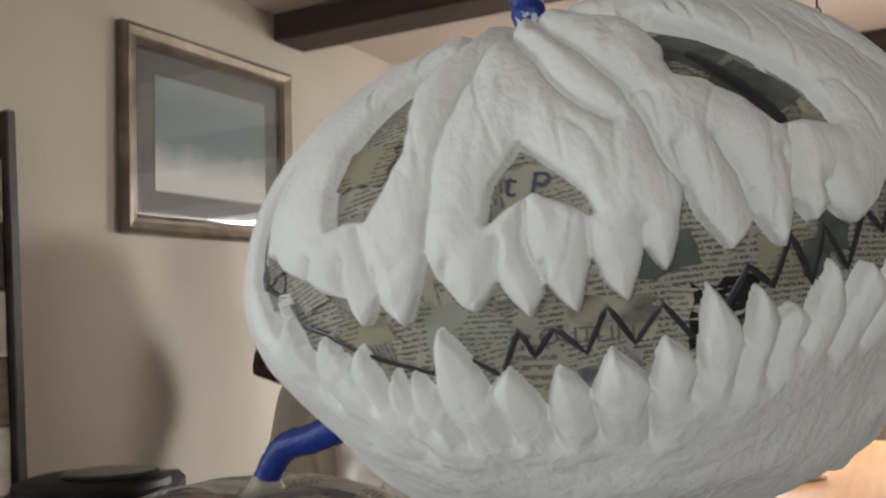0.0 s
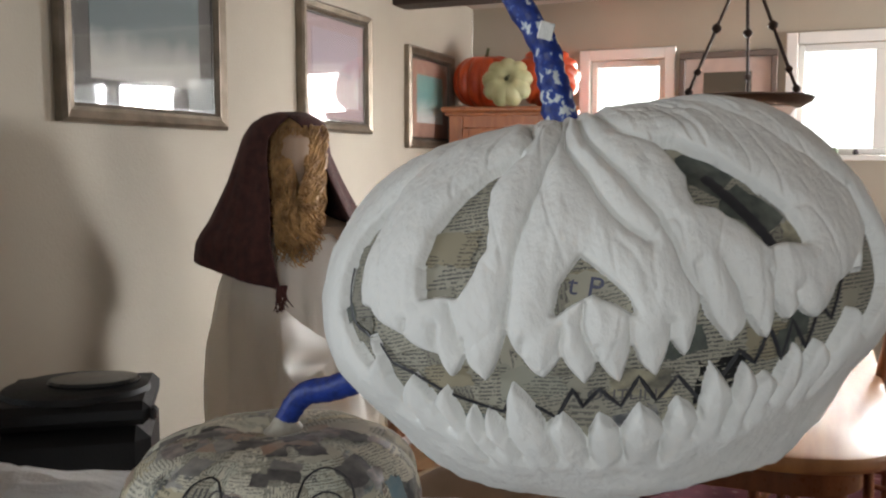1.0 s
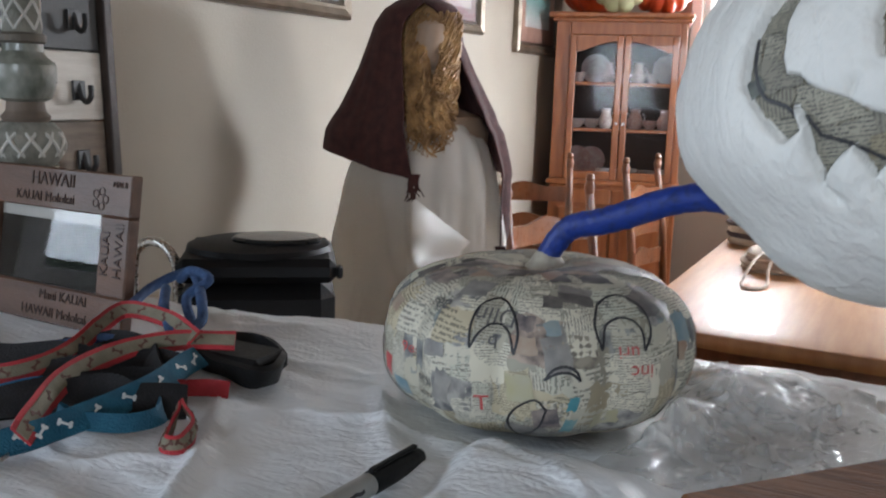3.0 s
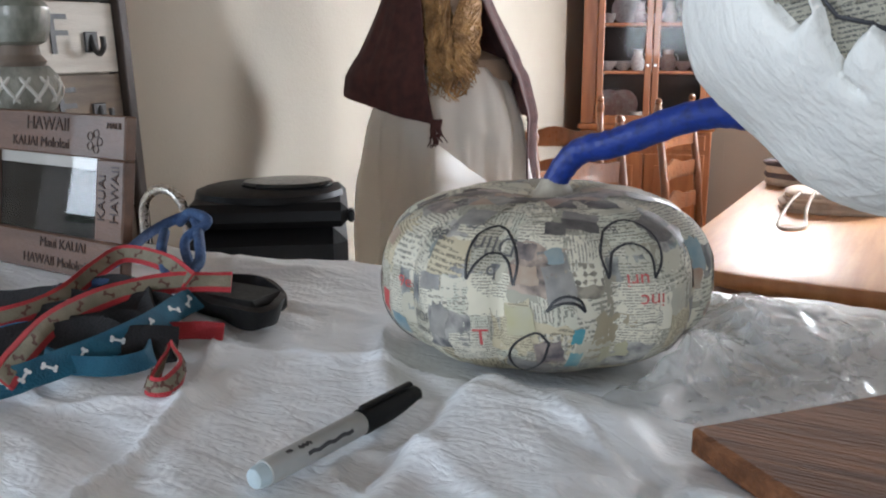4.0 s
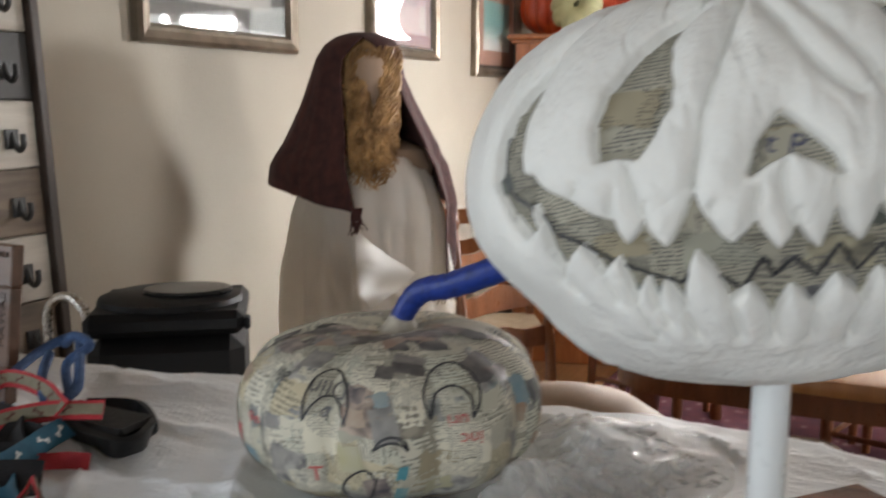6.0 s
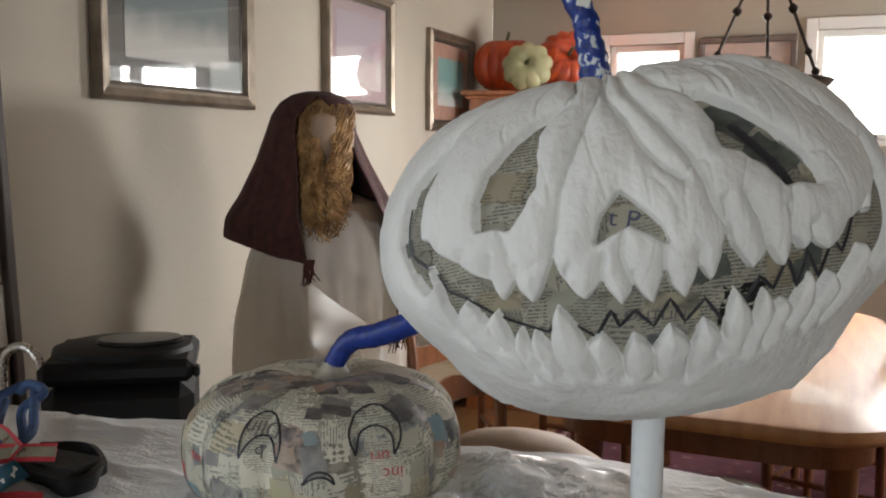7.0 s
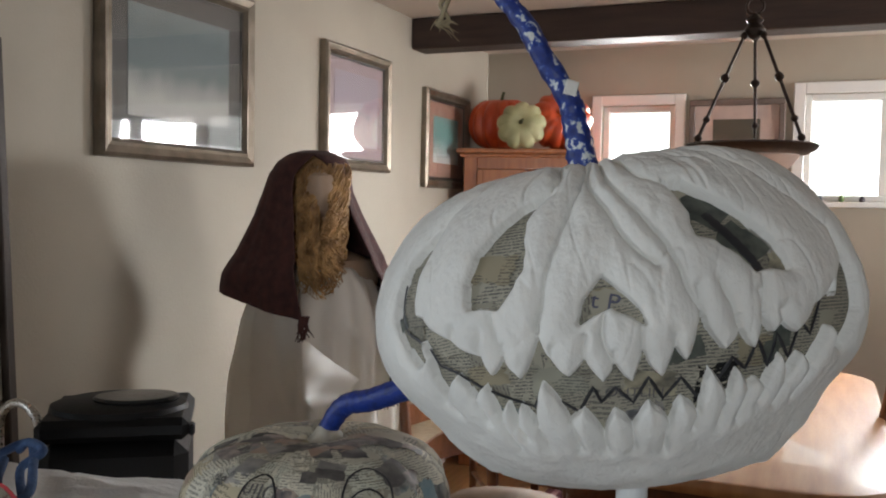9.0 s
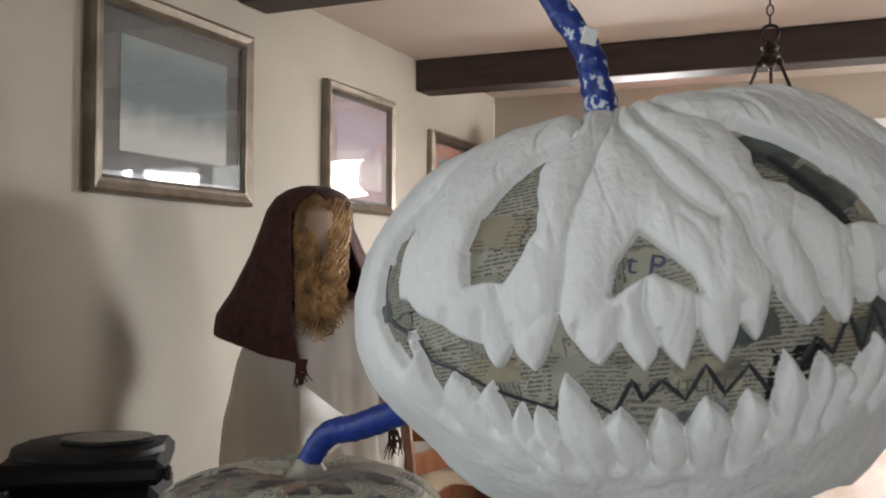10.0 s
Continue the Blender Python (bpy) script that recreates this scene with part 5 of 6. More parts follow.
Shape().box((0.117, -0.095, 0.550), (0.127, -0.07, 0.568), 0.003).make("latch", BLACKP, bin_)
arch = thing("towel_holder", "brushed steel arch of a towel holder behind the bar", "towel holder")
Shape().tube([(-0.741 + 0.046 * math.cos(a), 0.25, 1.072 + 0.046 * math.sin(a)) for a in np.linspace(0, math.pi, 18)][::-1] + [(-0.694, 0.25, z) for z in (1.05, 0.8, 0.4, 0.012)], 0.0075, 14).make("tube", STEEL, arch)
Shape().tube([(-0.787, 0.25, z) for z in (1.072, 0.8, 0.4, 0.012)], 0.0075, 14).make("tube", STEEL, arch)
Shape().lathe([(0.09, 0), (0.09, 0.010), (0.02, 0.014)], 28, Matrix.Translation((-0.74, 0.25, 0))).make("base_plate", STEEL, arch)

twine = thing("jute_twine", "frayed jute twine hanging from the ceiling beam", "twine")
JUTE = mat("jute", (0.36, 0.30, 0.19), (0.26, 0.21, 0.12), 90, 0.9, 0.6, 300)
tw = spline([(0.215, -0.045, 2.246), (0.21, -0.06, 2.0), (0.20, -0.09, 1.75), (0.181, -0.1, 1.66), (0.176, -0.1, 1.645), (0.166, -0.1, 1.622)], 8)
Shape().tube(tw, 0.0022, 8).make("strand", JUTE, twine)
Shape().tube([p + Vector((0.008 * math.sin(i * 0.5 + 1), 0.002, 0)) for i, p in enumerate(tw)], 0.002, 8).make("strand", JUTE, twine)
rng = random.Random(3)
fr_s = Shape()
for k in range(26):
    a = Vector((0.166, -0.1, 1.624)) + Vector((rng.uniform(-0.003, 0.006), rng.uniform(-0.002, 0.002), rng.uniform(-0.002, 0.004)))
    d = Vector((rng.uniform(-0.3, 1.0), rng.uniform(-0.3, 0.3), rng.uniform(-0.7, 0.1))) * rng.uniform(0.008, 0.024)
    fr_s.tube([a, a + d * 0.5 + Vector((0, 0, 0.002)), a + d], [0.0005, 0.0004, 0.0002], 4)
fr_s.make("frayed_end", JUTE, twine, "frayed fibres")


# ---- pictures on the left wall ----
FRAMES = mat("bronze_silver_frame", (0.28, 0.235, 0.185), (0.17, 0.14, 0.105), 12, 0.34, 0.2, 90, metal=0.7)
FRAMED = mat("dark_frame_edge", (0.06, 0.045, 0.035), None, 12, 0.4, 0.2)
LINER = mat("dark_liner", (0.045, 0.04, 0.035), None, 12, 0.4, 0.1)


def art(name, sky_c, tree_c, ground_c, horizon):
    """A soft landscape print: sky, a belt of trees, a pale field."""
    m, N, L, P = base_mat(name)
    co, sep, no = N.new("ShaderNodeTexCoord"), N.new("ShaderNodeSeparateXYZ"), N.new("ShaderNodeTexNoise")
    mp = N.new("ShaderNodeMapping")
    mp.inputs["Scale"].default_value = (1, 1, 0.35)
    L.new(co.outputs["Object"], mp.inputs[0])
    L.new(mp.outputs[0], no.inputs[0])
    no.inputs["Scale"].default_value, no.inputs["Detail"].default_value = 14, 8
    L.new(co.outputs["Object"], sep.inputs[0])
    add = N.new("ShaderNodeMath")
    add.operation = "MULTIPLY_ADD"
    L.new(no.outputs[0], add.inputs[0])
    add.inputs[1].default_value = 0.10
    L.new(sep.outputs[2], add.inputs[2])
    cr = N.new("ShaderNodeValToRGB")
    e = cr.color_ramp.elements
    mr = N.new("ShaderNodeMapRange")
    mr.inputs[1].default_value, mr.inputs[2].default_value = -0.25, 0.4
    L.new(add.outputs[0], mr.inputs[0])
    L.new(mr.outputs[0], cr.inputs[0])
    e[0].position, e[0].color = 0.0, (*ground_c, 1)
    e[1].position, e[1].color = 1.0, (*sky_c, 1)
    for pos, c in ((horizon - 0.14, ground_c), (horizon + 0.02, tree_c), (horizon + 0.20, tree_c), (horizon + 0.46, sky_c)):
        x = e.new(pos)
        x.color = (*c, 1)
    L.new(cr.outputs[0], P.inputs["Base Color"])
    P.inputs["Roughness"].default_value = 0.7
    return m


def wall_picture(label, y0, y1, z0, z1, border, mat_w, mat_c, art_m, depth=0.035, edge=FRAMED):
    """A framed, glazed print on the left wall. Local x runs along the wall, y points out of it towards the wall."""
    w, h = y1 - y0, z1 - z0
    root = thing("framed_picture", label, "picture", pose(XW + 0.002, (y0 + y1) / 2, (z0 + z1) / 2, 0, 0, 90), group="pictures on the dining room wall")
    for nm, a in (("frame_rail", 0), ("frame_rail", 1), ("frame_stile", 2), ("frame_stile", 3)):
        s = Shape()
        L_, half = (w, h / 2) if a < 2 else (h, w / 2)
        prof = ((0, 0), (0, -depth * 0.75), (border * 0.22, -depth), (border * 0.62, -depth * 0.72), (border * 0.8, -depth * 0.8), (border, -depth * 0.45), (border, 0))
        V = []
        for sx in (-1, 1):
            for inn, d in prof:
                V.append((sx * (L_ / 2 - inn), d, half - inn))
        n = len(prof)
        Fc = [(i, i + 1, n + i + 1, n + i) for i in range(n - 1)] + [tuple(range(n)), tuple(range(n, 2 * n))[::-1], (n - 1, 0, n, 2 * n - 1)]
        s.add(V, Fc, pose(0, 0, 0, 0, (0, 180, 90, -90)[a], 0))
        s.make(nm, FRAMES, root, sharp=20)
    iw, ih = w / 2 - border, h / 2 - border
    Shape().box((-iw, -0.008, -ih), (iw, -0.003, ih), 0.0005).make("mat_board", mat_c, root, smooth=False)
    ln = Shape()
    ln.box((-iw, -0.012, ih - 0.01), (iw, -0.0082, ih), 0.0005).box((-iw, -0.012, -ih), (iw, -0.0082, -ih + 0.01), 0.0005).box((-iw, -0.012, -ih + 0.01), (-iw + 0.01, -0.0082, ih - 0.01), 0.0005).box((iw - 0.01, -0.012, -ih + 0.01), (iw, -0.0082, ih - 0.01), 0.0005)
    ln.make("liner", LINER, root, smooth=False)
    Shape().box((-iw + mat_w, -0.0095, -ih + mat_w), (iw - mat_w, -0.0082, ih - mat_w), 0.0003).make("print", art_m, root, smooth=False)
    gl = Shape().box((-iw, -0.0155, -ih), (iw, -0.014, ih), 0.0003).make("glass", PICGLASS, root, "glossy glass reflecting the windows", smooth=False)
    gl.visible_shadow = False
    return root


MATB = mat("grey_mat_board", (0.105, 0.098, 0.09), (0.085, 0.08, 0.073), 20, 0.8, 0.05)
MATP = mat("plum_mat_board", (0.33, 0.25, 0.26), (0.29, 0.22, 0.23), 20, 0.8, 0.05)
MATT = mat("terracotta_mat_board", (0.42, 0.25, 0.19), None, 20, 0.8, 0.05)
wall_picture("large silver-framed misty landscape under glass on cream wall", 1.158, 1.914, 1.588, 2.19, 0.055, 0.075, MATB, art("misty_wood", (0.25, 0.28, 0.27), (0.12, 0.15, 0.15), (0.38, 0.37, 0.34), 0.42))
wall_picture("silver-framed dark plum print under glass on cream wall", 2.415, 3.028, 1.610, 2.142, 0.045, 0.06, MATP, art("plum_print", (0.42, 0.35, 0.38), (0.30, 0.25, 0.29), (0.48, 0.42, 0.41), 0.5))
wall_picture("bronze-framed blue-green landscape print on cream wall", 3.44, 4.055, 1.555, 2.075, 0.05, 0.085, MATT, art("blue_green_print", (0.40, 0.60, 0.66), (0.18, 0.36, 0.34), (0.6, 0.62, 0.6), 0.45))

# planked sign with letters and hooks against the left wall
WHITEW, GREYW = mat("whitewashed_plank", (0.52, 0.48, 0.42), (0.38, 0.34, 0.29), 5, 0.75, 0.4, 60, stretch=(7, 1, 7)), mat("weathered_plank", (0.20, 0.15, 0.11), (0.11, 0.085, 0.065), 6, 0.75, 0.5, 60, stretch=(7, 1, 7))
RAIL = mat("dark_rail", (0.045, 0.03, 0.022), None, 8, 0.6, 0.3)
rack = thing("coat_rack", "tall plank coat rack with black letters and iron hooks", "coat rack", pose(-1.345, 0.0, 0, 0, -3.0, 0))
ZT = 1.86
Shape().box((-0.03, 0.775, 0.0), (0.03, 0.80, ZT), 0.003).make("side_rail", RAIL, rack)
Shape().box((-0.03, 0.20, 0.0), (0.03, 0.225, ZT), 0.003).make("side_rail", RAIL, rack)
CHALK = mat("black_board", (0.025, 0.023, 0.021), (0.04, 0.036, 0.032), 8, 0.6, 0.1)
IRON = mat("black_iron", (0.02, 0.018, 0.017), None, 20, 0.5, 0.2)
for k in range(10):
    z = 0.165 + k * 0.158
    pk = Shape().box((-0.010, 0.2255, z), (0.010, 0.7745, z + 0.155), 0.003).make("plank", CHALK if k == 8 else WHITEW if k % 2 == 1 else GREYW, rack)
    hk = Shape().tube(spline([(0.011, 0.70, z + 0.085), (0.018, 0.70, z + 0.070), (0.024, 0.70, z + 0.050), (0.038, 0.70, z + 0.041), (0.052, 0.70, z + 0.054), (0.053, 0.70, z + 0.078)], 5), 0.0065, 10)
    hk.box((0.0105, 0.682, z + 0.045), (0.018, 0.718, z + 0.090), 0.002)
    hk.make("hook", IRON, rack, "black iron coat hook")
    if k in (7, 6):
        flat_words("F", 0.125, Matrix.Translation((0.0125, 0.615, z + 0.08)) @ pose(0, 0, 0, 90, 0, 90), IRON, rack, "letter", 0.002)


# ---- the dressed mannequin ----
MAN = pose(-0.970, 1.625, 0, 0, 0, 30.8)
SHEETW = mat("white_plastic_gown", (0.90, 0.88, 0.85), (0.84, 0.82, 0.78), 4, 0.36, 0.35, 25)
nd = SHEETW.node_tree
thin, both = nd.nodes.new("ShaderNodeBsdfTranslucent"), nd.nodes.new("ShaderNodeMixShader")
thin.inputs[0].default_value, both.inputs[0].default_value = (0.96, 0.94, 0.90, 1), 0.66
nd.links.new(nd.nodes["Principled BSDF"].outputs[0], both.inputs[1])
nd.links.new(thin.outputs[0], both.inputs[2])
nd.links.new(both.outputs[0], nd.nodes["Material Output"].inputs[0])
SHAWL = mat("maroon_shawl", (0.075, 0.024, 0.020), (0.042, 0.014, 0.013), 40, 0.9, 0.6, 300, sheen=0.03)
HAIR = mat("golden_wig", (0.54, 0.32, 0.13), (0.18, 0.09, 0.032), 24, 0.5, 0.7, 260)
SKIN = mat("pale_plaster", (0.44, 0.31, 0.22), None, 12, 0.5, 0.05)
s = Shape()
s.lathe([(0.02, 1.60), (0.055, 1.585), (0.078, 1.545), (0.084, 1.50), (0.078, 1.45), (0.060, 1.405), (0.045, 1.385), (0.045, 1.34), (0.07, 1.315), (0.15, 1.285), (0.175, 1.24), (0.16, 1.10), (0.13, 0.95), (0.16, 0.80), (0.16, 0.60), (0.03, 0.58), (0.03, 0.04), (0.16, 0.03), (0.17, 0.0)], 36, None, 1.0, 0.8)
s.lathe([(0.004, 1.395), (0.022, 1.40), (0.040, 1.42), (0.054, 1.455), (0.060, 1.50), (0.055, 1.545), (0.03, 1.575)], 24, Matrix.Translation((-0.010, -0.045, 0)), 1.0, 1.25)
s.lathe([(0.046, 1.24), (0.042, 1.30), (0.040, 1.42)], 24, Matrix.Translation((-0.012, -0.070, 0)), 1.0, 1.0)
man = s.make("mannequin", SKIN)
man.matrix_world = MAN
tagged(man, "plain pale display mannequin under white sheet and shawl", "mannequin")


nu, nv = 180, 70
ang, t = np.meshgrid(np.linspace(0, 2 * math.pi, nu, endpoint=False), np.linspace(0, 1, nv))
ang, t = ang.ravel(), t.ravel()
z = 1.30 - t * 1.285
r = np.interp(-z, [-1.30, -1.26, -1.2, -1.1, -0.9, -0.6, 0.0], [0.10, 0.165, 0.20, 0.225, 0.240, 0.265, 0.305])
C3 = np.stack([np.cos(ang) * 2.2, np.sin(ang) * 2.2, z * 0.8], 1)
fold = vnoise(np.stack([np.cos(ang) * 5.5, np.sin(ang) * 5.5, z * 0.7], 1), 51) * 0.030 + vnoise(C3 * 2.7, 52) * 0.017 + vnoise(np.stack([np.cos(ang) * 4, np.sin(ang) * 4, z * 9], 1), 53) * 0.007
sharp = np.abs(vnoise(np.stack([np.cos(ang) * 3.2 + z * 2.1, np.sin(ang) * 3.2, z * 4.2], 1), 54))
fold = fold + 0.016 * (1 - np.minimum(sharp * 3.5, 1))
r = r + fold * np.clip(t * 4, 0.2, 1.2) - 0.035 * np.clip(np.cos(ang), 0, 1) ** 2
gown = sheet("white_gown", np.stack([r * np.cos(ang) * 1.02, r * np.sin(ang) * 0.82, z], 1), grid_faces(nu, nv, True), SHEETW)
gown.matrix_world = MAN
sol = gown.modifiers.new("thickness", "SOLIDIFY")
sol.thickness = 0.003
tagged(gown, "long white plastic sheet draped as a gown on the mannequin", "gown")
# loose corner flap of the sheet
nu2, nv2 = 16, 16
uu, vv = np.meshgrid(np.linspace(0, 1, nu2), np.linspace(0, 1, nv2))
uu, vv = uu.ravel(), vv.ravel()
fx = -0.06 + 0.17 * uu * (1 - 0.75 * vv) + 0.0 * vv
fz = 1.07 - 0.13 * uu - 0.16 * vv * (1 - 0.35 * uu)
fy = -0.225 - 0.03 * np.sin(uu * 3) - 0.012 * np.sin(vv * 7 + uu * 5)
flap = sheet("sheet_flap", np.stack([fx, fy, fz], 1), grid_faces(nu2, nv2), SHEETW, gown, "loose folded corner of the sheet")

nu, nv = 150, 80
a, t = np.meshgrid(np.linspace(0, 1, nu), np.linspace(0, 1, nv))
a, t = a.ravel(), t.ravel()
near_top = np.clip((t - 0.015) / 0.10, 0, 1) ** 0.6
lo_edge, hi_edge = -90 + 48 * near_top + 6 * t, 270 - 24 * near_top + 10 * t
deg = lo_edge + (hi_edge - lo_edge) * a
low = np.interp(deg, [-45, -32, -20, -6, 8, 40, 120, 170, 200, 225, 250, 260], [0.93, 0.90, 0.92, 1.00, 1.10, 1.12, 1.12, 1.20, 1.175, 1.145, 1.12, 1.11])
z = 1.625 - (1.625 - low) * t ** 0.85
r = np.interp(-z, [-1.63, -1.618, -1.59, -1.55, -1.50, -1.42, -1.32, -1.24, -1.15, -1.0, -0.85], [0.02, 0.075, 0.112, 0.132, 0.146, 0.172, 0.215, 0.255, 0.265, 0.265, 0.27])
th = np.radians(deg)
left = np.exp(-((deg - 188) / 26) ** 2) * np.clip((1.5 - z) / 0.3, 0, 1)
r = r - 0.030 * np.exp(-((deg + 2) / 38) ** 2) * np.clip((1.30 - z) / 0.2, 0, 1)
r = r + 0.048 * left + np.clip((1.55 - z) / 0.3, 0, 1) * (vnoise(np.stack([np.cos(th) * 5, np.sin(th) * 5, z * 1.2], 1), 61) * 0.018 + vnoise(np.stack([np.cos(th) * 11, np.sin(th) * 11, z * 2.0], 1), 62) * 0.008)
lean_in = np.clip((1.62 - z) / 0.12, 0, 1) * np.clip((z - 1.12) / 0.15, 0, 1)
bow = 0.030 * np.clip((z - 1.30) / 0.25, 0, 1)
shawl = sheet("hooded_shawl", np.stack([r * np.cos(th) * (1 - 0.10 * lean_in * (np.cos(th) > 0)) - 0.020 * lean_in - bow, r * np.sin(th) * 0.86, z], 1), grid_faces(nu, nv), SHAWL)
shawl.matrix_world = MAN
sol = shawl.modifiers.new("thickness", "SOLIDIFY")
sol.thickness, sol.offset = 0.004, 1
tagged(shawl, "dark maroon fringed shawl worn as a hood over the wig", "shawl")
rng = random.Random(8)
tas = Shape()
for cx, cy, cz, n in ((-0.055, -0.225, 1.13, 26), (0.20, -0.16, 0.92, 22)):
    for k in range(n):
        x0 = cx + rng.uniform(-0.014, 0.014)
        ln_ = rng.uniform(0.04, 0.085)
        tas.tube([(x0, cy - 0.004, cz), (x0 + rng.uniform(-0.01, 0.012), cy - 0.010, cz - ln_ * 0.5), (x0 + rng.uniform(-0.018, 0.018), cy - 0.006, cz - ln_)], [0.003, 0.0024, 0.0014], 5)
tagged(tas.make("fringe", SHAWL, shawl, "knotted fringe"), kind="stuff")

wig = thing("wig", "long curly golden wig on the mannequin", "wig", MAN @ pose(-0.013, 0.004, 0))
rng = random.Random(15)
locks = Shape()
for k in range(340):
    x0 = rng.uniform(-0.085, 0.088)
    z0 = rng.uniform(1.46, 1.585)
    end = 1.175 + 0.26 * rng.random() ** 1.4 + 16.0 * max(0.0, abs(x0 + 0.005) - 0.02) ** 2
    n = 20
    ph, fq, am = rng.uniform(0, 6), rng.uniform(14, 38), rng.uniform(0.006, 0.019)
    side = 1 if x0 > 0.012 else -1
    pts = []
    for i in range(n):
        q = i / (n - 1)
        zz_ = z0 + (end - z0) * q
        away = 0.024 * math.exp(-((x0 - 0.012) / 0.030) ** 2) * math.exp(-((zz_ - 1.455) / 0.055) ** 2) * side
        out = math.sqrt(max(0.0, 0.105 ** 2 - (x0 - 0.015) ** 2 * 0.8)) + 0.085 * min(1, max(0, 1.50 - zz_) / 0.26)
        curl = am * (0.3 + 0.9 * q)
        pts.append((x0 * (1 - 0.22 * q) + away + curl * math.sin(ph + q * fq), -out + curl * math.cos(ph + q * fq * 0.9) + 0.004, zz_))
    w0 = rng.uniform(0.0022, 0.0056)
    locks.tube(pts, [w0 * (0.8 + 0.4 * math.sin(3 * i / n)) * (1 - 0.75 * (i / n) ** 3) for i in range(n)], 5)
for k in range(90):
    ph, zz_ = rng.uniform(-2.9, -0.25), rng.uniform(1.49, 1.600)
    rr = math.sqrt(max(0.0004, 0.088 ** 2 - (zz_ - 1.52) ** 2))
    cx, cy = 0.002 + rr * math.cos(ph), rr * math.sin(ph) * 0.9
    rad_ = rng.uniform(0.008, 0.016)
    locks.tube([(cx + rad_ * math.cos(b + ph), cy - 0.006, zz_ + rad_ * math.sin(b)) for b in np.linspace(0, 4.5, 9)], 0.0045, 6)
tagged(locks.make("hair", HAIR, wig, "curly golden hair"), kind="stuff")


# ---- dining room ----
# corner cabinet
CABGLASS = glass_mat("cabinet_glass", 0.05)
for nd in CABGLASS.node_tree.nodes:
    if nd.type == "MATH" and nd.operation == "MULTIPLY_ADD":
        nd.inputs[1].default_value, nd.inputs[2].default_value = 0.25, 0.008
INNERSHADE = mat("cabinet_inner_shade", (0.07, 0.035, 0.02), None, 6, 0.6, 0.1)
hut = thing("china_cabinet", "honey pine china cabinet with two arched glass doors full of crockery", "cabinet", pose(-1.045, 3.88, 0, 0, 0, 14))
W2, D, HB, HT = 0.335, 0.40, 0.88, 1.765
Shape().box((-W2, 0, 0.0), (W2, D, HB), 0.006).make("base", PINE, hut)
Shape().box((-W2 - 0.015, -0.02, HB), (W2 + 0.015, D, HB + 0.03), 0.008).make("waist_moulding", PINE, hut)
Shape().box((-W2, D - 0.02, HB + 0.03), (W2, D, HT), 0.003).make("back_panel", PINE, hut)
Shape().box((-W2, 0, HB + 0.03), (-W2 + 0.075, D - 0.02, HT), 0.004).make("side_panel", PINE, hut)
Shape().box((W2 - 0.035, 0, HB + 0.03), (W2, D - 0.02, HT), 0.004).make("side_panel", PINE, hut)
Shape().box((-W2 + 0.075, 0, HT - 0.10), (W2 - 0.035, D - 0.02, HT), 0.004).make("head_panel", PINE, hut)
Shape().box((-W2 - 0.02, -0.03, HT - 0.035), (W2 + 0.02, D, HT - 0.015), 0.006).make("cornice", PINE, hut)
Shape().box((-W2 - 0.04, -0.045, HT - 0.0145), (W2 + 0.03, D, HT + 0.012), 0.008).make("cornice", PINE, hut)
# Near-black sheet over the pine back: the interior's shade put into colour.
Shape().box((-W2 + 0.076, D - 0.03, HB + 0.031), (W2 - 0.036, D - 0.0205, HT - 0.101), 0.001).make("shade_sheet", INNERSHADE, hut)
DX0, DX1 = -W2 + 0.077, W2 - 0.037
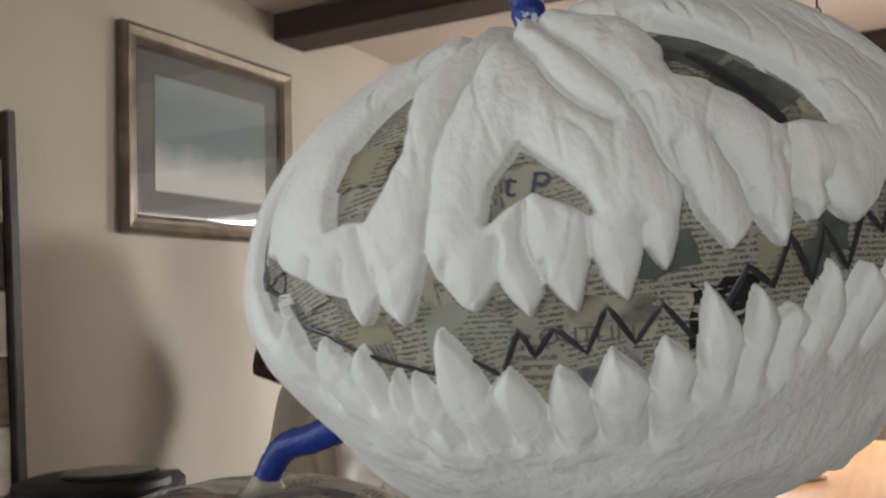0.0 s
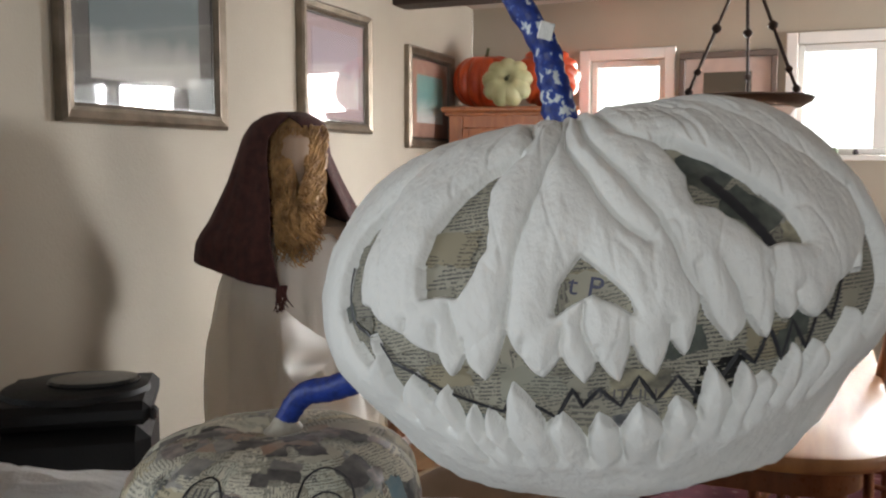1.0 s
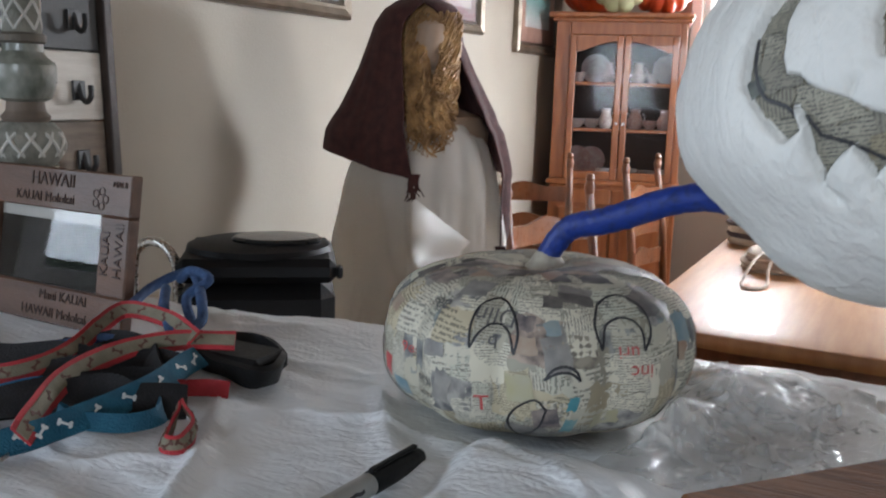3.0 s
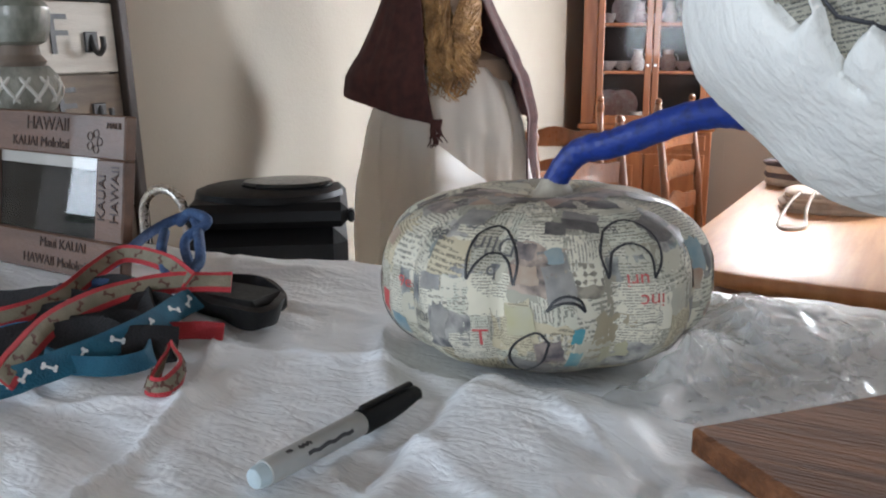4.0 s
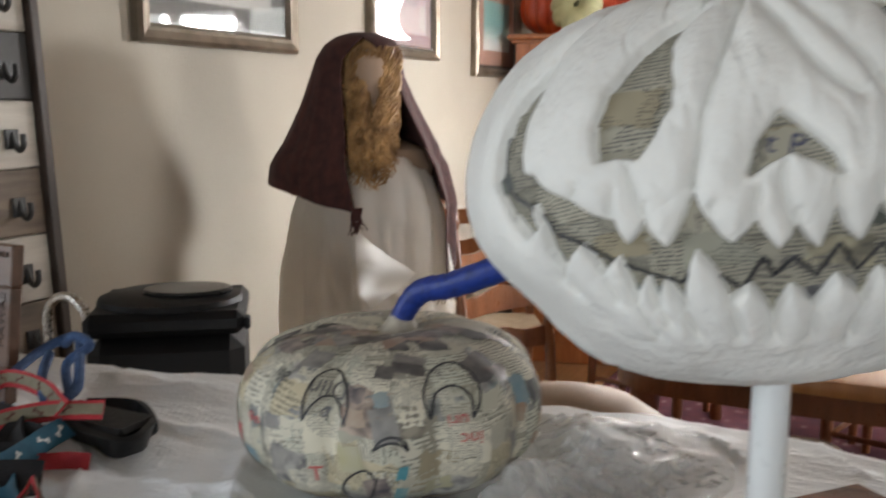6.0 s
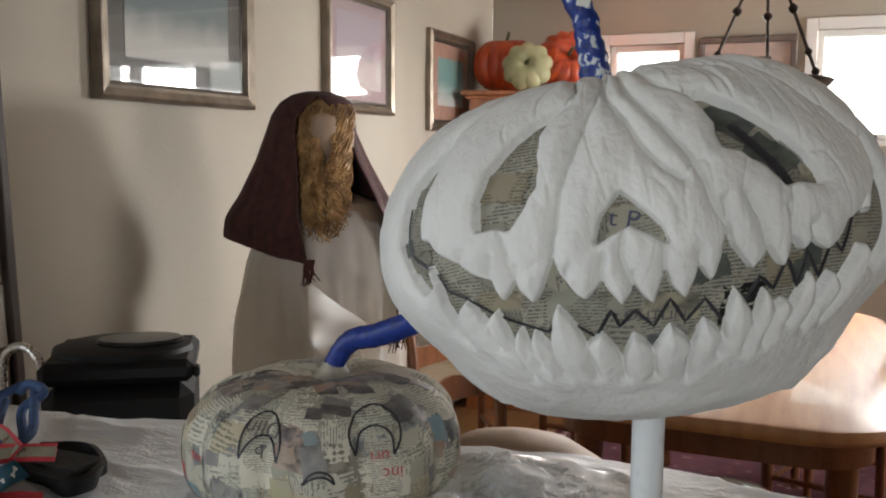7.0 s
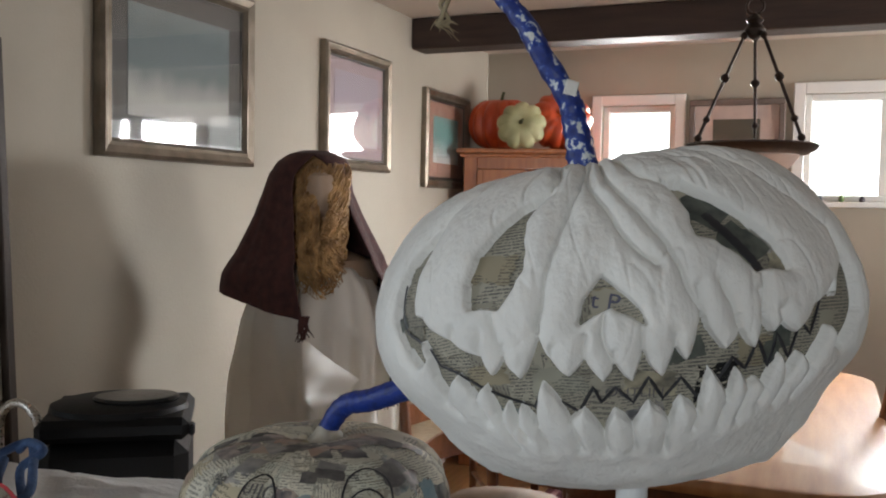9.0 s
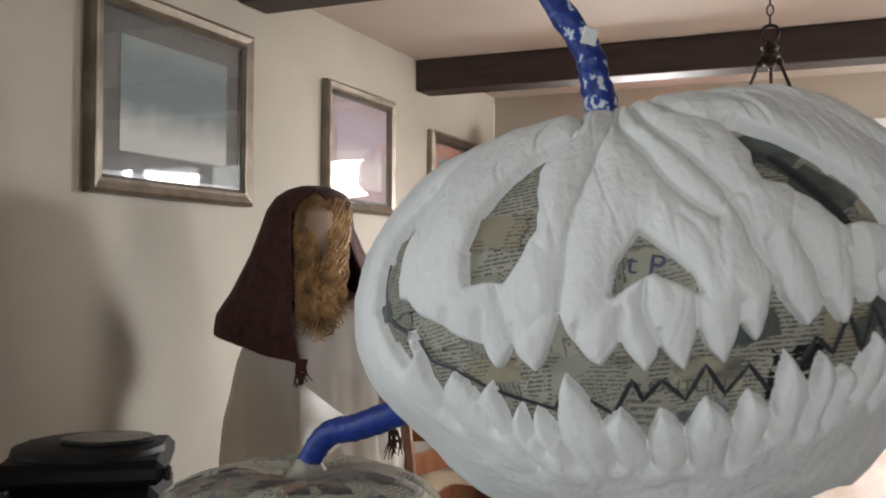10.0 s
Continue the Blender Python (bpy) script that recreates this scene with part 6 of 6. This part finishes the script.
for k, (p, q) in enumerate(((DX0, (DX0 + DX1) / 2 - 0.002), ((DX0 + DX1) / 2 + 0.002, DX1))):
    d = Shape()
    z0, z1 = HB + 0.032, HT - 0.102
    sw = 0.034
    d.box((p, -0.016, z0), (p + sw, 0.004, z1), 0.004).box((q - sw, -0.016, z0), (q, 0.004, z1), 0.004).box((p + sw, -0.016, z0), (q - sw, 0.004, z0 + 0.045), 0.004)
    n = 10
    V, Fc = [], []
    for i in range(n + 1):
        u = i / n
        x = p + sw + (q - p - 2 * sw) * u
        uu_ = u if k == 0 else 1 - u
        zz_ = z1 - 0.085 + 0.055 * math.sin(uu_ * math.pi / 2) ** 1.5
        V += [(x, -0.016, zz_), (x, -0.016, z1), (x, 0.004, zz_), (x, 0.004, z1)]
    for i in range(n):
        b = 4 * i
        Fc += [(b, b + 4, b + 5, b + 1), (b + 2, b + 3, b + 7, b + 6), (b, b + 2, b + 6, b + 4), (b + 1, b + 5, b + 7, b + 3)]
    d.add(V, Fc)
    door = d.make("glass_door", PINE, hut, "arched glazed door")
    gp = Shape().box((p + sw, -0.005, z0 + 0.045), (q - sw, -0.003, z1 - 0.02), 0.0003).make("pane", CABGLASS, door, smooth=False)
    gp.visible_shadow = False
    for zz_ in (HB + 0.29, HB + 0.53):
        Shape().box((p + sw, -0.012, zz_), (q - sw, -0.006, zz_ + 0.014), 0.002).make("glazing_bar", PINE, door)
    kx = q - 0.016 if k == 0 else p + 0.016
    Shape().lathe([(0.006, 0), (0.004, 0.008), (0.009, 0.014), (0.007, 0.02)], 12, Matrix.Translation((kx, -0.016, z0 + 0.3)) @ pose(0, 0, 0, 90, 0, 0)).make("knob", STEEL, door)
    bx0, bx1 = (-W2 + 0.06, -0.004) if k == 0 else (0.004, W2 - 0.03)
    ld = Shape().box((bx0, -0.015, 0.12), (bx1, 0.0, HB - 0.12), 0.004)
    low_d = ld.make("panel_door", PINE, hut)
    Shape().box((bx0 + 0.05, -0.024, 0.18), (bx1 - 0.05, -0.0152, HB - 0.18), 0.008).make("raised_panel", PINE, low_d)
    Shape().box((bx0, -0.016, HB - 0.10), (bx1, -0.001, HB - 0.02), 0.004).make("drawer_front", PINE, hut)
for zz_ in (HB + 0.285, HB + 0.525):
    Shape().box((DX0, 0.02, zz_), (DX1, D - 0.031, zz_ + 0.012), 0.002).make("shelf", PINE, hut)
CHINA, CRYST = mat("white_china", (0.66, 0.62, 0.58), (0.5, 0.42, 0.42), 60, 0.25, 0), mat("pink_china", (0.50, 0.33, 0.30), (0.6, 0.5, 0.46), 50, 0.25, 0)
rng = random.Random(22)
HM = hut.matrix_world
for zi, zz_ in enumerate((HB + 0.0315, HB + 0.2985, HB + 0.5385)):
    for k in range(7):
        x = DX0 + 0.045 + k * (DX1 - DX0 - 0.09) / 6
        kind = rng.choice(("cup", "plate", "bowl", "jug"))
        yy_ = rng.uniform(0.09, 0.15)
        sc = rng.uniform(0.85, 1.15)
        if kind == "plate":
            c = thing("display_plate", "patterned china plate standing in the cabinet", "plate", HM @ Matrix.Translation((x, 0.26, zz_ + 0.001)), group="crockery in the cabinet")
            Shape().lathe([(0.02, 0.0), (0.05, 0.004), (0.078, 0.014), (0.080, 0.016), (0.05, 0.008), (0.02, 0.005)], 24, Matrix.Translation((0, 0.03, 0.079)) @ pose(0, 0, 0, 80, 0, 0)).make("dish", rng.choice((CHINA, CRYST)), c)
        elif kind == "cup":
            c = thing("teacup", "small china teacup in the cabinet", "cup", HM @ Matrix.Translation((x, yy_, zz_ + 0.001)), group="crockery in the cabinet")
            Shape().lathe([(0.018 * sc, 0), (0.02 * sc, 0.004), (0.03 * sc, 0.03), (0.034 * sc, 0.055), (0.032 * sc, 0.055), (0.02 * sc, 0.01)], 18).make("bowl", CHINA, c)
            Shape().tube([(0.03 * sc + 0.014 * math.sin(b), 0, 0.032 + 0.014 * math.cos(b)) for b in np.linspace(0.2, 2.9, 8)], 0.003, 6).make("handle", CHINA, c)
        elif kind == "bowl":
            c = thing("china_bowl", "white china bowl in the cabinet", "bowl", HM @ Matrix.Translation((x, yy_, zz_ + 0.001)), group="crockery in the cabinet")
            Shape().lathe([(0.02 * sc, 0), (0.024 * sc, 0.006), (0.048 * sc, 0.03), (0.055 * sc, 0.05), (0.052 * sc, 0.05), (0.03 * sc, 0.02)], 20).make("dish", rng.choice((CHINA, CRYST)), c)
        else:
            c = thing("china_jug", "china jug in the cabinet", "jug", HM @ Matrix.Translation((x, yy_, zz_ + 0.001)), group="crockery in the cabinet")
            Shape().lathe([(0.024 * sc, 0), (0.036 * sc, 0.02), (0.038 * sc, 0.05), (0.022 * sc, 0.085), (0.026 * sc, 0.11), (0.023 * sc, 0.11)], 18).make("body", rng.choice((CHINA, CRYST)), c)
            Shape().tube([(0.024 * sc + 0.022 * math.sin(b), 0, 0.06 + 0.028 * math.cos(b)) for b in np.linspace(0.3, 2.9, 8)], 0.004, 6).make("handle", CHINA, c)

# pumpkins on the cabinet
ORANGE, GREENP, STALK = mat("orange_pumpkin", (0.55, 0.075, 0.015), (0.38, 0.04, 0.012), 12, 0.4, 0.15, 60, coat=0.2), mat("pale_green_squash", (0.46, 0.45, 0.26), (0.36, 0.37, 0.20), 14, 0.5, 0.2), mat("dry_stalk", (0.10, 0.10, 0.045), None, 20, 0.8, 0.5)


def small_pumpkin(name, label, at, a_, b_, ribs, skin, stalk_h):
    gg = Gourd((0, 0, 0), 0, 0, 0, a_, b_, power=2.3, ribs=ribs, rib=0.16, dimple=b_ * 0.35, foot=b_ * 0.1)
    root = thing(name, label, "pumpkin", at)
    gourd_mesh(gg, "flesh", 120, 48, 0.0, skin, root)
    Shape().tube(spline([(0, 0, b_ * 0.55), (0.004, 0, b_ * 0.9), (0.015, 0.0, b_ + stalk_h)], 5), [0.018, 0.016, 0.013, 0.012, 0.011, 0.010, 0.009, 0.009, 0.008, 0.008, 0.009], 10).make("stalk", STALK, root)
    return root


ZH = HT + 0.0125
small_pumpkin("pumpkin", "large ribbed orange pumpkin on top of the cabinet", pose(-1.235, 4.02, ZH + 0.150, 8, 0, 10), 0.175, 0.152, 12, ORANGE, 0.03)
small_pumpkin("pumpkin", "ribbed orange pumpkin tipped on its side on the cabinet", pose(-0.885, 4.02, ZH + 0.160, 66, 0, 22), 0.165, 0.12, 14, ORANGE, 0.03)
small_pumpkin("squash", "pale green scalloped squash on top of the cabinet", pose(-1.06, 3.86, ZH + 0.126, 70, 0, 12), 0.130, 0.068, 9, GREENP, 0.012)

# dining table
tb = thing("dining_table", "polished oak dining table with rounded ends", "table", pose(0.18, 2.58, 0))


def stadium(hx, hy, rx, n=14):
    pts = []
    for cx, cy, a0 in ((hx - rx, hy - rx * 0.8, 0), (-hx + rx, hy - rx * 0.8, 90), (-hx + rx, -hy + rx * 0.8, 180), (hx - rx, -hy + rx * 0.8, 270)):
        for i in range(n):
            an = radians(a0 + 90 * i / (n - 1))
            pts.append((cx + rx * math.cos(an), cy + rx * 0.8 * math.sin(an)))
    return pts


def slab(outline, layers):
    """An outline lofted through (inset, height) layers."""
    s = Shape()
    n = len(outline)
    V = [(x * (1 - i / 0.5), y * (1 - i / 1.0), z) for i, z in layers for x, y in outline]
    Fc = [(j * n + i, j * n + (i + 1) % n, (j + 1) * n + (i + 1) % n, (j + 1) * n + i) for j in range(len(layers) - 1) for i in range(n)]
    Fc += [tuple(range(n))[::-1], tuple(range((len(layers) - 1) * n, len(layers) * n))]
    return s.add(V, Fc)


ol = stadium(0.53, 1.0, 0.30)
slab(ol, [(0.03, 0.70), (0.008, 0.706), (0.0, 0.718), (0.0, 0.735), (0.006, 0.746), (0.016, 0.75)]).make("tabletop", TABLEW, tb)
slab(stadium(0.44, 0.88, 0.2), [(0, 0.61), (0, 0.699)]).make("apron", CHAIRW, tb)
for x in (-0.36, 0.36):
    for y in (-0.72, 0.72):
        Shape().lathe([(0.022, 0), (0.03, 0.03), (0.024, 0.08), (0.04, 0.2), (0.045, 0.32), (0.03, 0.45), (0.042, 0.48), (0.045, 0.609)], 20, Matrix.Translation((x, y, 0))).make("leg", CHAIRW, tb)

# ladder-back chairs
SEATM = mat("woven_seat", (0.42, 0.33, 0.22), (0.34, 0.26, 0.17), 30, 0.8, 0.5, 120)


def chair():
    root = thing("dining_chair", "honey wood ladder-back dining chair with turned finials", "chair", group="chairs round the table")
    for x in (-0.20, 0.20):
        Shape().tube([(x, 0.20, 0.0), (x, 0.19, 0.45), (x, 0.215, 0.75), (x, 0.26, 1.03)], [0.017, 0.019, 0.018, 0.015], 12).make("back_post", CHAIRW, root)
        Shape().lathe([(0.010, 0), (0.017, 0.012), (0.019, 0.03), (0.012, 0.05), (0.016, 0.058), (0.012, 0.072), (0.003, 0.076)], 14, Matrix.Translation((x, 0.26, 1.025))).make("finial", CHAIRW, root)
        Shape().lathe([(0.015, 0), (0.02, 0.1), (0.023, 0.3), (0.018, 0.44), (0.012, 0.455)], 14, Matrix.Translation((x * 1.12, -0.20, 0))).make("front_leg", CHAIRW, root)
        Shape().tube([(x, 0.195, 0.22), (x * 1.12, -0.20, 0.22)], 0.011, 8).make("side_stretcher", CHAIRW, root)
    for z in (0.20,):
        Shape().tube([(-0.22, -0.20, z), (0.22, -0.20, z)], 0.011, 8).make("front_stretcher", CHAIRW, root)
    for k, z in enumerate((0.60, 0.74, 0.88)):
        n = 12
        V, Fc = [], []
        for i in range(n + 1):
            u = i / n
            x = -0.195 + 0.39 * u
            bow = 0.03 * math.sin(math.pi * u)
            yy_ = 0.205 + 0.045 * (z - 0.6) / 0.4 + bow
            crest = 0.020 * math.sin(math.pi * u) + 0.008 * math.cos(4 * math.pi * u)
            V += [(x, yy_, z), (x, yy_, z + 0.06 + crest), (x, yy_ + 0.012, z + 0.06 + crest), (x, yy_ + 0.012, z)]
        for i in range(n):
            b = 4 * i
            Fc += [(b + j, b + (j + 1) % 4, b + 4 + (j + 1) % 4, b + 4 + j) for j in range(4)]
        Fc += [(0, 1, 2, 3), tuple(len(V) - 4 + j for j in (3, 2, 1, 0))]
        Shape().add(V, Fc).make("back_slat", CHAIRW, root)
    Shape().box((-0.225, -0.225, 0.445), (0.225, 0.21, 0.475), 0.012).make("seat", SEATM, root, "woven rush seat")
    return root


first = chair()
first.matrix_world = pose(-0.46, 1.86, 0, 0, 0, 68)
for m in (pose(-1.06, 2.76, 0, 0, 0, 30), pose(-0.46, 3.18, 0, 0, 0, 84), pose(0.56, 2.88, 0, 0, 0, -108), pose(0.60, 3.45, 0, 0, 0, -94)):
    copy_thing(first, m)


# folded cloths and cord on the table
LINEN, DARKC = mat("folded_linen", (0.55, 0.47, 0.39), (0.44, 0.36, 0.29), 30, 0.9, 0.6, 200), mat("dark_folded_cloth", (0.08, 0.07, 0.09), (0.14, 0.10, 0.09), 30, 0.9, 0.5, 200)


def folded(name, label, at, w, d, layers, mats):
    root = thing(name, label, "cloth", at)
    rng = random.Random(len(layers) * 7 + int(w * 100))
    z = 0.001
    for k, th in enumerate(layers):
        sx, sy = w / 2 * rng.uniform(0.9, 1.02), d / 2 * rng.uniform(0.9, 1.02)
        n = 22
        out = []
        for i in range(n):
            an = 2 * math.pi * i / n
            c, s_ = math.cos(an), math.sin(an)
            q = (abs(c) ** 5 + abs(s_) ** 5) ** (-0.2)
            out.append((sx * c * q * rng.uniform(0.97, 1.03), sy * s_ * q * rng.uniform(0.97, 1.03)))
        slab(out, [(0.02, z), (0.0, z + th * 0.3), (0.0, z + th * 0.7), (0.03, z + th), (0.2, z + th * rng.uniform(1.0, 1.2))]).make("fold", mats[k % len(mats)], root)
        z += th * 0.93
    return root


folded("folded_napkins", "stack of folded beige linen on the table", pose(-0.01, 2.66, 0.75, 0, 0, 12), 0.34, 0.24, [0.018, 0.02, 0.016, 0.02], [LINEN])
folded("folded_cloths", "pile of folded dark and beige cloths on the table", pose(-0.14, 3.22, 0.75, 0, 0, -20), 0.36, 0.26, [0.03, 0.025, 0.03, 0.02], [LINEN, DARKC])
cord = thing("cord", "loop of beige cord on the table", "cord")
Shape().tube(spline([(-0.10, 2.52, 0.83), (-0.12, 2.42, 0.80), (-0.13, 2.30, 0.757), (-0.10, 2.22, 0.756), (-0.05, 2.28, 0.757), (-0.06, 2.40, 0.79), (-0.055, 2.52, 0.83)], 8), 0.006, 8).make("loop", LINEN, cord)

# pendant lamp over the table
DIRON = mat("dark_bronze", (0.045, 0.026, 0.018), (0.03, 0.018, 0.013), 20, 0.45, 0.3, metal=0.4)
ALAB = mat("alabaster_glass", (0.66, 0.52, 0.45), (0.58, 0.44, 0.37), 8, 0.35, 0.05)
LX, LY_, LZ = 0.255, 2.26, 1.663
lamp = thing("pendant_lamp", "dark bronze pendant lamp with alabaster bowl on three rods", "lamp", pose(LX, LY_, 0))
Shape().lathe([(0.13, LZ - 0.02), (0.175, LZ - 0.016), (0.20, LZ - 0.004), (0.212, LZ + 0.012), (0.20, LZ + 0.018), (0.15, LZ + 0.012), (0.13, LZ + 0.005)], 48).make("rim", DIRON, lamp, "dark bronze rim")
Shape().lathe([(0.02, LZ - 0.095), (0.07, LZ - 0.088), (0.12, LZ - 0.062), (0.152, LZ - 0.022), (0.148, LZ - 0.012)], 40).make("bowl", ALAB, lamp, "alabaster glass bowl")
ZTOP = 2.10
Shape().lathe([(0.01, ZTOP - 0.08), (0.026, ZTOP - 0.07), (0.034, ZTOP - 0.05), (0.02, ZTOP - 0.03), (0.028, ZTOP - 0.02), (0.01, ZTOP)], 20).make("hub", DIRON, lamp)
Shape().tube([(0.026 * math.cos(b), 0, ZTOP + 0.026 + 0.026 * math.sin(b)) for b in np.linspace(0, 2 * math.pi, 18)], 0.005, 8).make("ring", DIRON, lamp)
for k in range(3):
    an = radians(90 + 120 * k)
    c, s_ = math.cos(an), math.sin(an)
    A, B = Vector((0.03 * c, 0.03 * s_, ZTOP - 0.06)), Vector((0.185 * c, 0.185 * s_, LZ + 0.02))
    rod = Shape().tube([A, B], 0.0055, 8).make("rod", DIRON, lamp)
    for q, rr in ((0.03, 0.013), (0.42, 0.016), (0.80, 0.012), (0.97, 0.013)):
        Shape().lathe([(0.003, -rr), (rr * 0.8, -rr * 0.5), (rr, 0), (rr * 0.8, rr * 0.5), (0.003, rr)], 10, Matrix.Translation(A.lerp(B, q))).make("knuckle", DIRON, rod)
chn = Shape()
for k in range(7):
    zc = ZTOP + 0.066 + k * 0.033
    chn.tube([(0.010 * math.cos(b) * (k % 2), 0.010 * math.cos(b) * (1 - k % 2), zc + 0.017 * math.sin(b)) for b in np.linspace(0, 2 * math.pi, 12)], 0.0028, 6)
chn.make("chain", DIRON, lamp)
Shape().lathe([(0.05, HC - 0.03), (0.06, HC - 0.012), (0.06, HC - 0.0005)], 24).make("ceiling_rose", DIRON, lamp)

# framed photograph between the far windows
far = thing("framed_photograph", "small dark-framed photograph with pale mat between the windows", "picture", pose(0.012, YF - 0.002, 1.915))
for lo, hi in (((-0.255, -0.03, 0.130), (0.255, 0, 0.165)), ((-0.255, -0.03, -0.165), (0.255, 0, -0.130)), ((-0.255, -0.03, -0.1298), (-0.222, 0, 0.1298)), ((0.222, -0.03, -0.1298), (0.255, 0, 0.1298))):
    Shape().box(lo, hi, 0.005).make("frame_rail", mat("brown_grey_frame", (0.16, 0.12, 0.10), None, 12, 0.5, 0.2), far)
Shape().box((-0.222, -0.012, -0.13), (0.222, -0.003, 0.13), 0.0005).make("mat_board", mat("pink_mat", (0.56, 0.44, 0.39), None, 9, 0.8, 0), far, smooth=False)
Shape().box((-0.125, -0.0135, -0.075), (0.125, -0.0122, 0.055), 0.0003).make("print", art("garden_photo", (0.28, 0.26, 0.20), (0.08, 0.07, 0.05), (0.16, 0.13, 0.10), 0.4), far, smooth=False)
for k, (x, c) in enumerate(((0.45, (0.03, 0.04, 0.06)), (0.56, (0.10, 0.16, 0.06)), (0.66, (0.05, 0.04, 0.05)), (0.98, (0.12, 0.2, 0.05)), (1.12, (0.06, 0.05, 0.05)))):
    fg = thing("sill_ornament", "small glass ornament on the window sill", "ornament", pose(x, YF + 0.005, 1.5195))
    Shape().lathe([(0.008, 0), (0.014, 0.004), (0.016, 0.016), (0.008, 0.028 + 0.008 * (k % 2)), (0.003, 0.034 + 0.01 * (k % 2))], 12).make("body", mat("ornament_glass", c, None, 30, 0.2, 0), fg)

# seats between the bar and the table
TANL = mat("tan_upholstery", (0.34, 0.24, 0.17), (0.27, 0.185, 0.125), 9, 0.6, 0.3, 150)
ott = thing("tub_chair", "low tan upholstered tub chair beside the table", "chair", pose(-0.20, 1.22, 0, 0, 0, 8))
Shape().lathe([(0.02, 0.10), (0.20, 0.10), (0.235, 0.14), (0.245, 0.45), (0.235, 0.62), (0.20, 0.70), (0.13, 0.745), (0.02, 0.765)], 40, None, 1.05, 0.75).make("upholstery", TANL, ott)
for x in (-0.14, 0.14):
    for y in (-0.09, 0.09):
        Shape().lathe([(0.014, 0), (0.02, 0.105)], 12, Matrix.Translation((x, y, 0))).make("foot", CHAIRW, ott)
stool = thing("bar_stool", "bar stool with a shiny black domed seat", "stool", pose(0.315, 1.03, 0))
Shape().lathe([(0.02, 0.70), (0.095, 0.702), (0.105, 0.72), (0.10, 0.745), (0.075, 0.768), (0.03, 0.778), (0.005, 0.779)], 36).make("seat", mat("black_vinyl", (0.015, 0.014, 0.015), None, 12, 0.18, 0.08, coat=0.4), stool, "shiny black vinyl seat")
for k in range(4):
    an = radians(45 + 90 * k)
    Shape().tube([(0.07 * math.cos(an), 0.07 * math.sin(an), 0.70), (0.16 * math.cos(an), 0.16 * math.sin(an), 0.0)], 0.013, 10).make("leg", CHAIRW, stool)
Shape().tube([(0.135 * math.cos(b), 0.135 * math.sin(b), 0.22) for b in np.linspace(0, 2 * math.pi, 30)], 0.008, 8).make("foot_ring", STEEL, stool)


# rug
def rug_mat():
    m, N, L, P = base_mat("oriental_rug")
    co, sep = N.new("ShaderNodeTexCoord"), N.new("ShaderNodeSeparateXYZ")
    vo, no = N.new("ShaderNodeTexVoronoi"), N.new("ShaderNodeTexNoise")
    vo.inputs["Scale"].default_value = 14
    no.inputs["Scale"].default_value = 160
    L.new(co.outputs["Object"], vo.inputs[0])
    L.new(co.outputs["Object"], no.inputs[0])
    cr = N.new("ShaderNodeValToRGB")
    e = cr.color_ramp.elements
    e[0].position, e[0].color = 0.0, (0.30, 0.22, 0.20, 1)
    e[1].position, e[1].color = 0.75, (0.075, 0.020, 0.034, 1)
    x = e.new(0.25)
    x.color = (0.12, 0.028, 0.04, 1)
    L.new(vo.outputs["Distance"], cr.inputs[0])
    L.new(cr.outputs[0], P.inputs["Base Color"])
    P.inputs["Roughness"].default_value = 0.95
    b = N.new("ShaderNodeBump")
    b.inputs["Strength"].default_value = 0.5
    L.new(no.outputs[0], b.inputs["Height"])
    L.new(b.outputs[0], P.inputs["Normal"])
    return m


rug = thing("rug", "purple-red patterned oriental rug under the dining table", "rug", pose(0.22, 2.65, 0.0))
Shape().box((-1.0, -1.3, 0.0005), (1.0, 1.3, 0.012), 0.003).make("field", rug_mat(), rug)
bord = Shape()
for d, w in ((0.04, 0.03), (0.16, 0.02)):
    for lo, hi in (((-1 + d, -1.3 + d), (1 - d, -1.3 + d + w)), ((-1 + d, 1.3 - d - w), (1 - d, 1.3 - d)), ((-1 + d, -1.3 + d + w), (-1 + d + w, 1.3 - d - w)), ((1 - d - w, -1.3 + d + w), (1 - d, 1.3 - d - w))):
        bord.box((*lo, 0.0125), (*hi, 0.0145), 0.0005)
bord.make("border", mat("rug_border", (0.36, 0.28, 0.27), (0.22, 0.08, 0.11), 30, 0.95, 0.4), rug, "pale border bands")
tv = thing("television", "black television on a low stand by the far wall", "television", pose(1.95, 4.1, 0, 0, 0, -30))
Shape().box((-0.40, -0.16, 0.0), (0.40, 0.16, 0.62), 0.006).make("stand", CHAIRW, tv)
Shape().box((-0.38, -0.02, 0.66), (0.38, 0.03, 1.16), 0.008).make("screen", BLACKP, tv)
Shape().box((-0.12, -0.08, 0.6205), (0.12, 0.08, 0.66), 0.004).make("foot", BLACKP, tv)
